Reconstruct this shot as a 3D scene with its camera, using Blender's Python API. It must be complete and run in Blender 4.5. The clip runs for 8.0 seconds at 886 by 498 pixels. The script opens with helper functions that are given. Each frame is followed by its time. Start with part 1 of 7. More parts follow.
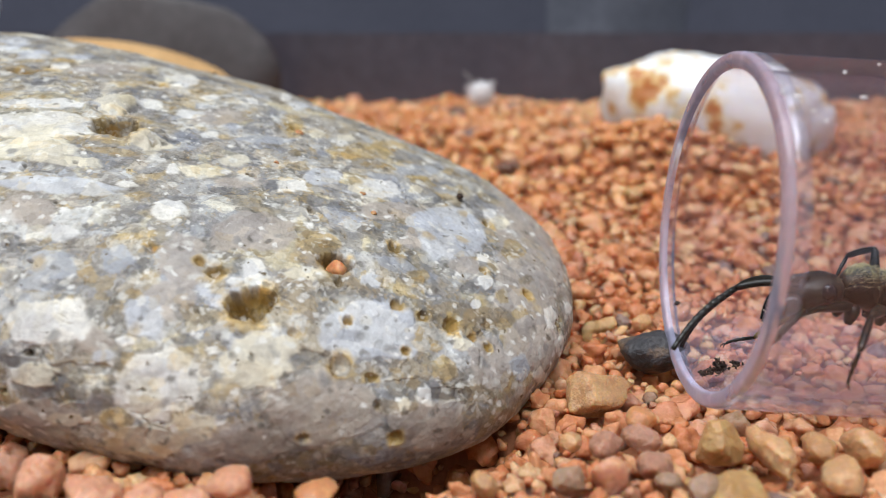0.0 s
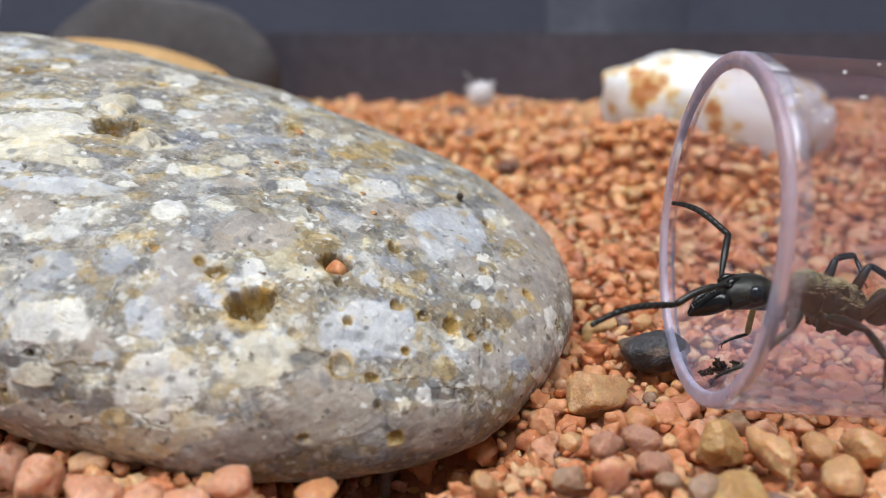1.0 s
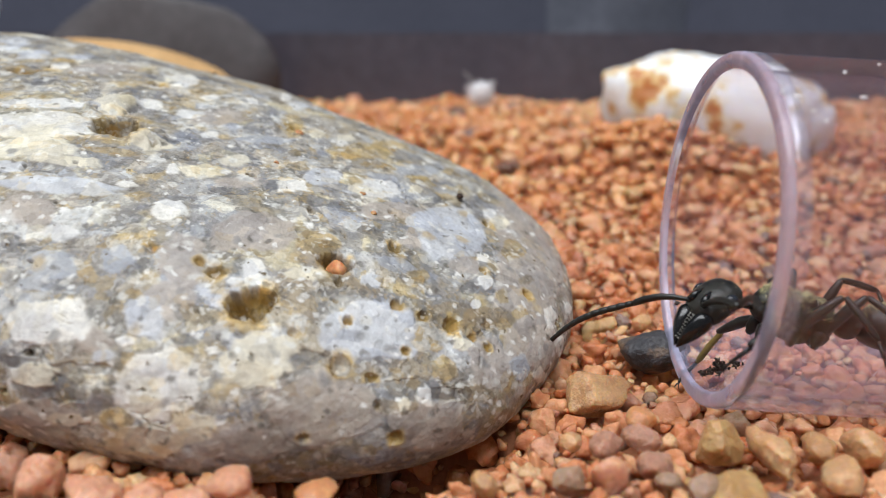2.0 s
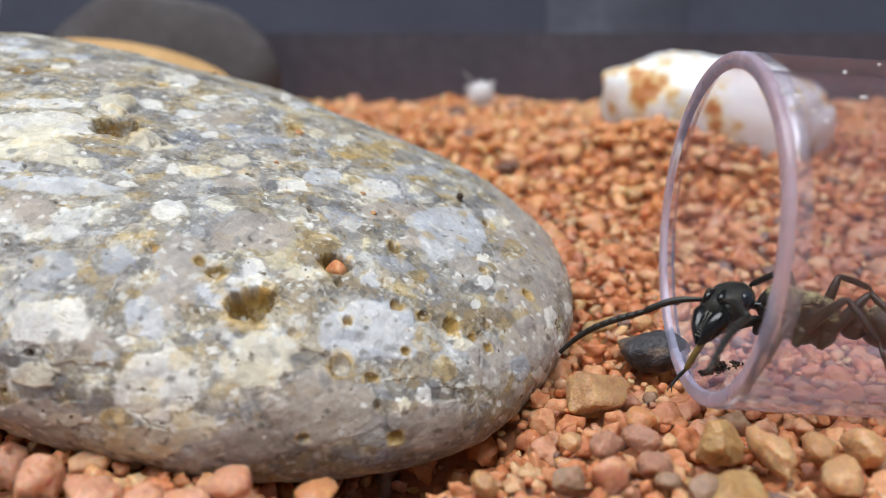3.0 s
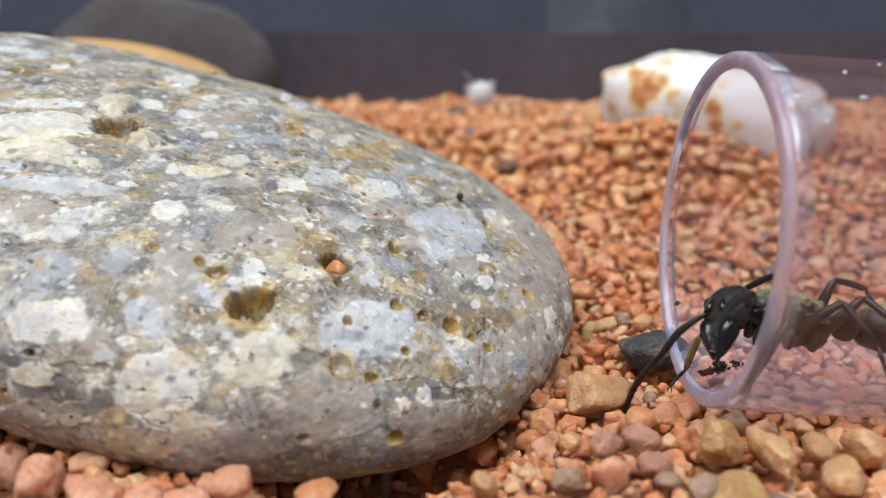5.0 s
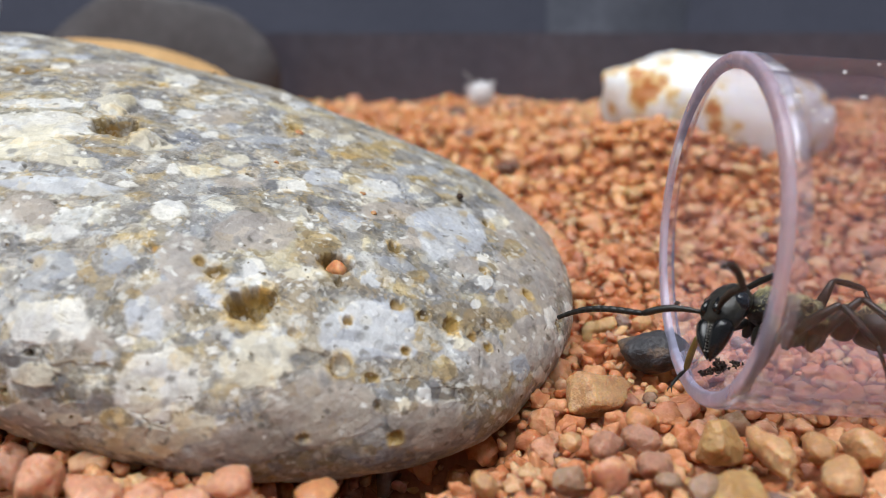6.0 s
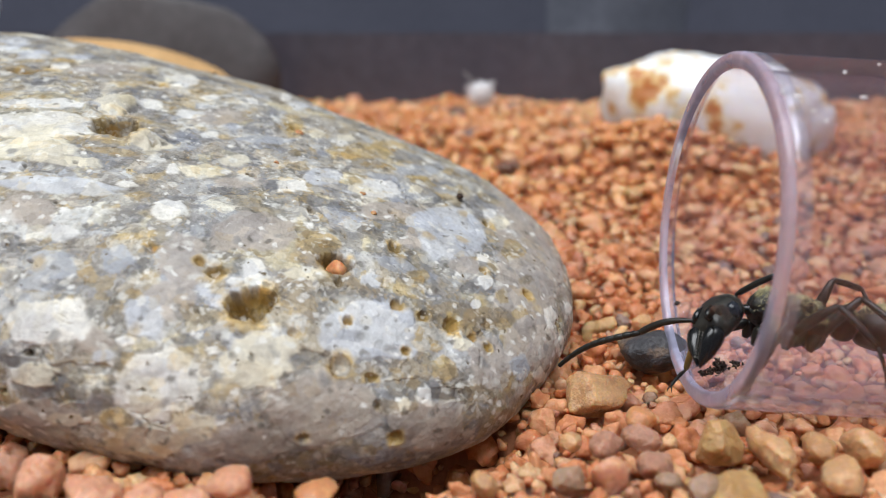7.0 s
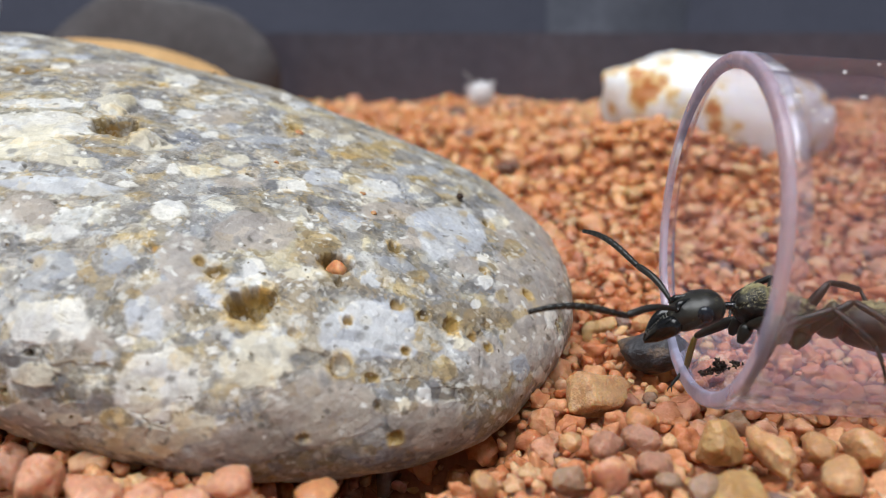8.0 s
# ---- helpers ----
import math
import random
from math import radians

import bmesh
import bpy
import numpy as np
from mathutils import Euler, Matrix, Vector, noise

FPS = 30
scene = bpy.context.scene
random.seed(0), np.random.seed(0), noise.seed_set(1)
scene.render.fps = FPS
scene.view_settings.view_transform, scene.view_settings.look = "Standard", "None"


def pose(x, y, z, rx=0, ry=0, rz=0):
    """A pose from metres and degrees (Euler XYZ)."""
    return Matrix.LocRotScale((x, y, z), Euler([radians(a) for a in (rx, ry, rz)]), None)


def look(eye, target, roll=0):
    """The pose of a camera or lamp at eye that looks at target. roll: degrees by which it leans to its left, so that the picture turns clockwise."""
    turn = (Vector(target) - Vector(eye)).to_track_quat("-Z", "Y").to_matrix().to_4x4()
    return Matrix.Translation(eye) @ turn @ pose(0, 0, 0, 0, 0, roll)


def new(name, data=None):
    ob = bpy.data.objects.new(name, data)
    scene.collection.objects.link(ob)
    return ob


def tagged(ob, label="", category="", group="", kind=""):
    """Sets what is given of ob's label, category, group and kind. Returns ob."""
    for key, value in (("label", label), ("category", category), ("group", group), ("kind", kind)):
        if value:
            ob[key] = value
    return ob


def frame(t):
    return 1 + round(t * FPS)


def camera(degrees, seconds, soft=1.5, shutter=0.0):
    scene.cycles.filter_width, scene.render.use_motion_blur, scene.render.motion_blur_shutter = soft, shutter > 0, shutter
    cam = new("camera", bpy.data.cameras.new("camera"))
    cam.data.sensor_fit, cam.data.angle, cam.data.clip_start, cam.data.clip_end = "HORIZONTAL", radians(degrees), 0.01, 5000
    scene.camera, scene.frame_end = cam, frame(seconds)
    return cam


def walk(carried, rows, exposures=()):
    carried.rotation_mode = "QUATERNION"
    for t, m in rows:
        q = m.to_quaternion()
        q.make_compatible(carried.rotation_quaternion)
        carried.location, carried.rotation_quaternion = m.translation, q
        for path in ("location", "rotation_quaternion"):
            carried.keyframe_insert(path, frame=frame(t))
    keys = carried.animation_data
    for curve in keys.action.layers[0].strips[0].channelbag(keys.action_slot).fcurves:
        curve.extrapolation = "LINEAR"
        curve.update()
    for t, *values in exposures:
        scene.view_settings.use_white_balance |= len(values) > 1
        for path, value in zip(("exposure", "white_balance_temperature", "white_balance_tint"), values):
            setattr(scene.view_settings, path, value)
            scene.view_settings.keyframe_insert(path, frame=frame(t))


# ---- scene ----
MM = 0.001
TUBE_R, TUBE_IN = 7.8, 7.1


def mm(x, y, z, rx=0, ry=0, rz=0):
    """A pose in millimetres and degrees."""
    return pose(x * MM, y * MM, z * MM, rx, ry, rz)


# ---- camera: a phone with a macro lens, standing still over the gravel ----
EYE_H = 16.2
cam = camera(60, 8.0, soft=0.75)
eye_pose = mm(0, 0, EYE_H, 75, 0, 0)
walk(cam, [(0, eye_pose), (8.0, eye_pose)])
cam.data.dof.use_dof = True
cam.data.dof.focus_distance = 37 * MM
cam.data.dof.aperture_fstop = 45

# ---- light: one LED panel hung over the tank, a dim room round it ----
world = bpy.data.worlds.new("room")
scene.world = world
world.use_nodes = True
world.node_tree.nodes["Background"].inputs["Color"].default_value = (0.62, 0.68, 0.80, 1)
world.node_tree.nodes["Background"].inputs["Strength"].default_value = 0.35


def lamp(name, m, sx, sy, watts, colour):
    data = bpy.data.lights.new(name, "AREA")
    data.shape, data.size, data.size_y, data.energy, data.color = "RECTANGLE", sx * MM, sy * MM, watts, colour
    ob = new(name, data)
    ob.matrix_basis = m
    return ob


lamp("tank_lamp", look(Vector((-125, -105, 668)) * MM, Vector((-20, 40, 0)) * MM), 720, 388, 7.0, (0.94, 0.97, 1.0))
scene.view_settings.exposure = 0.0


# ---- materials ----
def nodes_of(name):
    m = bpy.data.materials.new(name)
    m.use_nodes = True
    t = m.node_tree
    return m, t, t.nodes["Principled BSDF"]


def add(t, kind, **values):
    n = t.nodes.new(kind)
    for key, value in values.items():
        n.inputs[key.replace("_", " ")].default_value = value
    return n


def noise_of(t, scale, detail=4.0, rough=0.55, coord="Object"):
    c = t.nodes.new("ShaderNodeTexCoord")
    n = add(t, "ShaderNodeTexNoise", Scale=scale, Detail=detail, Roughness=rough)
    t.links.new(c.outputs[coord], n.inputs["Vector"])
    return n


def ramp_of(t, source, stops):
    r = t.nodes.new("ShaderNodeValToRGB")
    e = r.color_ramp.elements
    while len(e) < len(stops):
        e.new(0.5)
    for slot, (at, c) in zip(e, stops):
        slot.position, slot.color = at, (*c, 1)
    t.links.new(source, r.inputs["Fac"])
    return r


def mix_of(t, mode, fac, a, b):
    m = t.nodes.new("ShaderNodeMix")
    m.data_type, m.blend_type = "RGBA", mode
    for slot, value in ((m.inputs[0], fac), (m.inputs[6], a), (m.inputs[7], b)):
        if isinstance(value, bpy.types.NodeSocket):
            t.links.new(value, slot)
        elif isinstance(value, tuple):
            slot.default_value = (*value, 1)
        else:
            slot.default_value = value
    return m.outputs[2]


def bump_of(t, bsdf, height, distance, strength=1.0):
    b = add(t, "ShaderNodeBump", Strength=strength, Distance=distance * MM)
    t.links.new(height, b.inputs["Height"])
    t.links.new(b.outputs["Normal"], bsdf.inputs["Normal"])
    return b


def plain(name, stops, scale, rough=0.5, bump=0.02, fine=8.0, metal=0.0, ior=1.5):
    """A surface with a slow and a fine variation and a relief. Scales per millimetre."""
    m, t, b = nodes_of(name)
    slow = noise_of(t, scale * 1000, 5)
    tint = ramp_of(t, slow.outputs["Fac"], stops)
    grain = noise_of(t, scale * fine * 1000, 3)
    speck = ramp_of(t, grain.outputs["Fac"], [(0.3, (0.78, 0.78, 0.78)), (0.7, (1.1, 1.1, 1.1))])
    t.links.new(mix_of(t, "MULTIPLY", 1.0, tint.outputs["Color"], speck.outputs["Color"]), b.inputs["Base Color"])
    b.inputs["Roughness"].default_value, b.inputs["Metallic"].default_value, b.inputs["IOR"].default_value = rough, metal, ior
    if bump:
        bump_of(t, b, grain.outputs["Fac"], bump)
    return m


NEAR_TINTS = [(0.0, (0.56, 0.20, 0.085)), (0.13, (0.640, 0.290, 0.138)), (0.26, (0.56, 0.215, 0.095)), (0.40, (0.70, 0.375, 0.195)), (0.52, (0.62, 0.25, 0.118)), (0.62, (0.56, 0.26, 0.155)),
              (0.72, (0.760, 0.47, 0.26)), (0.81, (0.47, 0.21, 0.135)), (0.87, (0.66, 0.39, 0.26)), (0.93, (0.66, 0.43, 0.20)), (0.985, (0.26, 0.17, 0.14))]
# back grains: more orange, and lightened to make up for dimmer light there
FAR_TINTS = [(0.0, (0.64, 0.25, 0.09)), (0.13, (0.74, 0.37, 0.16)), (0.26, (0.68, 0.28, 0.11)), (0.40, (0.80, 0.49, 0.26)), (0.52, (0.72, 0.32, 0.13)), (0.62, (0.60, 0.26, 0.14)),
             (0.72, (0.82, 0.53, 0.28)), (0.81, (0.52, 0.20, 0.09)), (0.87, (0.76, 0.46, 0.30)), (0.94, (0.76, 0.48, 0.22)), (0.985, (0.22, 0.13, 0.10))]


def gravel_material(name, per_object, tints):
    """Rolled quartz and feldspar grains, each with a tint of its own."""
    m, t, b = nodes_of(name)
    if per_object:
        own = t.nodes.new("ShaderNodeObjectInfo").outputs["Random"]
    else:
        own = t.nodes.new("ShaderNodeNewGeometry").outputs["Random Per Island"]
    tint = ramp_of(t, own, tints)
    slow = noise_of(t, 1100, 5, 0.65)
    blotch = ramp_of(t, slow.outputs["Fac"], [(0.3, (0.74, 0.62, 0.52)), (0.5, (1.0, 1.0, 1.0)), (0.75, (1.18, 1.20, 1.22))])
    base = mix_of(t, "MULTIPLY", 1.0, tint.outputs["Color"], blotch.outputs["Color"])
    t.links.new(base, b.inputs["Base Color"])
    grain = noise_of(t, 2300, 6, 0.68)
    gloss = ramp_of(t, slow.outputs["Fac"], [(0.35, (0.10, 0.10, 0.10)), (0.65, (0.36, 0.36, 0.36))])
    t.links.new(gloss.outputs["Color"], b.inputs["Roughness"])
    b.inputs["Subsurface Weight"].default_value = 0.6
    b.inputs["Subsurface Radius"].default_value = (1.0, 0.45, 0.22)
    b.inputs["Subsurface Scale"].default_value = 0.6 * MM
    bump_of(t, b, grain.outputs["Fac"], 0.11)
    return m


def rock_material():
    """Conglomerate: the large fragments' colours come with the mesh, the small chips and the grain from here."""
    m, t, b = nodes_of("conglomerate")
    own = t.nodes.new("ShaderNodeVertexColor")
    own.layer_name = "fragments"
    c = t.nodes.new("ShaderNodeTexCoord")
    bend = noise_of(t, 900, 4, 0.6)
    shift = t.nodes.new("ShaderNodeVectorMath")
    shift.operation = "MULTIPLY_ADD"
    shift.inputs[1].default_value = (0.0011, 0.0011, 0.0009)
    t.links.new(bend.outputs["Color"], shift.inputs[0])
    t.links.new(c.outputs["Object"], shift.inputs[2])

    def chips(scale, stops, fac):
        v = add(t, "ShaderNodeTexVoronoi", Scale=scale)
        t.links.new(shift.outputs[0], v.inputs["Vector"])
        split = t.nodes.new("ShaderNodeSeparateColor")
        t.links.new(v.outputs["Color"], split.inputs[0])
        r = ramp_of(t, split.outputs[0], stops)
        r.color_ramp.interpolation = "CONSTANT"
        return r, split, v

    big, _, big_cells = chips(850, [(0.0, (0.72, 0.74, 0.80)), (0.2, (1.0, 0.98, 0.94)), (0.42, (0.84, 0.80, 0.74)), (0.6, (1.12, 1.10, 1.04)), (0.74, (0.92, 0.94, 1.0)),
                                   (0.86, (1.3, 1.3, 1.26)), (0.93, (1.05, 0.92, 0.68)), (0.97, (0.58, 0.57, 0.56))], 1.0)
    mid, _, _ = chips(1900, [(0.0, (0.84, 0.84, 0.85)), (0.3, (1.0, 1.0, 0.98)), (0.62, (1.08, 1.07, 1.04)), (0.84, (1.3, 1.3, 1.27)), (0.92, (1.0, 0.85, 0.58)), (0.96, (0.6, 0.58, 0.55))], 1.0)
    fine = noise_of(t, 3000, 6, 0.7)
    speck = ramp_of(t, fine.outputs["Fac"], [(0.30, (0.58, 0.55, 0.50)), (0.46, (0.98, 0.98, 0.98)), (0.68, (1.2, 1.2, 1.19))])
    lively = t.nodes.new("ShaderNodeMath")
    lively.operation = "MULTIPLY_ADD"
    lively.inputs[1].default_value, lively.inputs[2].default_value = -0.55, 0.92
    t.links.new(own.outputs["Alpha"], lively.inputs[0])
    colour = mix_of(t, "MULTIPLY", lively.outputs[0], own.outputs["Color"], big.outputs["Color"])
    colour = mix_of(t, "MULTIPLY", lively.outputs[0], colour, mid.outputs["Color"])
    for scale, share, tone in ((700, 0.90, (0.70, 0.69, 0.65)), (1500, 0.86, (0.66, 0.65, 0.60)), (1250, 0.90, (0.22, 0.215, 0.21)), (900, 0.95, (0.50, 0.38, 0.20)), (2400, 0.84, (0.80, 0.79, 0.75)), (2100, 0.90, (0.12, 0.105, 0.085))):
        crumb = add(t, "ShaderNodeTexVoronoi", Scale=scale, Randomness=1.0)
        t.links.new(shift.outputs[0], crumb.inputs["Vector"])
        chance = t.nodes.new("ShaderNodeSeparateColor")
        t.links.new(crumb.outputs["Color"], chance.inputs[0])
        picked = t.nodes.new("ShaderNodeMath")
        picked.operation = "GREATER_THAN"
        picked.inputs[1].default_value = share
        t.links.new(chance.outputs[1], picked.inputs[0])
        body = ramp_of(t, crumb.outputs["Distance"], [(0.22, (0.72, 0.72, 0.72)), (0.46, (0.0, 0.0, 0.0))])
        both = t.nodes.new("ShaderNodeMath")
        both.operation = "MULTIPLY"
        t.links.new(picked.outputs[0], both.inputs[0])
        t.links.new(body.outputs["Color"], both.inputs[1])
        colour = mix_of(t, "MIX", both.outputs[0], colour, tone)
    for scale, share, tone in ((5200, 0.80, (0.74, 0.72, 0.66)), (4300, 0.86, (0.13, 0.11, 0.08)), (6400, 0.90, (0.46, 0.33, 0.15))):
        grit = add(t, "ShaderNodeTexVoronoi", Scale=scale)
        t.links.new(shift.outputs[0], grit.inputs["Vector"])
        chance = t.nodes.new("ShaderNodeSeparateColor")
        t.links.new(grit.outputs["Color"], chance.inputs[0])
        picked = ramp_of(t, chance.outputs[0], [(share, (0.0, 0.0, 0.0)), (share + 0.005, (1.0, 1.0, 1.0))])
        sparse = t.nodes.new("ShaderNodeMath")
        sparse.operation = "MULTIPLY_ADD"
        sparse.inputs[1].default_value, sparse.inputs[2].default_value = -0.40, 0.44
        t.links.new(own.outputs["Alpha"], sparse.inputs[0])
        patch = ramp_of(t, noise_of(t, 420 + scale / 40, 3, 0.5).outputs["Fac"], [(0.42, (0.15, 0.15, 0.15)), (0.62, (1.0, 1.0, 1.0))])
        local = t.nodes.new("ShaderNodeMath")
        local.operation = "MULTIPLY"
        t.links.new(sparse.outputs[0], local.inputs[0])
        t.links.new(patch.outputs["Color"], local.inputs[1])
        both = t.nodes.new("ShaderNodeMath")
        both.operation = "MULTIPLY"
        t.links.new(picked.outputs["Color"], both.inputs[0])
        t.links.new(local.outputs[0], both.inputs[1])
        colour = mix_of(t, "MIX", both.outputs[0], colour, tone)
    colour = mix_of(t, "MULTIPLY", lively.outputs[0], colour, speck.outputs["Color"])
    dots = noise_of(t, 2300, 3, 0.55)
    hole = ramp_of(t, dots.outputs["Fac"], [(0.27, (1.0, 1.0, 1.0)), (0.31, (0.0, 0.0, 0.0))])
    t.links.new(mix_of(t, "MIX", hole.outputs["Color"], colour, (0.16, 0.11, 0.05)), b.inputs["Base Color"])
    gloss = ramp_of(t, bend.outputs["Fac"], [(0.35, (0.30, 0.30, 0.30)), (0.65, (0.52, 0.52, 0.52))])
    t.links.new(gloss.outputs["Color"], b.inputs["Roughness"])
    low = add(t, "ShaderNodeMath")
    low.operation = "MULTIPLY_ADD"
    low.inputs[1].default_value = -0.6
    t.links.new(hole.outputs["Color"], low.inputs[0])
    t.links.new(fine.outputs["Fac"], low.inputs[2])
    bump_of(t, b, low.outputs[0], 0.10)
    return m


def clear_material(name, tint, veil, rough=0.03, drawn_out=4.0, milk=(0.80, 0.76, 0.84)):
    """Clear polystyrene with a rubbed gloss and a milky veil."""
    m, t, b = nodes_of(name)
    b.inputs["Base Color"].default_value = (*tint, 1)
    b.inputs["Transmission Weight"].default_value = 1.0
    b.inputs["IOR"].default_value = 1.58
    scuff = noise_of(t, 260, 5)
    rub = ramp_of(t, scuff.outputs["Fac"], [(0.35, (rough, rough, rough)), (0.8, (rough * 3, rough * 3, rough * 3))])
    t.links.new(rub.outputs["Color"], b.inputs["Roughness"])
    haze = add(t, "ShaderNodeBsdfDiffuse", Color=(*milk, 1))
    mix = t.nodes.new("ShaderNodeMixShader")
    c = t.nodes.new("ShaderNodeTexCoord")
    along = t.nodes.new("ShaderNodeMapping")
    along.inputs["Scale"].default_value = (60, 700, 700)
    t.links.new(c.outputs["Object"], along.inputs["Vector"])
    drawn = add(t, "ShaderNodeTexNoise", Scale=1.0, Detail=5.0, Roughness=0.6)
    t.links.new(along.outputs[0], drawn.inputs["Vector"])
    amount = ramp_of(t, drawn.outputs["Fac"], [(0.40, (veil * (0.4 if drawn_out > 2 else 0.85),) * 3), (0.58, (veil,) * 3), (0.72, (veil * drawn_out,) * 3)])
    t.links.new(amount.outputs["Color"], mix.inputs[0])
    t.links.new(b.outputs[0], mix.inputs[1])
    t.links.new(haze.outputs[0], mix.inputs[2])
    t.links.new(mix.outputs[0], t.nodes["Material Output"].inputs["Surface"])
    return m


def thin_wall_material(name, tint, veil, milk):
    """Clear drawn plastic, thin enough to see straight through: a tint, a gloss that grows towards the edges, fine streaks along x."""
    m, t, b = nodes_of(name)
    t.nodes.remove(b)
    c = t.nodes.new("ShaderNodeTexCoord")
    along = t.nodes.new("ShaderNodeMapping")
    along.inputs["Scale"].default_value = (60, 700, 700)
    t.links.new(c.outputs["Object"], along.inputs["Vector"])
    drawn = add(t, "ShaderNodeTexNoise", Scale=1.0, Detail=5.0, Roughness=0.6)
    t.links.new(along.outputs[0], drawn.inputs["Vector"])
    clear = add(t, "ShaderNodeBsdfTransparent", Color=(*tint, 1))
    shine = add(t, "ShaderNodeBsdfGlossy", Color=(0.88, 0.90, 1.0, 1))
    rub = ramp_of(t, drawn.outputs["Fac"], [(0.38, (0.04, 0.04, 0.04)), (0.66, (0.15, 0.15, 0.15))])
    t.links.new(rub.outputs["Color"], shine.inputs["Roughness"])
    facing = add(t, "ShaderNodeLayerWeight", Blend=0.5)
    steep = t.nodes.new("ShaderNodeMath")
    steep.operation = "POWER"
    steep.inputs[1].default_value = 5.0
    t.links.new(facing.outputs["Facing"], steep.inputs[0])
    share = t.nodes.new("ShaderNodeMath")
    share.operation = "MULTIPLY_ADD"
    share.inputs[1].default_value, share.inputs[2].default_value = 0.95, 0.052
    t.links.new(steep.outputs[0], share.inputs[0])
    pane = t.nodes.new("ShaderNodeMixShader")
    t.links.new(share.outputs[0], pane.inputs[0])
    t.links.new(clear.outputs[0], pane.inputs[1])
    t.links.new(shine.outputs[0], pane.inputs[2])
    haze = add(t, "ShaderNodeBsdfDiffuse", Color=(*milk, 1))
    amount = ramp_of(t, drawn.outputs["Fac"], [(0.40, (veil * 0.4,) * 3), (0.58, (veil,) * 3), (0.72, (veil * 4,) * 3)])
    # a milky glow of the lower wall painted in, streaky and stronger downwards
    split = t.nodes.new("ShaderNodeSeparateXYZ")
    t.links.new(c.outputs["Object"], split.inputs[0])
    wavy = t.nodes.new("ShaderNodeMath")
    wavy.operation = "MULTIPLY_ADD"
    wavy.inputs[1].default_value = -1 / (TUBE_R * MM)
    t.links.new(split.outputs[2], wavy.inputs[0])
    t.links.new(drawn.outputs["Fac"], wavy.inputs[2])
    shallow = t.nodes.new("ShaderNodeMath")
    shallow.operation = "MULTIPLY"
    shallow.inputs[1].default_value = 0.5
    t.links.new(wavy.outputs[0], shallow.inputs[0])
    painted_haze = ramp_of(t, shallow.outputs[0], [(0.56, (0.0, 0.0, 0.0)), (0.68, (0.035,) * 3), (0.77, (0.11,) * 3), (0.83, (0.22,) * 3)])
    whole = t.nodes.new("ShaderNodeMath")
    t.links.new(amount.outputs["Color"], whole.inputs[0])
    t.links.new(painted_haze.outputs["Color"], whole.inputs[1])
    mix = t.nodes.new("ShaderNodeMixShader")
    t.links.new(whole.outputs[0], mix.inputs[0])
    t.links.new(pane.outputs[0], mix.inputs[1])
    t.links.new(haze.outputs[0], mix.inputs[2])
    t.links.new(mix.outputs[0], t.nodes["Material Output"].inputs["Surface"])
    return m


GRAVEL = gravel_material("mixed_gravel", False, NEAR_TINTS)
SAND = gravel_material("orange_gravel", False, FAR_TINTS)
GRAVEL_PIECE = gravel_material("mixed_gravel_piece", True, NEAR_TINTS)
ROCK = rock_material()
TUBE = thin_wall_material("clear_polystyrene", (0.955, 0.945, 0.972), 0.0045, (0.74, 0.70, 0.90))
# its lilac milk paints in the light that the plastic leads to the cut
RIM = clear_material("cut_polystyrene", (0.86, 0.87, 0.97), 0.42, 0.07, 1.4, (0.51, 0.51, 0.70))
BAND = thin_wall_material("pale_polystyrene", (0.97, 0.965, 0.985), 0.085, (0.82, 0.82, 0.95))
CUTICLE = plain("black_cuticle", [(0.3, (0.003, 0.003, 0.003)), (0.7, (0.009, 0.009, 0.009))], 1.4, 0.17, 0.004, 9)


def down_material():
    """Cuticle under short lying hair, golden along the back and near black on the flanks."""
    m, t, b = nodes_of("golden_grey_down")
    c = t.nodes.new("ShaderNodeTexCoord")
    split = t.nodes.new("ShaderNodeSeparateXYZ")
    t.links.new(c.outputs["Object"], split.inputs[0])
    patch = noise_of(t, 1300, 5, 0.6)
    rise = t.nodes.new("ShaderNodeMath")
    rise.operation = "MULTIPLY_ADD"
    rise.inputs[1].default_value = 330.0
    t.links.new(split.outputs[2], rise.inputs[0])
    t.links.new(patch.outputs["Fac"], rise.inputs[2])
    tint = ramp_of(t, rise.outputs[0], [(0.54, (0.006, 0.006, 0.005)), (0.66, (0.014, 0.012, 0.009)), (0.74, (0.10, 0.09, 0.045)), (0.88, (0.38, 0.34, 0.17))])
    hair = noise_of(t, 9000, 4, 0.7)
    fleck = ramp_of(t, hair.outputs["Fac"], [(0.35, (0.55, 0.55, 0.55)), (0.65, (1.25, 1.25, 1.25))])
    t.links.new(mix_of(t, "MULTIPLY", 1.0, tint.outputs["Color"], fleck.outputs["Color"]), b.inputs["Base Color"])
    b.inputs["Roughness"].default_value = 0.42
    bump_of(t, b, hair.outputs["Fac"], 0.03)
    return m


DOWN = down_material()
HEADSKIN = plain("grey_black_head_cuticle", [(0.35, (0.005, 0.005, 0.005)), (0.65, (0.038, 0.036, 0.028))], 0.8, 0.33, 0.022, 14)
GOLD = plain("golden_hair", [(0.3, (0.34, 0.29, 0.14)), (0.7, (0.62, 0.56, 0.32))], 3, 0.35, 0.0)
LEGSKIN = plain("leg_cuticle", [(0.3, (0.005, 0.005, 0.004)), (0.7, (0.018, 0.016, 0.012))], 1.5, 0.38, 0.01, 10)
# for the far fore tibia alone: amber stands in for light shining through
AMBER = plain("amber_backlit_leg", [(0.3, (0.16, 0.11, 0.025)), (0.7, (0.30, 0.21, 0.06))], 1.5, 0.4, 0.01, 10)
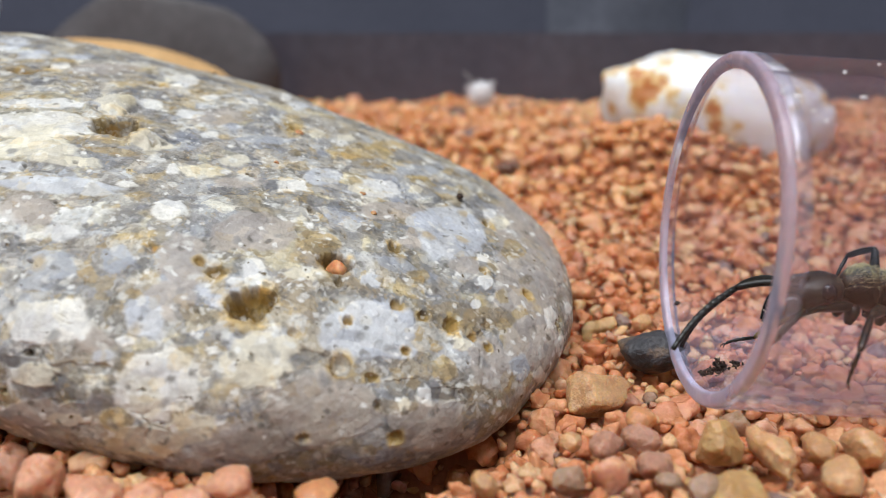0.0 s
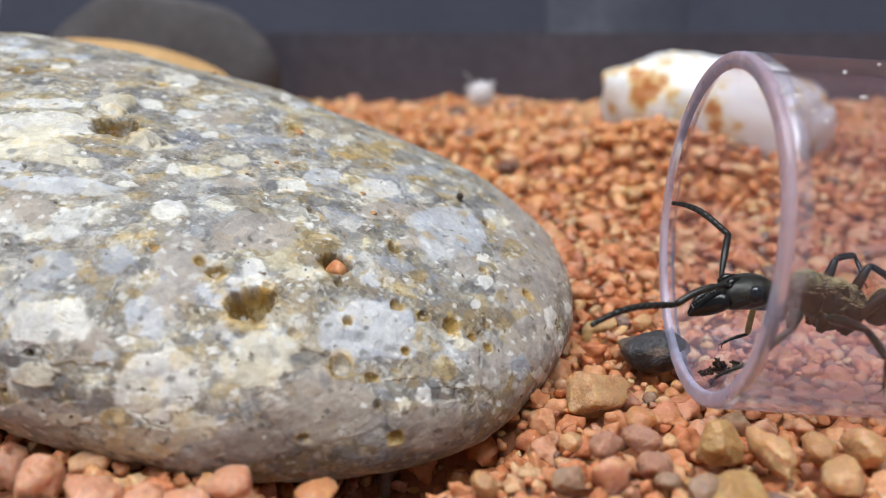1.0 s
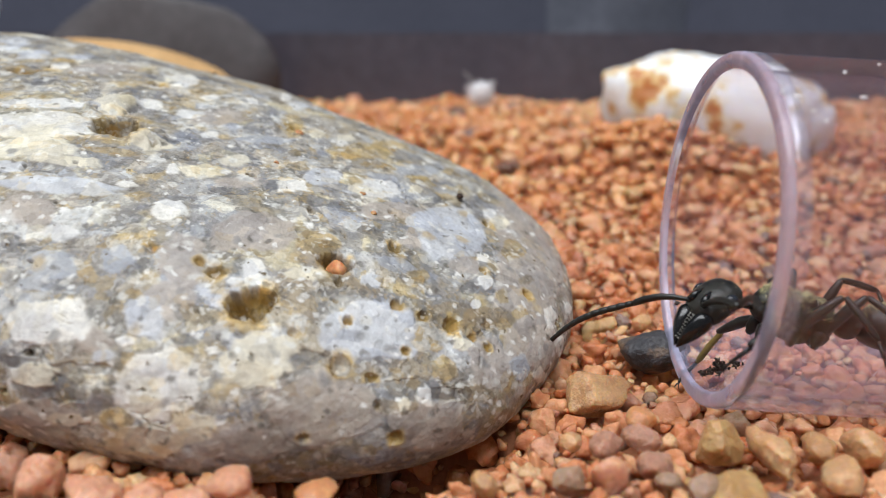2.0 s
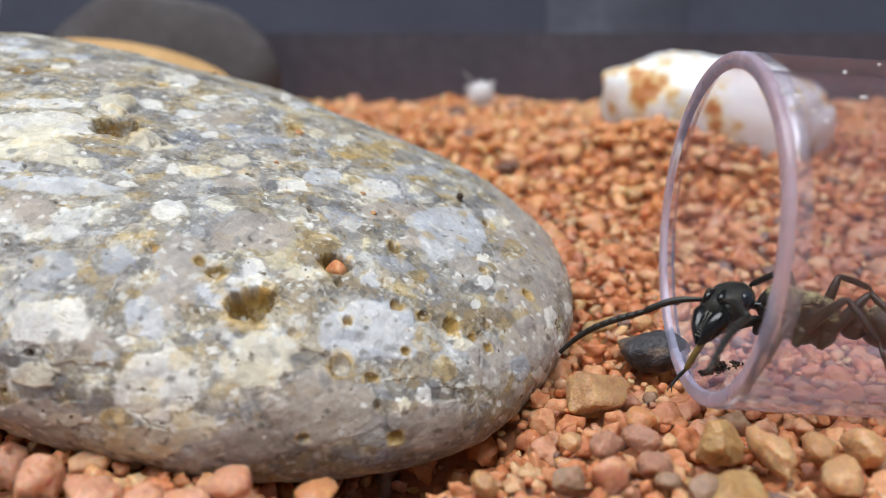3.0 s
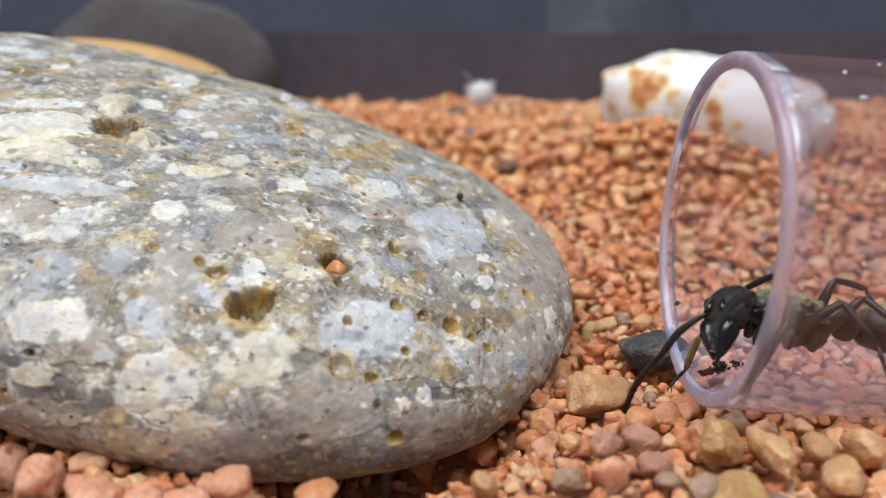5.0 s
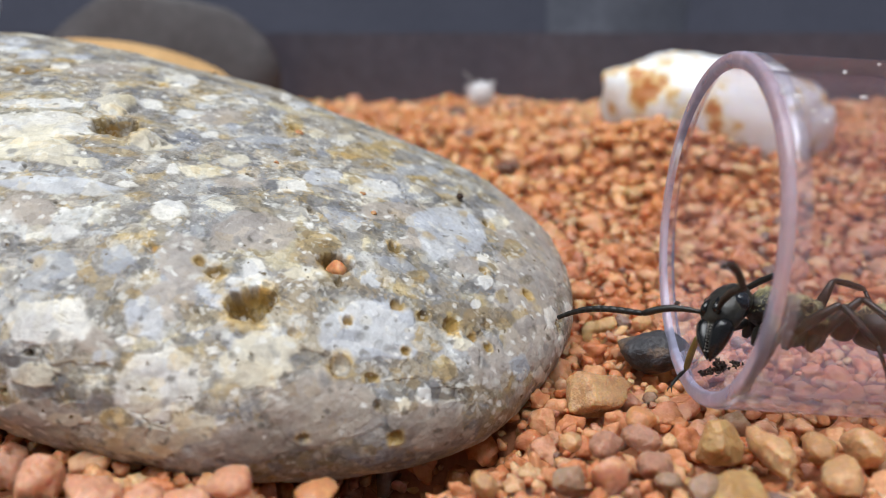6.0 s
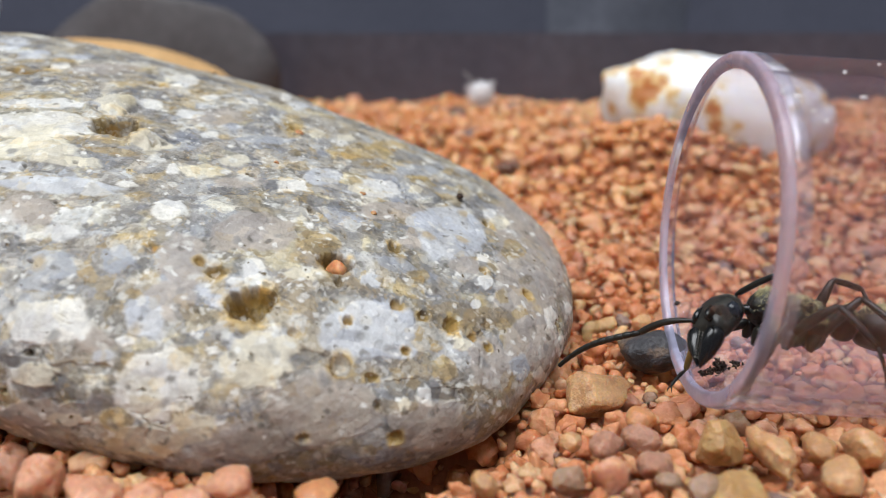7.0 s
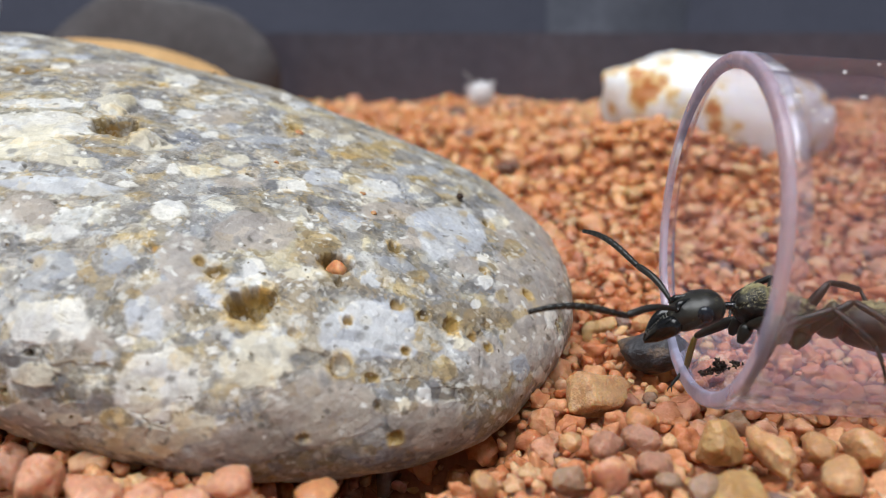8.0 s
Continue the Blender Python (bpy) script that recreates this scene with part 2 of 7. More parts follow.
EYE = plain("black_eye", [(0.3, (0.008, 0.009, 0.012)), (0.7, (0.03, 0.035, 0.045))], 9, 0.08, 0.0, 3)
IVORY = plain("pale_teeth", [(0.3, (0.45, 0.42, 0.38)), (0.7, (0.7, 0.68, 0.62))], 4, 0.35, 0.0)
WHITE_STONE = plain("white_quartz", [(0.36, (0.60, 0.24, 0.07)), (0.41, (0.82, 0.60, 0.27)), (0.45, (0.91, 0.86, 0.72)), (0.51, (0.95, 0.95, 0.94))], 0.36, 0.5, 0.05, 12)
milky = WHITE_STONE.node_tree.nodes["Principled BSDF"]
milky.inputs["Subsurface Weight"].default_value = 0.85
milky.inputs["Subsurface Radius"].default_value = (1, 0.95, 0.85)
milky.inputs["Subsurface Scale"].default_value = 4 * MM
TAN_STONE = plain("tan_sandstone", [(0.3, (0.58, 0.33, 0.13)), (0.7, (0.72, 0.45, 0.20))], 0.12, 0.6, 0.04, 16)
SLATE = plain("dark_slate", [(0.3, (0.014, 0.014, 0.018)), (0.56, (0.060, 0.056, 0.060)), (0.66, (0.20, 0.13, 0.08))], 0.7, 0.55, 0.15, 6)
OCHRE = plain("ochre_pebble", [(0.3, (0.40, 0.20, 0.09)), (0.7, (0.68, 0.42, 0.21))], 0.9, 0.38, 0.10, 7)
OLIVE = plain("olive_quartz", [(0.3, (0.40, 0.22, 0.085)), (0.7, (0.62, 0.40, 0.18))], 0.6, 0.4, 0.15, 6)
CREAM = plain("cream_quartz", [(0.3, (0.56, 0.30, 0.14)), (0.7, (0.68, 0.43, 0.23))], 0.7, 0.33, 0.10, 7)
MAROON = plain("maroon_quartz", [(0.3, (0.36, 0.17, 0.11)), (0.7, (0.56, 0.31, 0.21))], 0.7, 0.5, 0.15, 6)
SALMON = plain("salmon_quartz", [(0.3, (0.58, 0.25, 0.14)), (0.7, (0.74, 0.42, 0.28))], 0.6, 0.4, 0.15, 6)
GREYTAN = plain("grey_tan_quartz", [(0.3, (0.32, 0.20, 0.13)), (0.7, (0.50, 0.34, 0.24))], 0.7, 0.45, 0.15, 6)
OCHRE_RED = plain("orange_grain", [(0.3, (0.50, 0.20, 0.08)), (0.7, (0.68, 0.34, 0.16))], 0.9, 0.45, 0.04, 6)
for quartz in (OCHRE, OLIVE, CREAM, MAROON, SALMON, GREYTAN, OCHRE_RED):
    gem = quartz.node_tree.nodes["Principled BSDF"]
    gem.inputs["Subsurface Weight"].default_value = 0.7
    gem.inputs["Subsurface Radius"].default_value = (1.0, 0.5, 0.22)
    gem.inputs["Subsurface Scale"].default_value = 0.9 * MM
DEBRIS = plain("dark_debris", [(0.3, (0.014, 0.009, 0.006)), (0.7, (0.10, 0.05, 0.03))], 3, 0.7, 0.05)
COTTON = plain("white_cotton", [(0.3, (0.97, 0.95, 0.98)), (0.7, (0.99, 0.98, 0.99))], 1, 0.9, 0.05)
COTTON.node_tree.nodes["Principled BSDF"].inputs["Subsurface Weight"].default_value = 0.5
COTTON.node_tree.nodes["Principled BSDF"].inputs["Subsurface Scale"].default_value = 0.5 * MM
COTTON.node_tree.nodes["Principled BSDF"].inputs["Subsurface Radius"].default_value = (1, 1, 1)
BROWN = plain("dark_brown_blur", [(0.3, (0.070, 0.062, 0.066)), (0.7, (0.088, 0.079, 0.082))], 0.05, 0.7, 0.03, 14)
GREY = plain("blue_grey_blur", [(0.3, (0.080, 0.085, 0.110)), (0.7, (0.125, 0.130, 0.16))], 0.05, 0.7, 0.03, 14)
SOIL = plain("packed_sand", [(0.3, (0.30, 0.105, 0.045)), (0.7, (0.46, 0.18, 0.08))], 0.5, 0.8, 0.15, 5)
BACK = plain("dark_plastic", [(0.3, (0.084, 0.078, 0.100)), (0.7, (0.112, 0.102, 0.127))], 0.05, 0.28, 0.0, 10)
CLOTH = plain("blue_black_mesh", [(0.3, (0.060, 0.062, 0.088)), (0.7, (0.090, 0.093, 0.128))], 0.015, 0.7, 0.0, 60)


# ---- tools for shapes ----
def part(name, bm, material, parent=None, label="", m=None):
    """Links a bmesh as one smooth mesh object, under a thing or a part."""
    me = bpy.data.meshes.new(name)
    bm.to_mesh(me)
    bm.free()
    me.polygons.foreach_set("use_smooth", [True] * len(me.polygons))
    me.materials.append(material)
    ob = new(name, me)
    if parent:
        ob.parent = parent
    if m:
        ob.matrix_basis = m
    return tagged(ob, label) if label else ob


def mesh_from(name, verts, faces, material):
    """Links a mesh from arrays of places and of triangles or quads."""
    me = bpy.data.meshes.new(name)
    n = faces.shape[1]
    me.vertices.add(len(verts))
    me.vertices.foreach_set("co", np.ascontiguousarray(verts, np.float32).ravel())
    me.loops.add(faces.size)
    me.loops.foreach_set("vertex_index", np.ascontiguousarray(faces, np.int32).ravel())
    me.polygons.add(len(faces))
    me.polygons.foreach_set("loop_start", np.arange(0, faces.size, n, dtype=np.int32))
    me.polygons.foreach_set("use_smooth", np.ones(len(faces), bool))
    me.update(calc_edges=True)
    me.materials.append(material)
    return me


def hash_of(i, j, k, seed):
    h = (i.astype(np.int64) * 73856093) ^ (j.astype(np.int64) * 19349663) ^ (k.astype(np.int64) * 83492791) ^ (seed * 2654435761)
    h = (h ^ (h >> 13)) * 1274126177
    h = (h ^ (h >> 16)) & 0x7FFFFFFF
    h = (h * 1103515245 + 12345) & 0x7FFFFFFF
    return (h >> 7) % 65536 / 65535.0


def value_noise(p, scale, seed=0):
    """Smooth noise from 0 to 1 at the places p."""
    q = p * scale
    f = np.floor(q)
    w = q - f
    w = w * w * (3 - 2 * w)
    i, j, k = (f[:, n].astype(np.int64) for n in range(3))
    total = 0.0
    for a in (0, 1):
        for b in (0, 1):
            for c in (0, 1):
                weight = (w[:, 0] if a else 1 - w[:, 0]) * (w[:, 1] if b else 1 - w[:, 1]) * (w[:, 2] if c else 1 - w[:, 2])
                total = total + weight * hash_of(i + a, j + b, k + c, seed)
    return total


def cloud_noise(p, scale, seed=0, octaves=4):
    total, weight = 0.0, 0.0
    for n in range(octaves):
        total = total + value_noise(p, scale * 2 ** n, seed + n) * 0.5 ** n
        weight += 0.5 ** n
    return total / weight


def cells(p, scale, seed=0):
    """Distances to the nearest and the next centre of a random cell pattern, and the nearest cell's own number from 0 to 1."""
    q = p * scale
    f = np.floor(q).astype(np.int64)
    d1, d2, own = np.full(len(p), 9.0), np.full(len(p), 9.0), np.zeros(len(p))
    for a in (-1, 0, 1):
        for b in (-1, 0, 1):
            for c in (-1, 0, 1):
                i, j, k = f[:, 0] + a, f[:, 1] + b, f[:, 2] + c
                centre = np.stack([i + hash_of(i, j, k, seed + 1), j + hash_of(i, j, k, seed + 2), k + hash_of(i, j, k, seed + 3)], 1)
                d = np.linalg.norm(centre - q, axis=1)
                near = d < d1
                d2 = np.where(near, d1, np.minimum(d2, d))
                own = np.where(near, hash_of(i, j, k, seed + 4), own)
                d1 = np.where(near, d, d1)
    return d1, d2, own


def loft(stations, ring=28, steps=5, square=1.0):
    """A closed body along x from stations (x, y, z, half width, half height), in millimetres."""
    s = np.array(stations, float)
    n = len(s)
    u = np.linspace(0, n - 1, (n - 1) * steps + 1)
    rows = []
    for v in u:
        i = min(int(v), n - 2)
        w = v - i
        p0, p1, p2, p3 = s[max(i - 1, 0)], s[i], s[i + 1], s[min(i + 2, n - 1)]
        rows.append(0.5 * (2 * p1 + (p2 - p0) * w + (2 * p0 - 5 * p1 + 4 * p2 - p3) * w * w + (3 * p1 - p0 - 3 * p2 + p3) * w ** 3))
    bm = bmesh.new()
    loops = []
    for x, y, z, a, b in rows:
        a, b = max(a, 0.004), max(b, 0.004)
        loop = []
        for k in range(ring):
            c, d = math.cos(2 * math.pi * k / ring), math.sin(2 * math.pi * k / ring)
            c, d = math.copysign(abs(c) ** square, c), math.copysign(abs(d) ** square, d)
            loop.append(bm.verts.new((x * MM, (y + a * c) * MM, (z + b * d) * MM)))
        loops.append(loop)
    for one, two in zip(loops, loops[1:]):
        for k in range(ring):
            bm.faces.new((one[k], one[(k + 1) % ring], two[(k + 1) % ring], two[k]))
    bm.faces.new(loops[0])
    bm.faces.new(loops[-1])
    bmesh.ops.recalc_face_normals(bm, faces=bm.faces)
    return bm


def ball(bm, x, y, z, rx, ry, rz, sub=2):
    bmesh.ops.create_icosphere(bm, subdivisions=sub, radius=1, matrix=mm(x, y, z) @ Matrix.Diagonal((rx * MM, ry * MM, rz * MM, 1)))


def thing(name, label, category, group="", m=None):
    """An empty at a thing's base, which carries its parts."""
    ob = new(name)
    ob.empty_display_size = 0.002
    if m:
        ob.matrix_basis = m
    return tagged(ob, label, category, group)


# ---- the ground ----
def ground_height(x, y):
    """The gravel bed: level in front, a bank that rises towards the back of the tank, a low swell to the right of the boulder."""
    rise = np.interp(y, (-40, 36, 46, 62, 82, 108, 140), (0, 0, 0.9, 3.4, 6.9, 8.5, 8.8))
    z = rise + 0.45 * np.sin(x * 0.11 + 1.0) * np.clip(y / 60, 0, 1) + 0.3 * np.sin(x * 0.31 + y * 0.23)
    z = z - 3.2 * np.exp(-((x + 2.0) / 6.0) ** 2 - ((y - 30.3) / 2.9) ** 2) + 4.0 * np.exp(-((x - 21) / 8.0) ** 2 - ((y - 75) / 6.0) ** 2)
    s = np.clip((-0.66 * (x - 0.35) + 0.75 * (y - 27.3)) / 2.3, 0, 1)
    z = z - 3.3 * s * s * (3 - 2 * s) * np.exp(-((0.75 * (x - 0.35) + 0.66 * (y - 27.3)) / 4.6) ** 4)
    return z - 0.5


def grain_shapes(count, sub, seed):
    """Worn, blunt-cornered grains of about one unit of radius."""
    rng = np.random.default_rng(seed)
    shapes = []
    for n in range(count):
        bm = bmesh.new()
        bmesh.ops.create_icosphere(bm, subdivisions=sub, radius=1)
        bm.verts.ensure_lookup_table()
        v = np.array([x.co[:] for x in bm.verts])
        f = np.array([[x.index for x in y.verts] for y in bm.faces])
        bm.free()
        for _ in range(int(rng.integers(6, 11))):
            way = rng.normal(size=3)
            way /= np.linalg.norm(way)
            over = np.clip(v @ way - rng.uniform(0.5, 0.85), 0, None)
            v -= 0.9 * over[:, None] * way
        v *= 1 + 0.75 * (value_noise(v + 10 * n, 1.6, 3) - 0.5)[:, None] + 0.34 * (value_noise(v + 10 * n, 3.0, 5) - 0.5)[:, None]
        v *= rng.uniform(0.78, 1.25, size=3)
        shapes.append((v, f))
    return shapes


def turns(count, rng):
    """Random rotations."""
    q = rng.normal(size=(count, 4))
    q /= np.linalg.norm(q, axis=1, keepdims=True)
    w, x, y, z = q.T
    return np.stack([np.stack([1 - 2 * (y * y + z * z), 2 * (x * y - z * w), 2 * (x * z + y * w)], -1),
                     np.stack([2 * (x * y + z * w), 1 - 2 * (x * x + z * z), 2 * (y * z - x * w)], -1),
                     np.stack([2 * (x * z - y * w), 2 * (y * z + x * w), 1 - 2 * (x * x + y * y)], -1)], 1)


def scatter(rng, tries, box, sizes, pack, taken, cell=2.0):
    """Places on the plan that keep clear of one another: rows of x, y, radius."""
    out = []
    xs, ys = rng.uniform(box[0], box[1], tries), rng.uniform(box[2], box[3], tries)
    rs = sizes(rng, xs, ys)
    for x, y, r in zip(xs.tolist(), ys.tolist(), rs.tolist()):
        if abs(x) > 14 + 0.72 * y:
            continue
        i, j = int(x // cell), int(y // cell)
        if all((x - a) ** 2 + (y - b) ** 2 > (pack * (r + c)) ** 2
               for di in (-1, 0, 1) for dj in (-1, 0, 1) for a, b, c in taken.get((i + di, j + dj), ())):
            taken.setdefault((i, j), []).append((x, y, r))
            out.append((x, y, r))
    return np.array(out)


# ---- the boulder: a river-worn conglomerate cobble ----
ROCK_AT = (-21.30, 47.13, 6.59)
ROCK_HALF = (29.71, 16.74, 7.61)
ROCK_TURN = Euler((0.143, 0.192, -0.329)).to_matrix()
ROCK_EDGE, ROCK_TAPER_Z, ROCK_TAPER_Y = 0.865, 0.197, -0.157


def rock_surface(s):
    """The cobble's smooth form over directions s: an egg that thins towards one end. Places and outward ways, in millimetres."""
    q = np.sign(s) * np.abs(s) ** ROCK_EDGE
    kz, ky = 1 - ROCK_TAPER_Z * q[:, 0] + 0.019 * q[:, 0] ** 2, 1 - ROCK_TAPER_Y * q[:, 0]
    p = np.stack([ROCK_HALF[0] * q[:, 0], ROCK_HALF[1] * q[:, 1] * ky, ROCK_HALF[2] * q[:, 2] * kz], 1)
    n = np.stack([s[:, 0] / ROCK_HALF[0], s[:, 1] / ROCK_HALF[1], s[:, 2] / ROCK_HALF[2]], 1)
    n /= np.linalg.norm(n, axis=1, keepdims=True)
    r = np.array(ROCK_TURN)
    return p @ r.T + np.array(ROCK_AT), n @ r.T


def inside_rock(p, margin=1.0):
    q = (p - np.array(ROCK_AT)) @ np.array(ROCK_TURN)
    x = q[:, 0] / ROCK_HALF[0]
    e = 2 / ROCK_EDGE
    y, z = q[:, 1] / (ROCK_HALF[1] * (1 - ROCK_TAPER_Y * x)), q[:, 2] / (ROCK_HALF[2] * (1 - ROCK_TAPER_Z * x))
    return np.abs(x) ** e + np.abs(y) ** e + np.abs(z) ** e < margin


ROCK_COLOURS = np.array([(0.66, 0.65, 0.60), (0.56, 0.51, 0.38), (0.45, 0.41, 0.36), (0.38, 0.39, 0.415), (0.52, 0.53, 0.55), (0.46, 0.37, 0.22),
                         (0.27, 0.265, 0.26), (0.55, 0.55, 0.54), (0.42, 0.38, 0.32), (0.34, 0.335, 0.33), (0.52, 0.48, 0.42)])


# the fragments that stand out: colour, then x, y, z, half length, half width and lean of each
INLAYS = []


def inlay(tone, spots):
    INLAYS.extend((tone, spot) for spot in spots)


WHITE_TONE, CREAM_TONE, SKY_TONE, BLUE_TONE = (0.77, 0.755, 0.715), (0.69, 0.64, 0.52), (0.56, 0.575, 0.605), (0.43, 0.445, 0.475)
TAUPE_TONE, DARK_TONE, OCHRE_TONE, UMBER_TONE = (0.455, 0.41, 0.37), (0.21, 0.205, 0.20), (0.50, 0.375, 0.18), (0.33, 0.265, 0.18)
inlay(TAUPE_TONE, [(-9.9, 37.5, 9.6, 1.29, 0.71, -7), (-7.8, 27, 1, 1.96, 0.97, -1), (-16.3, 27.8, 1.9, 2.02, 0.69, 12), (-11.1, 31.4, 7.3, 1.67, 1.05, -90), (-11.1, 29.6, 6.1, 1.34, 0.94, -12), (-18.2, 33, 9.2, 1.33, 0.91, -19), (-8.5, 33.7, 7.9, 1.83, 1.52, 2), (-2.7, 38.5, 7.9, 2.14, 0.82, -12), (-1.4, 36.8, 6.8, 1.09, 0.69, 14), (5.2, 42.9, 5.4, 9.99, 2.39, 9), (4.5, 34.6, 2.4, 2.48, 1.34, -5), (2.1, 31.7, 2.4, 1.61, 1.26, 20), (-4.7, 27.6, 2.2, 2.4, 1.58, -9), (-0.6, 29, 0.8, 2.09, 1.2, -23)])
inlay(TAUPE_TONE, [(-13.8, 28.2, 5, 0.89, 0.46, -3), (-20.8, 49, 14.7, 2.25, 1.41, 14), (-12.9, 43.9, 12.1, 2.02, 1.15, 0), (1, 36.3, 5.6, 1.23, 0.71, 6)])
inlay(UMBER_TONE, [(-6.3, 30.6, 5.7, 1.67, 1.06, 74), (-4.1, 32.1, 5.8, 1.8, 0.54, -12), (-3.3, 28.8, 3.3, 1.18, 0.48, -10), (-1.3, 29.8, 3.1, 1.03, 0.9, 24), (0.4, 32.7, 4.3, 1.55, 0.86, -7), (2, 33.7, 3.9, 2.05, 0.63, -15), (-5.5, 29.3, 4.5, 0.79, 0.69, 72), (-5.7, 33.4, 7, 1.4, 1.12, 8), (-1.9, 28.5, 1.9, 0.98, 0.41, -11), (-9.9, 29.2, 5.6, 0.66, 0.37, -8), (0.9, 30.1, 1.7, 1.79, 0.48, -15), (2.4, 31.5, -0.1, 2.22, 0.59, -29), (4.2, 37.6, 4.4, 0.82, 0.34, -7)])
inlay(BLUE_TONE, [(-13.6, 31, 7.4, 0.97, 0.74, -19), (-16.3, 30.6, 7.4, 1.08, 0.83, -40), (-2.2, 34.3, 6.2, 1.13, 0.57, -9), (3.5, 32.7, 1.8, 0.86, 0.61, -8), (-8.1, 30.5, 6.1, 0.46, 0.24, -8), (-16.7, 29.9, 6.8, 0.93, 0.37, -3), (-9.8, 42.5, 11, 1.99, 0.59, -10), (-1.5, 45, 9, 2.49, 0.69, -13)])
inlay(DARK_TONE, [(-9.9, 29.3, 5.6, 0.99, 0.48, -7), (-13.2, 28.9, 5.8, 1.18, 0.47, -79), (-15.3, 29.8, 6.7, 1.35, 0.33, -2), (-17.7, 31.3, 8, 1.17, 0.31, -2), (-14.8, 32.5, 8.5, 1.16, 0.29, -5), (-10.2, 28.4, 4.9, 0.56, 0.29, -6), (-13.7, 27.6, 4, 0.9, 0.22, 1), (-8, 28.8, 4.9, 0.4, 0.3, -10), (-12.4, 30.9, 7.2, 0.76, 0.36, -85), (-24.3, 46.2, 14.8, 1.37, 0.89, 2), (-22.3, 44.1, 14, 1.14, 0.66, -3), (-20.5, 44.1, 13.7, 0.57, 0.29, 74), (-22.5, 40.6, 13, 0.79, 0.35, -6), (-18.9, 37.6, 11.4, 1.01, 0.34, -6)])
inlay(DARK_TONE, [(-10.4, 36.4, 9.4, 1.33, 0.46, -10), (-13.4, 38.5, 10.7, 1.14, 0.42, -9), (-8.2, 36.1, 8.7, 0.63, 0.51, 39), (-5.2, 37.5, 8.3, 1.53, 0.46, -13), (-14.3, 33.1, 8.8, 1.08, 0.65, -10), (-3.1, 36.4, 7.3, 0.45, 0.26, -3), (2.6, 45.3, 7.4, 2.11, 0.25, -19), (-0.1, 42.1, 7.9, 1.28, 0.23, -16), (1.2, 34.7, 4.9, 0.66, 0.41, 17), (-13.9, 29, 5.9, 0.63, 0.51, -38), (-14.8, 27.5, 3.4, 1.15, 0.84, 6), (-5.4, 28.7, 4, 0.68, 0.39, -8), (-1.4, 29.1, 2.4, 0.96, 0.6, -10), (-8.8, 31.6, 6.9, 0.54, 0.33, 81)])
inlay(DARK_TONE, [(-4.7, 31.5, 5.8, 1.49, 0.32, -12), (-17, 28, 4.1, 0.4, 0.35, 6), (-4.9, 35.4, 7.6, 0.69, 0.35, -9), (0.1, 29.7, 1.9, 1.12, 0.33, -14)])
inlay(OCHRE_TONE, [(-16.2, 37.6, 11, 1.54, 0.34, -7), (-23.3, 47.2, 14.9, 0.82, 0.57, 8), (-8.9, 45.9, 11.5, 2.33, 0.66, 43), (-4.6, 45, 10.1, 3.17, 1.11, -9), (-3.3, 48.1, 10.1, 3.07, 0.76, -13), (-13.6, 32.1, 8.1, 0.78, 0.28, -6), (-12.6, 32.4, 8.1, 0.29, 0.21, -85), (-5.7, 34.2, 7.3, 1.15, 0.92, 18), (3.7, 39.9, 5.5, 1.51, 0.68, 7), (-1.3, 34.1, 5.7, 0.72, 0.5, 24), (0, 30.3, 2.8, 0.74, 0.59, 5), (-6.1, 29.4, 4.8, 0.37, 0.27, 79), (-7.9, 29.3, 5.2, 0.89, 0.43, -8), (-0.3, 30.9, 3.5, 0.39, 0.22, -9)])
inlay(OCHRE_TONE, [(2.8, 35.4, 4.3, 0.59, 0.33, 15), (-12.8, 27.1, 2, 0.83, 0.54, 14), (-9.4, 30.6, 6.4, 0.67, 0.32, 86), (0.4, 47.4, 8.6, 1.23, 0.36, -6), (3.7, 35.1, 3.6, 0.65, 0.35, 0)])
inlay(CREAM_TONE, [(-9.8, 26.9, 1.7, 1.02, 0.73, 8), (-15, 27.5, 1.8, 1.08, 0.32, 10), (-17.9, 42.6, 12.8, 1.37, 1.02, 64), (-16.1, 39.6, 11.6, 1.13, 0.73, -6), (-14.7, 39, 11.2, 1.08, 0.63, -6), (-17.8, 36.2, 10.7, 1.78, 0.5, -6), (-10.7, 39.4, 10.4, 0.8, 0.63, 24), (-11.8, 37.8, 10.2, 1.26, 0.84, -4), (-7.4, 45.3, 11, 0.89, 0.47, 25), (-5.9, 46.1, 10.7, 0.97, 0.48, 10), (-1.5, 42.2, 8.4, 0.78, 0.4, 18), (-5.9, 32, 6.4, 1.04, 0.45, -10), (-7.3, 28.1, 4, 1.36, 1.29, -31), (-6.4, 28.7, 4.3, 0.59, 0.58, -83)])
inlay(CREAM_TONE, [(-16.1, 27.8, 3.6, 1.15, 0.58, 6), (-11.7, 27.1, 1, 1.89, 1.06, 12), (3.3, 42.7, 6.5, 1.29, 0.5, -4), (0.9, 31.6, 3.4, 0.58, 0.42, 8), (-1.6, 28.7, 1.9, 0.36, 0.25, 80), (-4.3, 39.9, 8.8, 0.92, 0.57, 19)])
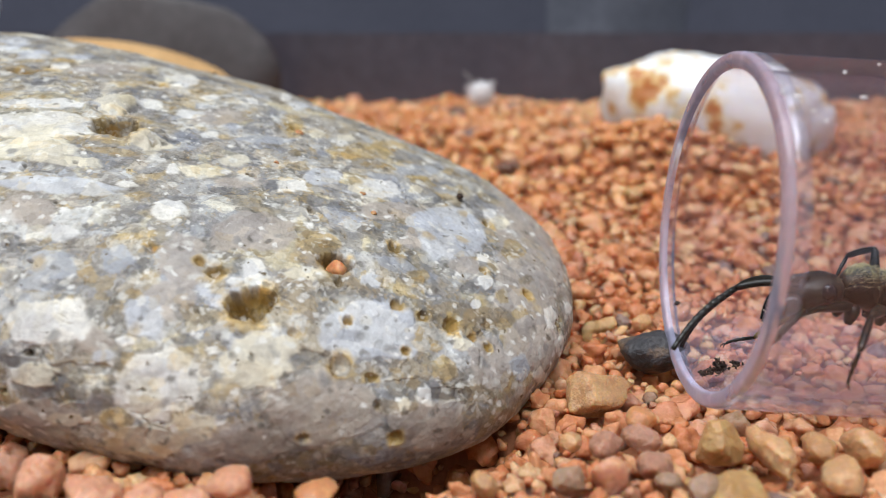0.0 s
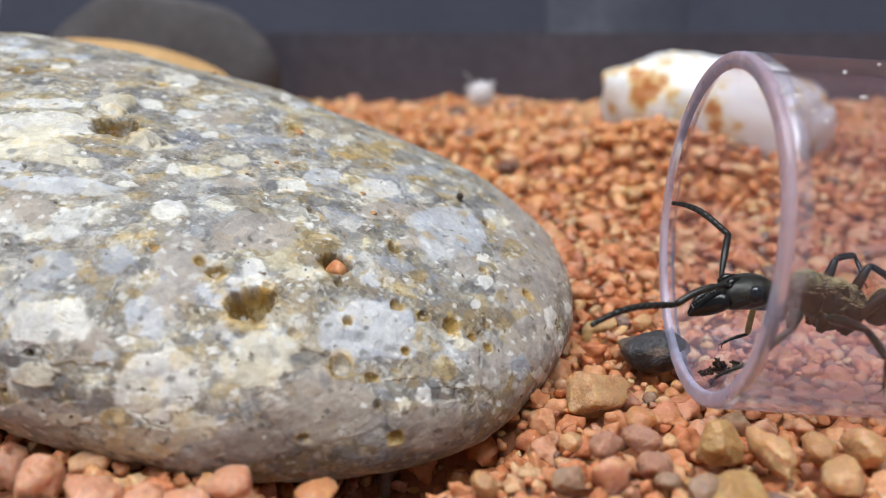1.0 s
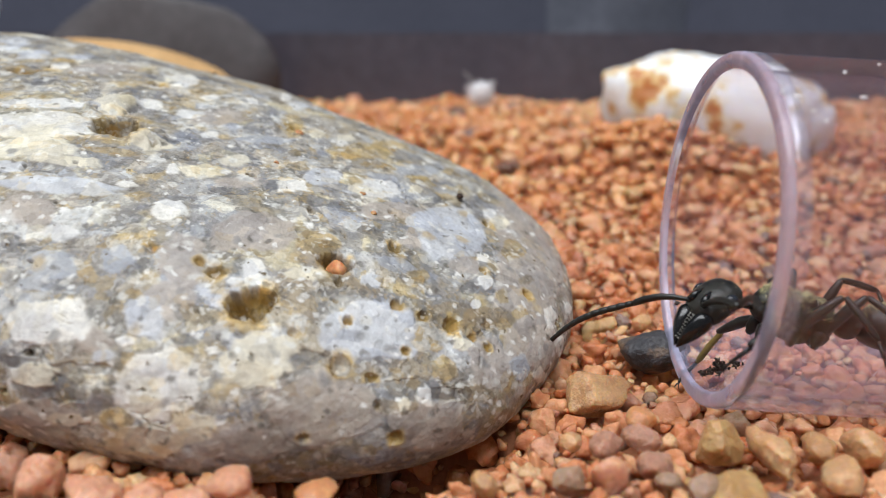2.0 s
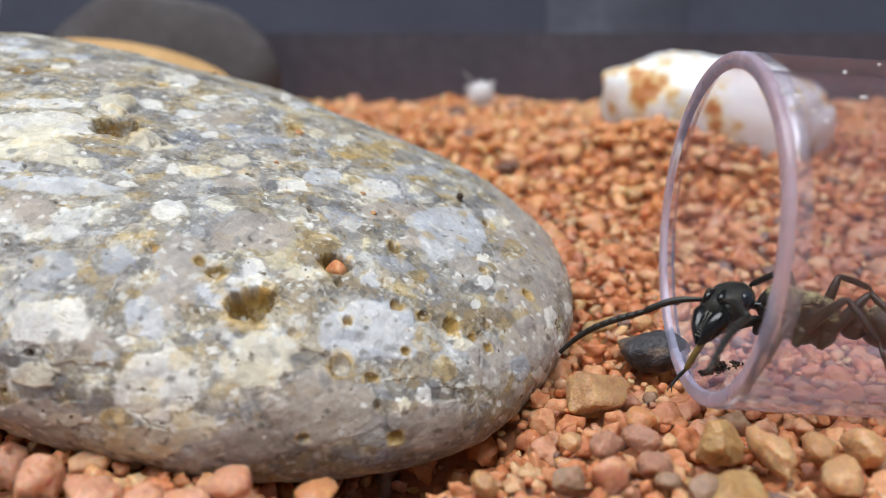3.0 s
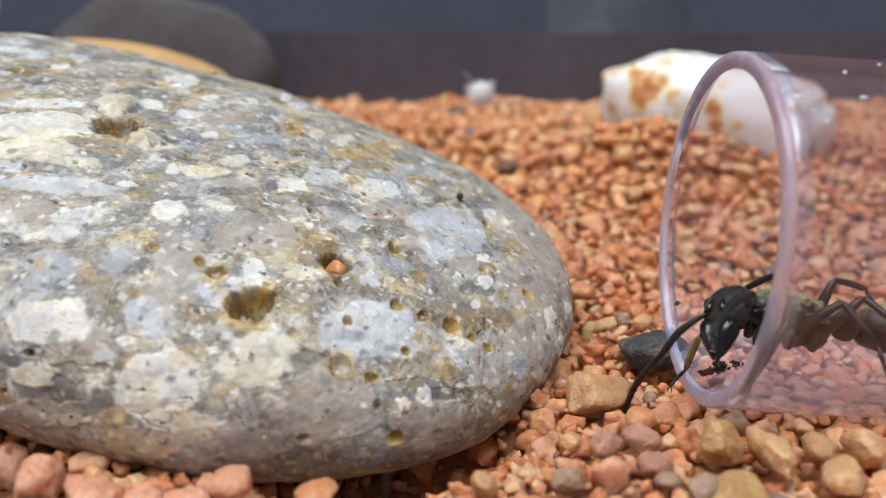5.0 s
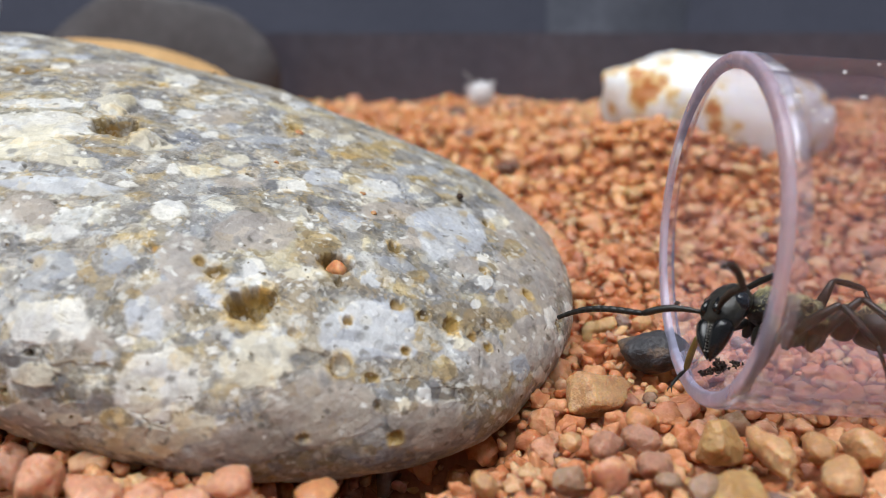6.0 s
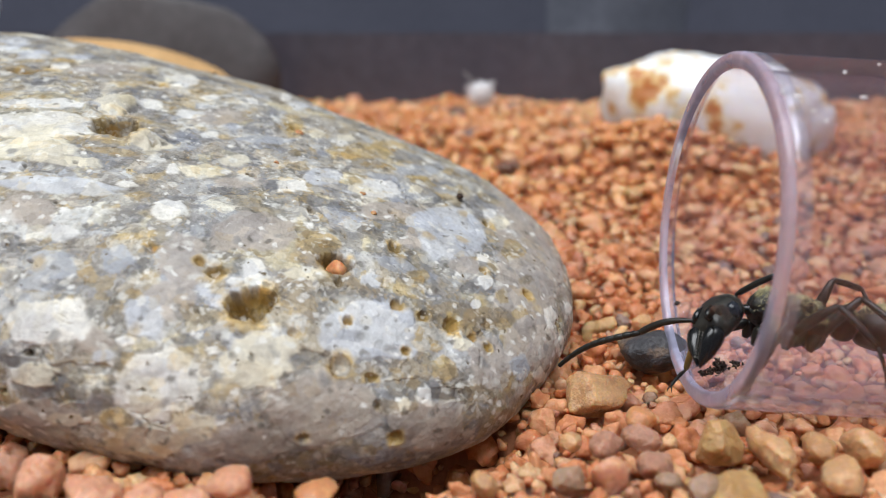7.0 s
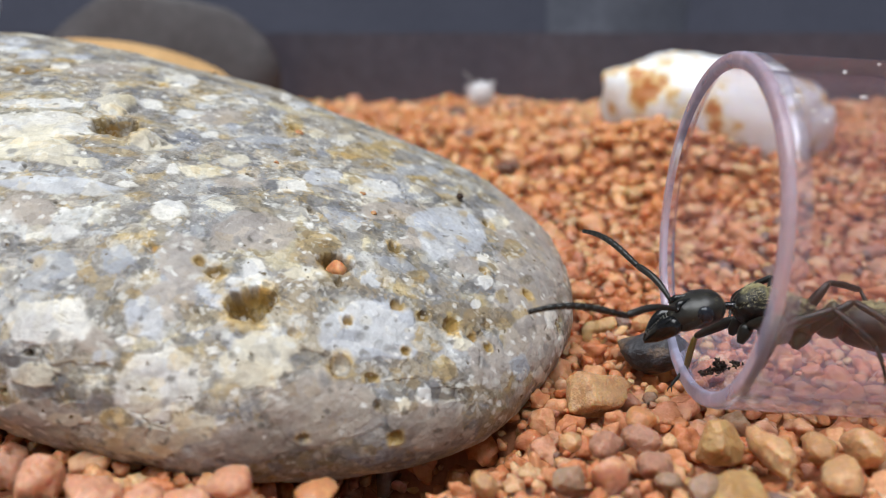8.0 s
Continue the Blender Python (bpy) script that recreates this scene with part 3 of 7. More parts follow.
inlay(SKY_TONE, [(-25.4, 49.1, 15.6, 1.22, 0.93, 48), (-27.7, 51.1, 16.3, 2.26, 1.07, 66), (-23, 50.5, 15.4, 0.9, 0.53, 41), (-11.4, 43.3, 11.6, 0.36, 0.23, 41), (-6.3, 39.9, 9.4, 1.34, 0.89, 24), (-15.9, 34.7, 9.8, 0.92, 0.53, -10), (-9.3, 50.4, 12.2, 1.68, 0.58, 0), (0.5, 39.2, 6.8, 3.33, 1.71, 20), (-1.1, 38.5, 7.3, 1.32, 0.75, 20), (-12, 29, 5.7, 0.98, 0.83, -54), (-13.3, 27.8, 4.5, 0.49, 0.31, -5), (-3.1, 30.5, 4.5, 2.21, 1.46, -5), (-2, 30.1, 3.7, 1.01, 0.47, -10), (-17.4, 34.6, 9.9, 2.64, 0.6, -5)])
inlay(SKY_TONE, [(-20, 35.3, 10.6, 0.99, 0.45, -7), (-3.1, 32.8, 5.9, 0.62, 0.47, 8)])
inlay(WHITE_TONE, [(-15.7, 28.7, 5.6, 1.89, 0.98, -4), (-23.1, 47.8, 14.9, 0.88, 0.54, 64), (-21.1, 41.2, 13, 2.41, 0.76, -6), (-20.2, 39, 12.1, 2.84, 1.64, -8), (-19.9, 36.9, 11.3, 2.5, 1.04, -7), (-10.9, 38.2, 10.1, 0.31, 0.26, 37), (-10.5, 52, 12.6, 1.61, 0.42, 5), (-16.5, 49.2, 13.9, 1.97, 1.07, 31), (-16.5, 43.5, 12.8, 1.01, 0.69, 57), (-14.2, 43.5, 12.3, 0.98, 0.65, 5), (-14, 46.7, 12.9, 0.76, 0.48, 29), (-12.4, 41.4, 11.4, 0.6, 0.46, 24), (-11.9, 47.6, 12.6, 0.98, 0.53, 26), (-7.6, 38, 9.2, 0.92, 0.67, 11)])
inlay(WHITE_TONE, [(-3.4, 40.5, 8.7, 1.59, 0.95, 17), (-12.4, 34.1, 8.9, 0.98, 0.75, 86), (-16.5, 32, 8.4, 0.78, 0.47, -11), (-16.7, 33.2, 9.1, 0.29, 0.23, -50), (-13.2, 37.2, 10.3, 0.6, 0.34, 76), (-14.7, 35.4, 9.9, 0.49, 0.28, -9), (-8.2, 31.6, 6.8, 0.71, 0.54, 76), (-8.7, 30.9, 6.5, 0.46, 0.22, -8), (-6.3, 35.1, 7.8, 0.33, 0.23, 49), (2.8, 43.4, 6.9, 1.01, 0.39, 2), (1.5, 34, 4.4, 0.38, 0.24, 8), (2, 35.7, 4.9, 0.75, 0.41, 19), (5.3, 36.4, 2.8, 1.03, 0.53, 10), (5.7, 36.2, 1.5, 0.94, 0.61, -29)])
inlay(WHITE_TONE, [(6.6, 38.8, 2.4, 0.7, 0.31, -6), (4.6, 34.1, 0.8, 1.22, 0.38, -27), (-0.8, 29.2, 2.1, 0.45, 0.43, 27), (-12.5, 28.2, 4.9, 0.44, 0.3, -9), (-11.1, 27.3, 3.5, 1.92, 1.59, -9), (-9.1, 28.2, 4.5, 0.3, 0.21, -9), (2, 37.5, 5.6, 0.78, 0.36, 24), (-14, 27.3, 1.9, 0.24, 0.15, 20), (-2.4, 33.2, 5.8, 0.27, 0.2, 11)])
# pits: x, y, z, radius, depth
PITS = [(-16.9, 40, 11.9, 1.25, 1.9), (-7.9, 30, 5.7, 0.89, 1.3), (-4.8, 33.1, 6.6, 0.66, 1.3), (-2.3, 35.5, 6.7, 0.41, 0.7), (-4, 30.4, 4.9, 0.24, 0.7), (-4.1, 28.8, 3.6, 0.46, 0.7), (-2.1, 31.9, 5, 0.35, 0.5), (-0.9, 31.9, 4.5, 0.3, 0.5), (0.4, 32.2, 4, 0.45, 0.6), (-1.6, 30.1, 3.6, 0.19, 0.5), (-1.9, 28.3, 0.7, 0.28, 0.4), (-2.8, 28.8, 3, 0.3, 0.4), (-9.6, 31.2, 6.9, 0.38, 0.5)]
PITS += [(-10.3, 31.5, 7.2, 0.24, 0.5), (-8.7, 45.3, 11.4, 0.73, 0.5), (-17.4, 47.4, 13.8, 0.55, 0.6), (-24.5, 45.8, 14.8, 0.72, 0.6), (-5.5, 27.2, 1.2, 0.24, 0.4), (4.1, 36.5, 3.9, 0.34, 0.4), (2.6, 41.8, 6.7, 0.44, 0.5), (2, 36.5, 5.2, 0.28, 0.4), (-12.4, 31.7, 7.7, 0.29, 0.4), (1.4, 32.2, 3.5, 0.25, 0.4), (2, 32.2, 3, 0.23, 0.4), (-6.1, 29.3, 4.7, 0.23, 0.4)]


def build_boulder():
    rings_front, rings_back, segs = 480, 36, 1240
    axis = np.array((0.35, -0.80, 0.48))
    axis /= np.linalg.norm(axis)
    side = np.cross(axis, (0, 0, 1))
    side /= np.linalg.norm(side)
    other = np.cross(axis, side)

    def over(t, f):
        """Places and outward ways at the angle t from the axis and f round it."""
        s = np.cos(t)[..., None] * axis + np.sin(t)[..., None] * (np.cos(f)[..., None] * side + np.sin(f)[..., None] * other)
        s = s.reshape(-1, 3) @ np.array(ROCK_TURN) / np.array((1.0, 1.5, 2.6))
        return rock_surface(s / np.linalg.norm(s, axis=1, keepdims=True))

    # even spacing round the body, then along each meridian
    f = np.linspace(0, 2 * math.pi, 2001)
    girth = over(np.full(2001, 1.2), f)[0]
    run = np.concatenate([[0], np.cumsum(np.linalg.norm(np.diff(girth, axis=0), axis=1))])
    ph = np.interp(np.linspace(0, run[-1], segs, endpoint=False), run, f)
    coarse = np.linspace(0, 1.75, 60)
    t, f = np.meshgrid(coarse, ph, indexing="ij")
    line = over(t, f)[0].reshape(60, segs, 3)
    run = np.concatenate([np.zeros((1, segs)), np.cumsum(np.linalg.norm(np.diff(line, axis=0), axis=2), axis=0)])
    front = np.stack([np.interp(np.linspace(0, run[-1, k], rings_front), run[:, k], coarse) for k in range(segs)], 1)
    back = np.repeat(np.linspace(1.75, math.pi, rings_back + 1)[1:, None], segs, axis=1)
    t = np.concatenate([front, back])
    th = t[:, 0]
    p, n = over(t, np.repeat(ph[None], len(th), axis=0))
    # the colours of the fragments
    warp = np.stack([cloud_noise(p, 0.7, 10 + k) - 0.5 for k in range(3)], 1)
    fine = np.stack([cloud_noise(p, 2.5, 20 + k, 3) - 0.5 for k in range(3)], 1)
    w = p + 1.6 * warp + 0.55 * fine
    soft = cloud_noise(p, 0.16, 31)
    colour = np.array((0.36, 0.345, 0.325)) * (0.72 + 0.6 * cloud_noise(p, 0.8, 40))[:, None]
    lift = np.zeros(len(p))
    for scale, seed, share, gap, keep in ((1 / 0.9, 50, 0.66, 0.04, 0.75), (1 / 2.0, 60, 0.5, 0.06, 0.8), (1 / 3.8, 70, 0.2, 0.06, 0.75)):
        d1, d2, own = cells(w * np.array((0.85, 1, 1.25)), scale, seed)
        here = (own < share) & (d2 - d1 > gap)
        pick = (own / share * 997) % 1.0
        tone = ROCK_COLOURS[np.clip((pick * len(ROCK_COLOURS)).astype(int), 0, len(ROCK_COLOURS) - 1)]
        edge = np.clip((d2 - d1 - gap) / 0.07, 0, 1)[:, None] * keep
        colour = np.where(here[:, None], colour * (1 - edge) + tone * edge, colour)
        lift += np.where(here, 0.035 / scale ** 0.5 * (edge[:, 0] - 0.4), 0) * np.clip(own - 0.1, 0, 1)
    ochre = np.clip((cloud_noise(p, 0.33, 80) - 0.52) * 5, 0, 0.6) * np.clip((cloud_noise(p, 1.6, 84) - 0.4) * 3, 0, 1)
    colour = colour * (1 - ochre[:, None]) + np.array((0.46, 0.36, 0.18)) * ochre[:, None]
    # the large fragments, each an angular patch that lies in the surface
    rng = np.random.default_rng(17)
    patchy, rusty, deep_tone = cloud_noise(p, 1.1, 128), np.clip((cloud_noise(p, 2.4, 130) - 0.36) * 4, 0, 1), cloud_noise(p, 1.5, 140, 2)[:, None]
    mottle = cloud_noise(p, 3.2, 150, 3)
    yellow = np.clip((cloud_noise(p, 0.7, 160) - 0.45) * 5, 0, 1)[:, None]
    calm = np.zeros(len(p))
    for tone, (x, y, z, long, wide, lean) in INLAYS:
        near = np.nonzero(np.sum((p - np.array((x, y, z))) ** 2, axis=1) < (1.7 * long + 0.5) ** 2)[0]
        if len(near) == 0:
            continue
        out = n[near[np.argmin(np.sum((p[near] - np.array((x, y, z))) ** 2, axis=1))]]
        u = np.cross((0, 0, 1), out)
        u /= np.linalg.norm(u)
        v = np.cross(out, u)
        bent = min(1.0, 0.35 + 0.6 * wide)
        q = p[near] + bent * (0.45 * warp[near] + 0.5 * fine[near]) - np.array((x, y, z))
        qu, qv = q @ u, q @ v
        c, d = math.cos(radians(lean)), math.sin(radians(lean))
        qu, qv = (c * qu + d * qv) / long, (c * qv - d * qu) / wide
        turn = rng.uniform(0, math.pi)
        away = 0.25 * np.hypot(qu, qv)
        for k in range(4):
            angle = turn + k * math.pi / 4 + rng.uniform(-0.25, 0.25)
            away = np.maximum(away, np.abs(math.cos(angle) * qu + math.sin(angle) * qv + rng.uniform(-0.08, 0.08)) / rng.uniform(0.86, 1.08))
        blur = 0.05 + 0.05 / max(wide, 0.3)
        firm = 0.62 if tone in (DARK_TONE, OCHRE_TONE, UMBER_TONE) else 0.9
        mask = (np.clip((1.0 - away) / blur, 0, 1) * firm)[:, None]
        shade = np.array(tone) * (0.72 + 0.38 * patchy[near] + 0.20 * mottle[near])[:, None]
        if tone in (WHITE_TONE, CREAM_TONE) and wide > 0.8:
            shade = shade * (1 - yellow[near] * np.array((0.01, 0.05, 0.17)))
        colour[near] = colour[near] * (1 - mask) + shade * mask
        lift[near] = lift[near] * (1 - mask[:, 0]) + (0.03 if tone[0] > 0.3 else -0.05) * mask[:, 0]
        calm[near] = np.maximum(calm[near] * (1 - mask[:, 0]), mask[:, 0] if firm > 0.8 else 0)
    # relief, cracks and pits
    drop = 0.9 * (soft - 0.5) + 0.22 * (cloud_noise(p, 0.6, 90) - 0.5) + 0.09 * (cloud_noise(p, 2.2, 94) - 0.5) + 1.3 * lift
    d1, d2, own = cells(p + 1.5 * warp + 0.3 * fine, 1 / 3.1, 120)
    crack = np.clip(1 - (d2 - d1) / 0.035, 0, 1) * np.clip((cloud_noise(p, 0.5, 124) - 0.55) * 8, 0, 1)
    drop -= 0.10 * crack
    colour *= (1 - 0.15 * crack)[:, None]
    d1, d2, own = cells(p + 0.7 * warp + 0.5 * fine, 1 / 1.3, 100)
    pit = np.where(own < 0.22, np.clip(1 - d1 / (0.05 + 0.9 * own), 0, 1), 0)
    drop -= 0.28 * np.clip(pit * 2.0, 0, 1)
    colour = colour * (1 - 0.6 * np.clip(pit * 3, 0, 1)[:, None]) + np.array((0.26, 0.18, 0.08)) * 0.6 * np.clip(pit * 3, 0, 1)[:, None]
    for x, y, z, r, high in ((-17.7, 42.6, 12.8, 0.9, 0.55), (-15.4, 39.3, 11.4, 0.8, 0.5), (-18.6, 41.6, 12.6, 0.6, 0.35), (-9.6, 44.6, 11.6, 0.6, 0.25)):
        q = p + 0.8 * warp + 0.6 * fine - np.array((x, y, z))
        drop += high * np.clip(1.3 - np.linalg.norm(q, axis=1) / r, 0, 1)
    for x, y, z, r, deep in PITS:
        q = p + (1.3 * warp + 0.75 * fine) * min(r, 0.8) - np.array((x, y, z))
        d = np.linalg.norm(q, axis=1) / r
        drop -= (1.05 * deep * r ** 0.5 + (0.5 * r if r > 0.6 else 0.0) * (patchy - 0.5)) * np.clip(1.08 - d * d, 0, 1) ** 0.75
        ring = np.clip((1.75 - d) * 1.6, 0, 1) * rusty * 0.85
        colour = colour * (1 - ring[:, None]) + np.array((0.58, 0.42, 0.18)) * ring[:, None]
        floor = np.clip((1.1 - d) * 3, 0, 1)[:, None] * 0.85
        colour = colour * (1 - floor) + (np.array((0.17, 0.11, 0.04)) + np.array((0.38, 0.26, 0.10)) * deep_tone) * floor
    p = p + n * drop[:, None]
    k = np.arange(len(th) - 1)[:, None] * segs
    a = np.arange(segs)[None, :]
    b = (a + 1) % segs
    faces = np.stack([k + a, k + segs + a, k + segs + b, k + b], -1).reshape(-1, 4)
    me = mesh_from("boulder", p * MM, faces, ROCK)
    layer = me.color_attributes.new("fragments", "FLOAT_COLOR", "POINT")
    layer.data.foreach_set("color", np.concatenate([np.clip(0.395 + 1.09 * (colour - 0.42), 0.03, 0.86), calm[:, None]], 1).astype(np.float32).ravel())
    tagged(new("boulder", me), "grey conglomerate cobble with white and ochre fragments, on gravel", "stone")


build_boulder()


# ---- the tube ----
TUBE_AT = mm(11.85, 33.35, 8.12, 0, 3.4, -0.9)


def revolve(profile, ring=180):
    """A skin turned about x from an open profile of (x, radius)."""
    bm = bmesh.new()
    loops = [[bm.verts.new((x * MM, r * MM * math.cos(2 * math.pi * k / ring), r * MM * math.sin(2 * math.pi * k / ring))) for x, r in profile] for k in range(ring)]
    for one, two in zip(loops, loops[1:] + loops[:1]):
        for k in range(len(profile) - 1):
            bm.faces.new((one[k], one[k + 1], two[k + 1], two[k]))
    return bm


def build_tube():
    tube = thing("test_tube", "clear plastic test tube lying open on the gravel", "tube", m=TUBE_AT)
    inner = [(x, TUBE_IN) for x in (0.3, 2, 6, 14, 30, 60)] + [(60 + TUBE_IN * math.sin(a), max(TUBE_IN * math.cos(a), 0.02)) for a in (0.3, 0.7, 1.1, 1.4, 1.56)]
    outer = [(60 + TUBE_R * math.sin(a), max(TUBE_R * math.cos(a), 0.02)) for a in (1.56, 1.4, 1.1, 0.7, 0.3)] + [(x, TUBE_R) for x in (60, 30, 14, 6, 2, 0.36)]
    body = part("tube_wall", revolve(inner + outer), TUBE, tube)
    lip = []
    for k in range(11):
        a = math.pi * k / 10
        c, s = math.cos(a), math.sin(a)
        lip.append((0.3 - 0.3 * abs(s) ** 0.55, (TUBE_R + TUBE_IN) / 2 + (TUBE_R - TUBE_IN) / 2 * math.copysign(abs(c) ** 0.55, c)))
    lip = [(0.36, TUBE_R)] + lip
    rim = part("rim", revolve(lip), RIM, tube, "cut rim of the tube, painted milky for the light in it")
    # a paler ring over the wall just behind the rim
    band = [(0.38, TUBE_R + 0.004), (0.40, TUBE_R + 0.014), (0.86, TUBE_R + 0.014), (0.90, TUBE_R + 0.004), (0.38, TUBE_R + 0.004)]
    pale_ring = part("rim_band", revolve(band), BAND, tube, "pale band behind the rim")
    body.visible_shadow = pale_ring.visible_shadow = False
    rim.visible_shadow = False


build_tube()


# ---- stones behind, cotton, the tank's back ----
def lumpy(name, at, half, material, label, category, seed, lumps=0.25, size=0.12, turn=0, sub=5, sharp=0.0, group="", box=1.0):
    """A stone of its own: an uneven rounded body."""
    rng = np.random.default_rng(seed)
    bm = bmesh.new()
    bmesh.ops.create_icosphere(bm, subdivisions=sub, radius=1)
    v = np.array([x.co[:] for x in bm.verts])
    v = np.sign(v) * np.abs(v) ** box
    for _ in range(7):
        way = rng.normal(size=3)
        way /= np.linalg.norm(way)
        v -= sharp * np.clip(v @ way - 0.62, 0, None)[:, None] * way
    v = v * (1 + lumps * (cloud_noise(v * np.array(half) + 31 * seed, size, seed) - 0.5) * 2)[:, None]
    v = v * (1 + 0.35 * lumps * (cloud_noise(v * np.array(half) + 17 * seed, size * 4, seed + 50) - 0.5) * 2)[:, None]
    for x, c in zip(bm.verts, v * np.array(half) * MM):
        x.co = c
    ob = part(name, bm, material, None, label, mm(*at, 0, 0, turn))
    return tagged(ob, category=category, group=group)


white = lumpy("white_stone", (28.6, 82, 8.7), (11.8, 7, 5.9), WHITE_STONE, "white quartz stone with orange iron stains, half sunk in gravel", "stone", 5, 0.20, 0.14, -6, 5, 0.2, box=0.62)
white.matrix_basis = mm(28.6, 82, 8.7, 0, 9, -6)
lumpy("tan_stone", (-37.9, 85, 8.85), (16.6, 10, 7.8), TAN_STONE, "smooth tan sandstone pebble behind the grey boulder", "stone", 8, 0.07, 0.05)
# a solid block added in place of the boulder's dim reflection in the panel
lumpy("brown_reflection", (-40.5, 104, 11.5), (19.5, 4.5, 12.5), BROWN, "dark brown block in place of a reflection at the back of the tank", "stone", 14, 0.10, 0.05, 0, 5, 0.6)
# pebbles that stand out from the gravel: name, place, half sizes, material, label, seed, lumps, cuts
PEBBLES = []


def pebble(*row):
    PEBBLES.append(row)


pebble("slate_pebble", (11.1, 37.3, 0.55), (1.78, 1.32, 1.12), SLATE, "dark slate pebble lying on the gravel", 11, 0.4, 0.6)
pebble("ochre_pebble", (7.2, 33.3, 0.1), (1.66, 1.15, 0.98), OCHRE, "angular ochre pebble beside the boulder", 12, 0.5, 0.8)
pebble("yellow_pebble", (11.2, 28.1, 0.4), (1.08, 0.95, 1.05), OLIVE, "olive-yellow blunt pebble in the gravel", 13, 0.25, 0.8)
pebble("cream_pebble", (5.3, 28.5, 0.3), (0.51, 0.45, 0.46), CREAM, "small cream quartz pebble in the gravel", 24, 0.2, 0.5)
pebble("orange_pebble", (8.7, 30.6, 0.3), (0.89, 0.64, 0.47), OCHRE_RED, "orange flat pebble in the gravel", 25, 0.2, 0.5)
pebble("brown_pebble", (8.3, 26.8, 0.3), (0.93, 0.71, 0.60), MAROON, "brown-red pebble in the gravel", 26, 0.3, 0.7)
pebble("salmon_pebble", (6.3, 25.8, 0.3), (0.77, 0.75, 0.85), SALMON, "salmon-pink rounded pebble in the gravel", 27, 0.2, 0.6)
pebble("tan_pebble", (1.6, 25.6, 0.2), (0.68, 0.55, 0.49), OCHRE, "tan pebble in the shade of the boulder", 28, 0.3, 0.7)
pebble("salmon_pebble", (-7.7, 25.1, 0.5), (1.17, 0.87, 0.70), SALMON, "salmon-pink rounded pebble in front of the boulder", 29, 0.3, 0.6)
pebble("pink_pebble", (6.7, 28.2, 0.3), (0.74, 0.61, 0.58), MAROON, "dull pink pebble in the gravel", 31, 0.3, 0.7)
pebble("buff_pebble", (13.1, 27.7, 0.4), (0.78, 1.75, 0.78), CREAM, "long buff quartz pebble beside the tube", 32, 0.3, 0.6)
pebble("grey_pebble", (9.9, 25.5, 0.1), (1.15, 0.7, 0.62), GREYTAN, "grey-brown blunt pebble in the gravel", 35, 0.3, 0.7)
pebble("buff_pebble", (15.3, 26.0, 0.2), (1.2, 0.9, 0.7), CREAM, "buff quartz pebble in the gravel", 36, 0.3, 0.6)
pebble("salmon_pebble", (-15.3, 25.9, 0.3), (0.99, 0.79, 0.99), SALMON, "salmon-pink rounded pebble in front of the boulder", 61, 0.55, 0.35)
pebble("salmon_pebble", (-13.0, 25.0, 0.1), (1.30, 1.0, 0.58), SALMON, "salmon-pink rounded pebble in front of the boulder", 62, 0.55, 0.35)
pebble("brown_pebble", (-16.6, 26.3, 0.3), (0.74, 0.59, 0.74), MAROON, "brown-red pebble in front of the boulder", 63, 0.55, 0.35)
pebble("pink_pebble", (-11.0, 24.9, 0.0), (0.75, 0.60, 0.54), SALMON, "pale pink pebble in front of the boulder", 64, 0.55, 0.35)
pebble("salmon_pebble", (-9.4, 24.9, 0.0), (0.83, 0.67, 0.54), SALMON, "salmon-pink rounded pebble in front of the boulder", 65, 0.55, 0.35)
pebble("orange_pebble", (-4.6, 24.9, 0.3), (0.91, 0.73, 0.37), OCHRE_RED, "orange flat pebble in front of the boulder", 66, 0.3, 0.6)
pebble("tan_pebble", (15.2, 28.0, 0.3), (0.96, 0.77, 0.60), OCHRE, "tan blunt pebble beside the tube", 67, 0.3, 0.6)
pebble("grey_pebble", (10.9, 25.4, 0.1), (1.45, 1.2, 0.62), OLIVE, "grey-brown blunt pebble in the gravel", 68, 0.3, 0.6)
pebble("orange_pebble", (13.9, 28.2, 0.3), (0.55, 0.44, 0.55), OCHRE_RED, "orange rounded pebble beside the tube", 69, 0.3, 0.6)
pebble("brown_pebble", (8.2, 28.7, 0.3), (0.89, 0.71, 0.56), MAROON, "brown-red pebble with a pale top in the gravel", 71, 0.3, 0.6)
pebble("buff_pebble", (17.3, 28.2, 0.3), (0.92, 0.74, 0.79), CREAM, "buff quartz pebble beside the tube", 72, 0.3, 0.6)
pebble("slate_pebble", (8.5, 25.7, 0.2), (0.54, 0.45, 0.34), GREYTAN, "small grey pebble in the gravel", 73, 0.3, 0.6)
pebble("cream_pebble", (11.5, 42.0, 0.5), (0.66, 0.56, 0.55), CREAM, "small cream quartz pebble in the gravel", 33, 0.25, 0.6)
pebble("grey_pebble", (4.8, 25.8, 0.2), (0.77, 0.65, 0.63), GREYTAN, "grey-brown pebble in the gravel", 34, 0.3, 0.7)
for kind, at, half, skin, words, seed, lumps, cuts in PEBBLES:
    lumpy(kind, at, half, skin, words, "pebble", seed, lumps, 0.9 / half[0], 17 * seed, 4, cuts, "loose pebbles")


def flat_sheet(name, xs, zs, y, material, label, thick=3.0):
    bm = bmesh.new()
    bmesh.ops.create_cube(bm, size=1, matrix=mm((xs[0] + xs[1]) / 2, y, (zs[0] + zs[1]) / 2) @ Matrix.Diagonal(((xs[1] - xs[0]) * MM, thick * MM, (zs[1] - zs[0]) * MM, 1)))
    me = bpy.data.meshes.new(name)
    bm.to_mesh(me)
    bm.free()
    me.materials.append(material)
    return tagged(new(name, me), label, "wall", kind="structure")


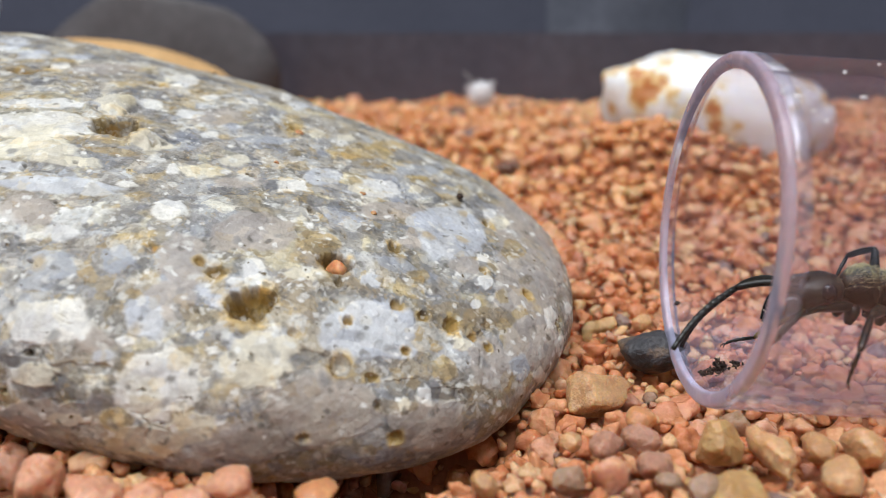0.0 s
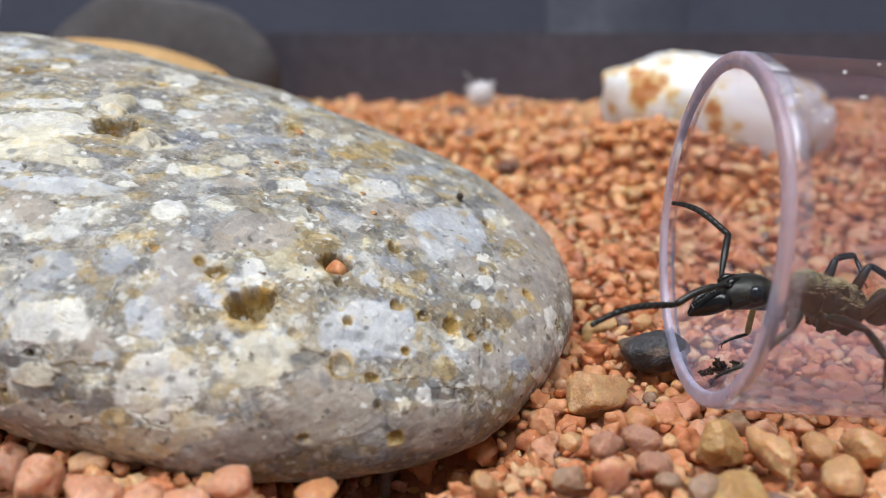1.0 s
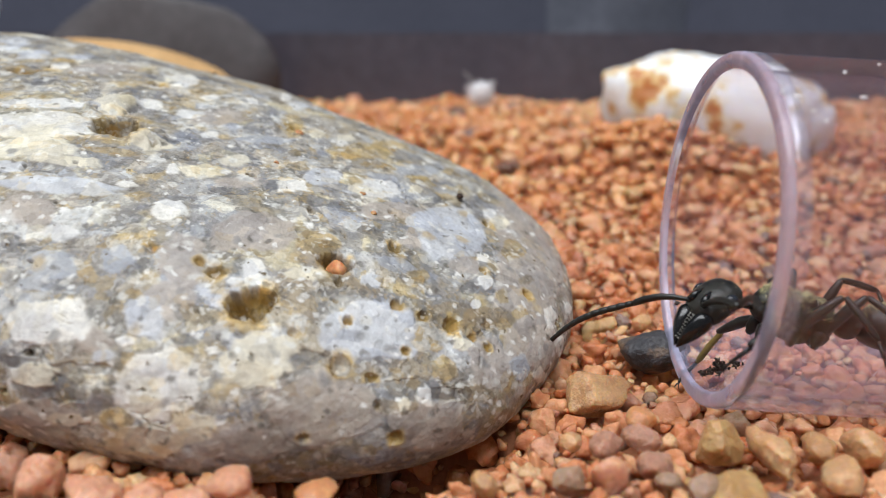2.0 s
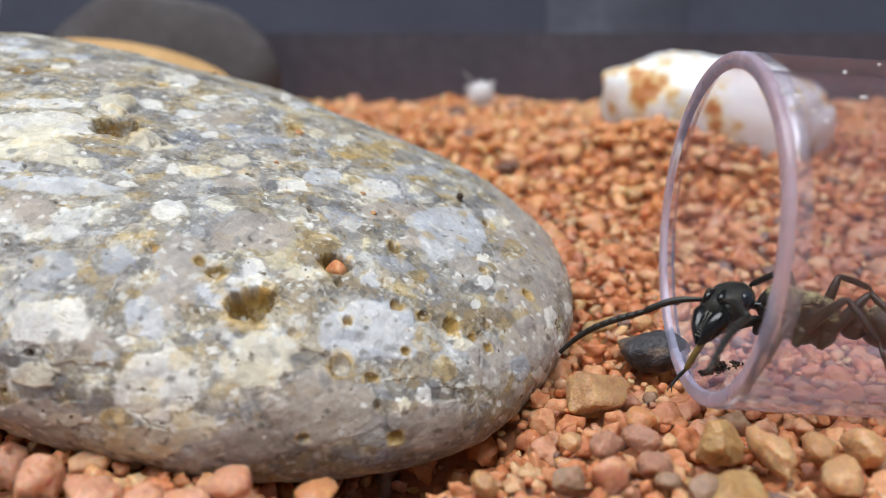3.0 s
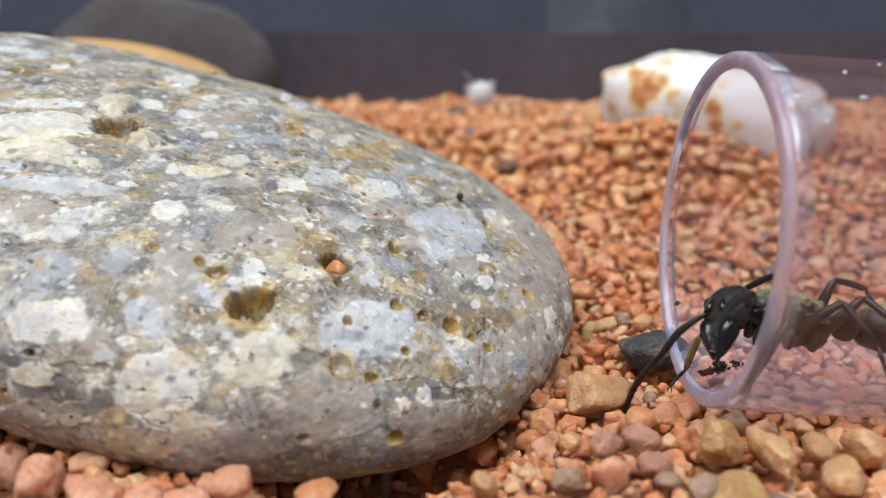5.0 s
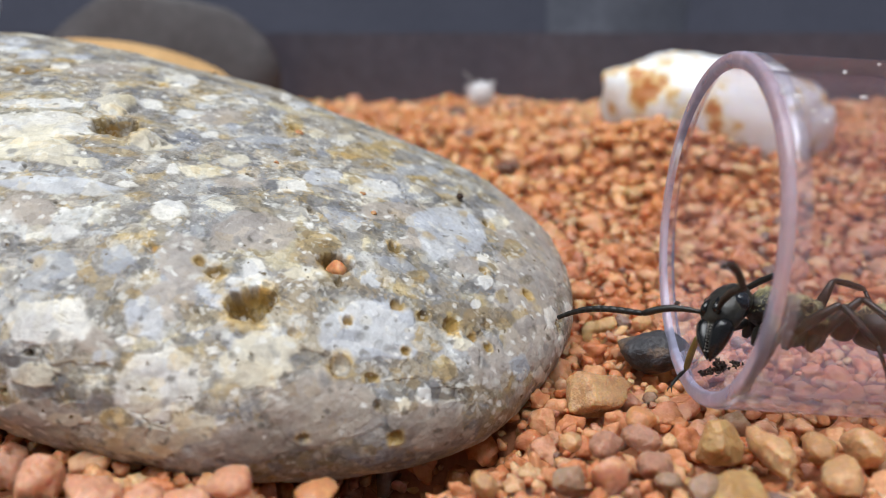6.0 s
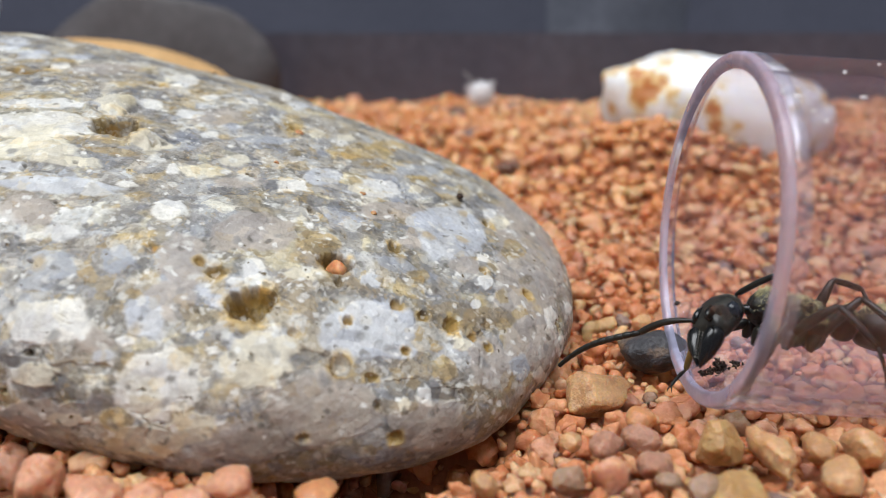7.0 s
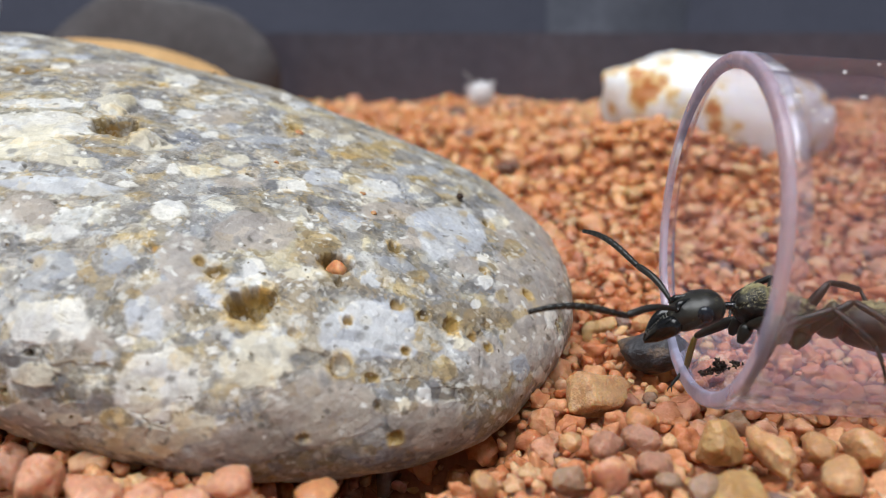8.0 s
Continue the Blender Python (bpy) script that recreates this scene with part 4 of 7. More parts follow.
flat_sheet("wall_back", (-170, 170), (-8, 17.6), 113.5, BACK, "dark plastic back panel of the tank")
def tank_wall(name, at, half, material, words):
    bm = bmesh.new()
    bmesh.ops.create_cube(bm, size=2, matrix=mm(*at) @ Matrix.Diagonal((half[0] * MM, half[1] * MM, half[2] * MM, 1)))
    me = bpy.data.meshes.new(name)
    bm.to_mesh(me)
    bm.free()
    me.materials.append(material)
    ob = tagged(new(name, me), words, "wall", kind="structure")
    ob.visible_shadow = False
    return ob


ACRYLIC = clear_material("clear_acrylic", (0.97, 0.98, 0.98), 0.002, 0.01)
tank_wall("wall_left", (-171.6, 42, 26), (1.5, 73.4, 36), ACRYLIC, "clear acrylic side wall of the tank")
tank_wall("wall_right", (171.6, 42, 26), (1.5, 73.4, 36), ACRYLIC, "clear acrylic side wall of the tank")
tank_wall("wall_front", (0, -29.8, 26), (170, 1.5, 36), ACRYLIC, "clear acrylic front wall of the tank")
tank_wall("floor", (0, 42, -11.5), (173.2, 73.4, 1.4), BACK, "dark plastic floor plate of the tank")
flat_sheet("backdrop", (-420, 420), (-20, 320), 235, CLOTH, "dark blue-grey mesh cloth hung behind the tank")
# added body that stands in for a pale smear reflected at the back
lumpy("grey_reflection", (32, 150, 20), (16.0, 6, 22), GREY, "pale grey block in place of a soft reflection above the back panel", "stone", 15, 0.12, 0.06, 0, 5, 0.8)


# ---- the gravel bed ----
def bed_height(x, y, r=0.0):
    """The bed, pressed down where the tube lies."""
    z = ground_height(x, y)
    axis = 33.35 - 0.016 * (x - 11.85)
    under = 8.12 - 0.0595 * (x - 11.85) - np.sqrt(np.clip((TUBE_R + r) ** 2 - (y - axis) ** 2, 0.01, None))
    return np.where((x > 11.0 - r) & (np.abs(y - axis) < TUBE_R + r - 0.1), np.minimum(z, under - 0.15), z)


def build_ground():
    xs, ys = np.linspace(-165, 165, 240), np.linspace(-25, 112, 150)
    x, y = np.meshgrid(xs, ys, indexing="ij")
    v = np.stack([x.ravel(), y.ravel(), bed_height(x.ravel(), y.ravel()) - 1.0], 1)
    i = np.arange(len(xs) - 1)[:, None] * len(ys) + np.arange(len(ys) - 1)[None, :]
    f = np.stack([i, i + len(ys), i + len(ys) + 1, i + 1], -1).reshape(-1, 4)
    ground = new("ground", mesh_from("ground", v * MM, f, SOIL))
    tagged(ground, "bed of orange quartz gravel in the tank", "gravel", kind="structure")
    return ground


def build_gravel(ground):
    rng = np.random.default_rng(4)
    taken = {}

    def coarse(g, x, y):
        return np.clip(g.lognormal(-0.30, 0.30, len(x)) * np.interp(y, (20, 27, 34, 60, 90), (1.15, 0.9, 0.78, 0.98, 1.15)), 0.42, 1.5)

    def middle(g, x, y):
        return g.uniform(0.34, 0.55, len(x))

    def lower(g, x, y):
        return g.uniform(0.55, 0.85, len(x))

    def small(g, x, y):
        return g.uniform(0.17, 0.32, len(x))

    for _, (x, y, _), half, *_ in PEBBLES:
        taken.setdefault((int(x // 2), int(y // 2)), []).append((x, y, 0.8 * half[0]))
    near = np.concatenate([scatter(rng, 6000, (-40, 42, 14, 62), coarse, 0.80, taken), scatter(rng, 16000, (-40, 42, 14, 62), middle, 0.78, taken),
                           scatter(rng, 22000, (-40, 42, 14, 50), small, 0.85, taken)])
    low = {}
    near = np.concatenate([near, scatter(rng, 7000, (-40, 42, 14, 62), lower, 0.80, low) * np.array((1, 1, -1))])
    far = np.concatenate([scatter(rng, 16000, (-80, 80, 62, 112), coarse, 0.76, taken), scatter(rng, 16000, (-80, 80, 62, 112), middle, 0.84, taken)])

    def settle(rows):
        x, y, r = rows.T
        deep, r = r < 0, np.abs(r)
        z = bed_height(x, y, r) - 0.35 * r + rng.uniform(-0.5, 0.45, len(r)) * np.where((x > 10) & (np.abs(y - 33.3) < 8.6), 0.0, np.clip(r, 0, 0.8))
        z = np.where(deep, z - 0.75, z)
        p = np.stack([x, y, z], 1)
        keep = ~inside_rock(p, 0.94)
        return p[keep], r[keep]

    def heap(name, p, r, shapes, label, skin=GRAVEL):
        m = turns(len(p), rng) * (r[:, None, None] * rng.uniform(0.9, 1.15, (len(p), 1, 1)))
        m[:, 2] *= 0.86
        which = rng.integers(0, len(shapes), len(p))
        vs, fs, start = [], [], 0
        for k, (v, f) in enumerate(shapes):
            mine = np.nonzero(which == k)[0]
            if len(mine) == 0:
                continue
            q = np.einsum("nij,vj->nvi", m[mine], v) + p[mine][:, None, :]
            vs.append(q.reshape(-1, 3))
            fs.append((f[None] + (start + np.arange(len(mine)) * len(v))[:, None, None]).reshape(-1, 3))
            start += len(mine) * len(v)
        ob = new(name, mesh_from(name, np.concatenate(vs) * MM, np.concatenate(fs), skin))
        ob.parent = ground
        return tagged(ob, label, kind="stuff")

    p, r = settle(near)
    first = (p[:, 1] < 44) & (p[:, 0] > -24) & (r > 0.42)
    order = np.argsort(np.where(first, np.hypot(p[:, 0] - 6, p[:, 1] - 22) - 4 * r, 1e6))
    single, rest = order[:300], order[300:]
    fine_shapes = grain_shapes(16, 3, 21)
    coarse_shapes = grain_shapes(16, 2, 22)
    large = rest[r[rest] > 0.5]
    little = rest[r[rest] <= 0.5]
    heap("near_gravel", p[large], r[large], fine_shapes, "orange and pink rounded gravel grains")
    heap("fine_gravel", p[little], r[little], coarse_shapes, "small orange grains between the larger gravel")
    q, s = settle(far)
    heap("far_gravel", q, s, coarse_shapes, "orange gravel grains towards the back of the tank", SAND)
    meshes = [mesh_from("grain", v * MM, f, GRAVEL_PIECE) for v, f in fine_shapes]
    for n in single:
        ob = new("grain", meshes[n % 16])
        ob.parent = ground
        turn = Euler(rng.uniform(0, 6.28, 3)).to_quaternion()
        ob.matrix_basis = Matrix.LocRotScale(Vector(p[n].tolist()) * MM, turn, Vector((r[n],) * 3))


build_gravel(build_ground())


# ---- the ant ----
def limb(points, radii, ring=12):
    """A round tapering limb through points, in millimetres."""
    bm = bmesh.new()
    loops = []
    pts = [Vector([float(c) for c in q]) for q in points]
    radii = [float(r) for r in radii]
    for n, (q, r) in enumerate(zip(pts, radii)):
        way = (pts[min(n + 1, len(pts) - 1)] - pts[max(n - 1, 0)]).normalized()
        a = way.cross(Vector((0, 1, 0))).normalized()
        b = way.cross(a)
        loops.append([bm.verts.new((q + r * (math.cos(2 * math.pi * k / ring) * a + math.sin(2 * math.pi * k / ring) * b)) * MM) for k in range(ring)])
    for one, two in zip(loops, loops[1:]):
        for k in range(ring):
            bm.faces.new((one[k], one[(k + 1) % ring], two[(k + 1) % ring], two[k]))
    bm.faces.new(loops[0])
    bm.faces.new(loops[-1])
    bmesh.ops.recalc_face_normals(bm, faces=bm.faces)
    return bm


def scape_mesh():
    pts = [(2.6 * u, 0, 0.22 * math.sin(math.pi * u)) for u in np.linspace(0, 1, 14)]
    return limb(pts, [0.09 + 0.07 * min(1, u * 2.2) - 0.03 * max(0, u - 0.92) / 0.08 for u in np.linspace(0, 1, 14)])


def funiculus_mesh():
    pts, radii = [], []
    for k in range(11):
        for w, r in ((0.02, 0.82), (0.14, 0.94), (0.55, 0.98), (0.88, 1.0), (0.97, 0.84)):
            u = (k + w) / 11
            pts.append((4.45 * u, 0, 0.42 * math.sin(math.pi * u) * (0.6 + 0.4 * u)))
            radii.append(r * (0.115 + 0.045 * math.sin(math.pi * min(1, 0.15 + u * 0.9))))
    radii[-1] = 0.03
    return limb(pts, radii)


def mandible(head, side):
    """A curved jaw blade with a row of teeth along its inner edge."""
    s = side
    bm = loft([(-0.15, 0.46 * s, 0.04, 0.26, 0.30), (0.2, 0.46 * s, 0.02, 0.42, 0.44), (0.6, 0.38 * s, -0.08, 0.37, 0.46), (1.0, 0.28 * s, -0.22, 0.27, 0.38),
               (1.35, 0.14 * s, -0.40, 0.13, 0.22), (1.58, 0.05 * s, -0.56, 0.03, 0.05)], 20, 5)
    jaw = part("mandible", bm, CUTICLE, head, "glossy black toothed jaw", mm(1.10, 0, -0.26 - 0.03 * s, 0, 5, 0))
    for k in range(9):
        u = 0.30 + 1.05 * k / 8
        tooth = bmesh.new()
        bmesh.ops.create_cone(tooth, segments=6, radius1=0.040 * MM, radius2=0.008 * MM, depth=0.12 * MM, cap_ends=True)
        part("tooth", tooth, IVORY, jaw, "", mm(u, 0.06 * s, 0.30 - 0.52 * max(0, u - 0.35), 60 * s, 0, 0))


def add_down(owner, count, seed, low=0.25, length=0.24):
    """Short golden hairs that lie back over the upper side of a part."""
    rng = np.random.default_rng(seed)
    me = owner.data
    spots = [f for f in me.polygons if f.normal.z > low]
    area = np.array([f.area for f in spots])
    picks = rng.choice(len(spots), count, p=area / area.sum())
    verts, faces = [], []
    for k in picks:
        f = spots[k]
        corners = np.array([me.vertices[v].co[:] for v in f.vertices])
        w = rng.dirichlet(np.ones(len(corners)))
        root, out = w @ corners, np.array(f.normal[:])
        if value_noise(root[None] / MM, 2.1, seed)[0] < 0.42:
            continue
        way = 0.62 * out + np.array((-0.75, 0, 0)) + 0.28 * rng.normal(size=3)
        way /= np.linalg.norm(way)
        side = np.cross(way, rng.normal(size=3))
        side /= np.linalg.norm(side)
        third = np.cross(way, side)
        long = length * MM * rng.uniform(0.5, 1.25)
        n = len(verts)
        wide = 0.013 * MM
        verts += [root - 0.02 * MM * out + wide * side, root - 0.02 * MM * out - 0.5 * wide * side + 0.87 * wide * third, root - 0.02 * MM * out - 0.5 * wide * side - 0.87 * wide * third,
                  root + way * long]
        faces += [(n, n + 1, n + 3), (n + 1, n + 2, n + 3), (n + 2, n, n + 3)]
    hair = new("down", mesh_from("down", np.array(verts), np.array(faces), GOLD))
    hair.parent = owner
    return tagged(hair, "short golden hairs", kind="stuff")


def sculpted(bm, seed, depth=0.07, scale=1.6):
    """Makes a lofted body uneven, with shallow furrows across it."""
    v = np.array([x.co[:] for x in bm.verts]) / MM
    bm.normal_update()
    n = np.array([x.normal[:] for x in bm.verts])
    rough = cloud_noise(v + 7 * seed, scale, seed, 3) - 0.5
    d1, d2, _ = cells(v + 0.5 * rough[:, None], 1.15, seed + 9)
    v = v + n * (2.2 * depth * rough - 1.3 * depth * np.clip(1 - (d2 - d1) / 0.22, 0, 1))[:, None]
    for x, c in zip(bm.verts, v * MM):
        x.co = c
    return bm


def build_ant():
    ant = thing("ant", "black ant with golden-grey down, creeping out of the test tube", "ant")
    p = {}
    body = [part("pronotum", sculpted(loft([(0.12, 0, -0.05, 0.20, 0.22), (-0.10, 0, 0.02, 0.52, 0.58), (-0.6, 0, 0.09, 0.80, 0.93), (-1.15, 0, 0.03, 0.84, 1.05), (-1.5, 0, -0.05, 0.66, 0.92),
                           (-1.62, 0, 0.1, 0.3, 0.3)], 48, 9), 1, 0.05), DOWN, ant, "front of the thorax with golden down")]
    body.append(part("mesothorax", sculpted(loft([(-1.30, 0, -0.1, 0.40, 0.55), (-1.5, 0, -0.24, 0.66, 1.08), (-1.95, 0, -0.35, 0.76, 1.24), (-2.45, 0, -0.42, 0.74, 1.22), (-2.7, 0, -0.42, 0.48, 0.9)], 48, 9), 2, 0.09), DOWN, ant))
    body.append(part("propodeum", sculpted(loft([(-2.45, 0, -0.36, 0.45, 0.75), (-2.65, 0, -0.42, 0.66, 1.08), (-3.1, 0, -0.5, 0.70, 1.12), (-3.5, 0, -0.56, 0.54, 0.88), (-3.78, 0, -0.6, 0.18, 0.30)], 48, 9), 3, 0.08), DOWN, ant))
    for x in (-0.55, -1.9, -3.0):
        for s in (1, -1):
            coxa = loft([(-0.1, 0, 0, 0.12, 0.12), (0.1, 0, 0, 0.30, 0.30), (0.5, 0, 0, 0.27, 0.28), (0.85, 0, 0, 0.14, 0.14)], 16, 4)
            part("coxa", coxa, LEGSKIN, ant, "", mm(x, 0.46 * s, -0.72, 0, 75, 25 * s))
    part("neck", loft([(-0.1, 0, -0.06, 0.30, 0.30), (0.2, 0, -0.04, 0.20, 0.20), (0.55, 0, -0.06, 0.15, 0.15), (0.95, 0, -0.1, 0.13, 0.13)], 16, 4), CUTICLE, ant)
    node = loft([(-3.75, 0, -0.55, 0.16, 0.2), (-4.0, 0, -0.36, 0.42, 0.62), (-4.35, 0, -0.22, 0.52, 0.88), (-4.7, 0, -0.34, 0.42, 0.7), (-4.95, 0, -0.5, 0.2, 0.25)])
    body.append(part("petiole", node, DOWN, ant))
    gaster = loft([(-4.85, 0, -0.5, 0.2, 0.25), (-5.1, 0, -0.4, 0.75, 0.75), (-5.8, 0, -0.3, 1.1, 1.05), (-6.8, 0, -0.35, 1.2, 1.12), (-6.9, 0, -0.35, 1.14, 1.06),
                   (-7.9, 0, -0.45, 1.1, 1.0), (-8.8, 0, -0.6, 0.7, 0.65), (-9.5, 0, -0.7, 0.1, 0.1)])
    body.append(part("gaster", gaster, DOWN, ant, "dark abdomen with golden down"))
    for k, (piece, hairs) in enumerate(zip(body, (700, 600, 500, 400, 1500))):
        add_down(piece, hairs, 60 + k)
    head = loft([(-1.08, 0, -0.12, 0.22, 0.22), (-0.99, 0, -0.08, 0.58, 0.46), (-0.68, 0, -0.06, 0.86, 0.66), (-0.2, 0, -0.05, 0.97, 0.76), (0.40, 0, -0.08, 0.95, 0.76),
                 (0.90, 0, -0.12, 0.82, 0.68), (1.21, 0, -0.20, 0.64, 0.48), (1.34, 0, -0.24, 0.3, 0.22)], 36, 6, 0.9)
    p["head"] = part("head", sculpted(head, 5, 0.022, 1.1), HEADSKIN, ant, "black head with a grey sheen")
    add_down(p["head"], 130, 70, -0.2, 0.08)
    part("clypeus", loft([(-0.5, 0, 0, 0.10, 0.04), (-0.2, 0, 0.03, 0.24, 0.12), (0.2, 0, 0.0, 0.40, 0.15), (0.42, 0, -0.06, 0.46, 0.08), (0.48, 0, -0.08, 0.3, 0.03)], 20, 5),
         CUTICLE, p["head"], "glossy black plate above the jaws", mm(0.92, 0, 0.20, 0, 33, 0))
    for s in (1, -1):
        eye = bmesh.new()
        ball(eye, 0, 0, 0, 0.38, 0.27, 0.41, 3)
        part("eye", eye, EYE, p["head"], "glossy black bulging eye", mm(-0.02, 0.86 * s, 0.04))
        part("frontal_lobe", loft([(-0.50, 0, -0.08, 0.03, 0.04), (-0.25, 0, 0.0, 0.09, 0.10), (0.05, 0.03 * s, 0.08, 0.16, 0.16), (0.32, 0.05 * s, 0.05, 0.17, 0.15), (0.42, 0.05 * s, 0, 0.05, 0.05)], 16, 4),
             CUTICLE, p["head"], "", mm(0.70, 0.26 * s, 0.50, 0, 22, 6 * s))
        ring = bmesh.new()
        ball(ring, 0, 0, 0, 0.17, 0.17, 0.12, 3)
        part("antenna_socket", ring, CUTICLE, p["head"], "", mm(1.0, 0.42 * s, 0.38, 20 * s, 30, 0))
        part("cheek", loft([(-0.5, 0, 0, 0.05, 0.08), (-0.1, 0, 0, 0.12, 0.22), (0.4, -0.05 * s, -0.04, 0.14, 0.24), (0.7, -0.12 * s, -0.1, 0.06, 0.12)], 16, 4),
             HEADSKIN, p["head"], "", mm(0.45, 0.84 * s, -0.22, 0, 14, -10 * s))
        mandible(p["head"], s)
    for k, side in enumerate(("far", "near")):
        p["scape_" + side] = part("antenna_scape", scape_mesh(), LEGSKIN, ant)
        p["funiculus_" + side] = part("antenna_funiculus", funiculus_mesh(), LEGSKIN, ant, "ringed dark antenna")
    for name, skin in (("near_fore", LEGSKIN), ("far_fore", AMBER), ("far_mid", LEGSKIN), ("near_mid", LEGSKIN), ("far_hind", LEGSKIN), ("near_hind", LEGSKIN)):
        p[name + "_femur"] = part("femur", limb([(0, 0, 0), (0.3, 0, 0), (0.9, 0, 0.05), (1.7, 0, 0.03), (2.35, 0, 0), (2.45, 0, 0)], [0.10, 0.22, 0.27, 0.22, 0.15, 0.08]), LEGSKIN, ant)
        p[name + "_tibia"] = part("tibia", limb([(0, 0, 0), (0.15, 0, 0), (1.0, 0, 0.04), (1.9, 0, 0), (2.15, 0, 0)], [0.09, 0.14, 0.16, 0.15, 0.09]), skin, ant)
        p[name + "_tarsus"] = part("tarsus", limb([(0, 0, 0), (0.7, 0, 0.03), (0.75, 0, 0.03), (1.1, 0, 0.02), (1.15, 0, 0.02), (1.5, 0, -0.02), (1.65, 0, -0.10)],
                                                  [0.08, 0.10, 0.07, 0.09, 0.06, 0.08, 0.03]), LEGSKIN, ant)
        for c in (1, -1):
            part("claw", limb([(0, 0, 0), (0.12, 0.06 * c, -0.01), (0.22, 0.10 * c, -0.08), (0.25, 0.11 * c, -0.18)], [0.04, 0.035, 0.025, 0.008], 8), LEGSKIN, p[name + "_tarsus"], "", mm(1.6, 0, -0.07))
    p["ant"] = ant
    return p


ANT = build_ant()


def crumbs():
    """A smear of dark droppings on the tube's floor."""
    rng = np.random.default_rng(9)
    bm = bmesh.new()
    for n in range(170):
        u = float(np.clip(rng.choice((0.08, 0.30, 0.42, 0.50, 0.56, 0.95)) + rng.normal(0, 0.06), 0, 1))
        size = rng.uniform(0.035, 0.10, 3)
        start = len(bm.verts)
        ball(bm, 2.57 * u, rng.normal(0, 0.12), abs(rng.normal(0, 0.10 + 0.16 * math.exp(-((u - 0.45) / 0.15) ** 2))), *size, 1)
        bm.verts.ensure_lookup_table()
        for v in bm.verts[start:]:
            v.co += Vector(rng.normal(0, 0.022, 3).tolist()) * MM
    ob = part("droppings", bm, DEBRIS, None, "crumbly dark droppings stuck inside the tube mouth", CRUMBS_AT)
    tagged(ob, category="debris")


def tuft():
    """A wisp of cotton wool: a knot of thin bent strands."""
    rng = np.random.default_rng(3)
    bm = bmesh.new()
    for n in range(170):
        way = rng.normal(size=3) * np.array((0.42, 0.4, 0.5))
        a = np.clip(rng.normal(size=3), -1.6, 1.6) * np.array((0.75, 0.6, 0.7))
        way = np.clip(way, -0.8, 0.8)
        pts = [a + way * u + 0.3 * rng.normal(size=3) * u for u in (0.0, 0.4, 0.8, 1.2)]
        one = limb(pts, [0.09, 0.08, 0.07, 0.03], 5)
        me = bpy.data.meshes.new("strand")
        one.to_mesh(me)
        one.free()
        bm.from_mesh(me)
        bpy.data.meshes.remove(me)
    ball(bm, 0, 0, 0.1, 1.55, 1.2, 1.45, 3)
    tagged(part("cotton_tuft", bm, COTTON, None, "white wisp of cotton wool on the gravel", mm(5.1, 103.5, 9.7)), category="cotton")


tuft()
# a small pale thing of unknown kind at the panel's left end
lumpy("white_piece", (-65.6, 113.5, 21.5), (3.6, 2.6, 4.0), COTTON, "small white piece at the top of the tank's back panel", "clip", 16, 0.05, 0.2, 0, 4, 0.9)
lumpy("lodged_grain", (-4.75, 33.05, 6.35), (0.56, 0.52, 0.46), OCHRE_RED, "orange gravel grain lodged in a pit of the boulder", "grain", 21, 0.2, 1.2, 0, 3, 0.8, "grains on the boulder")
lumpy("lodged_grain", (-4.45, 32.75, 6.0), (0.3, 0.25, 0.25), OCHRE_RED, "orange gravel grain lodged in a pit of the boulder", "grain", 22, 0.2, 1.2, 0, 3, 0.8, "grains on the boulder")
# small crumbs that lie on the boulder and stick to the tube
for at, r, skin, words, seed in (((1.0, 43.3, 7.75), 0.30, DEBRIS, "dark crumb of earth on the boulder", 41), ((-3.5, 37.75, 7.95), 0.22, OCHRE_RED, "orange sand grain on the boulder", 42),
                                 ((-4.2, 39.4, 8.65), 0.20, OCHRE_RED, "orange sand grain on the boulder", 43), ((-8.4, 44.7, 11.2), 0.30, OCHRE_RED, "orange sand grain on the boulder", 44),
                                 ((-8.75, 40.1, 10.15), 0.17, OCHRE_RED, "orange sand grain on the boulder", 45), ((-16.0, 55.0, 14.1), 0.24, DEBRIS, "dark crumb of earth on the boulder", 46),
                                 ((12.3, 38.2, 3.02), 0.20, DEBRIS, "dark speck of dirt inside the tube", 47), ((14.8, 25.6, 6.5), 0.13, DEBRIS, "dark speck of dirt on the tube", 48)):
    lumpy("crumb", at, (r, 0.8 * r, 0.6 * r), skin, words, "crumb", seed, 0.35, 1.2 / r, 20 * seed, 3, 0.5, "small crumbs")
# white flecks added on the tube's upper wall for its bright reflections
for n, at in enumerate(((13.02, 28.66, 14.34), (15.49, 28.76, 14.29), (13.73, 27.76, 13.52), (13.40, 28.09, 13.85), (17.34, 31.36, 15.40), (15.45, 30.26, 15.13), (12.49, 28.75, 14.44))):
    lumpy("glint_fleck", at, (0.17 - 0.015 * n, 0.04, 0.05), COTTON, "white fleck in place of a bright glint on the tube", "lint", 80 + n, 0.6, 6.0, 8 * n - 20, 3, 0.5, "lint on the tube")
CRUMBS_AT = mm(12.15, 33.39, 1.05, 0, -0.1, 30.4)
crumbs()


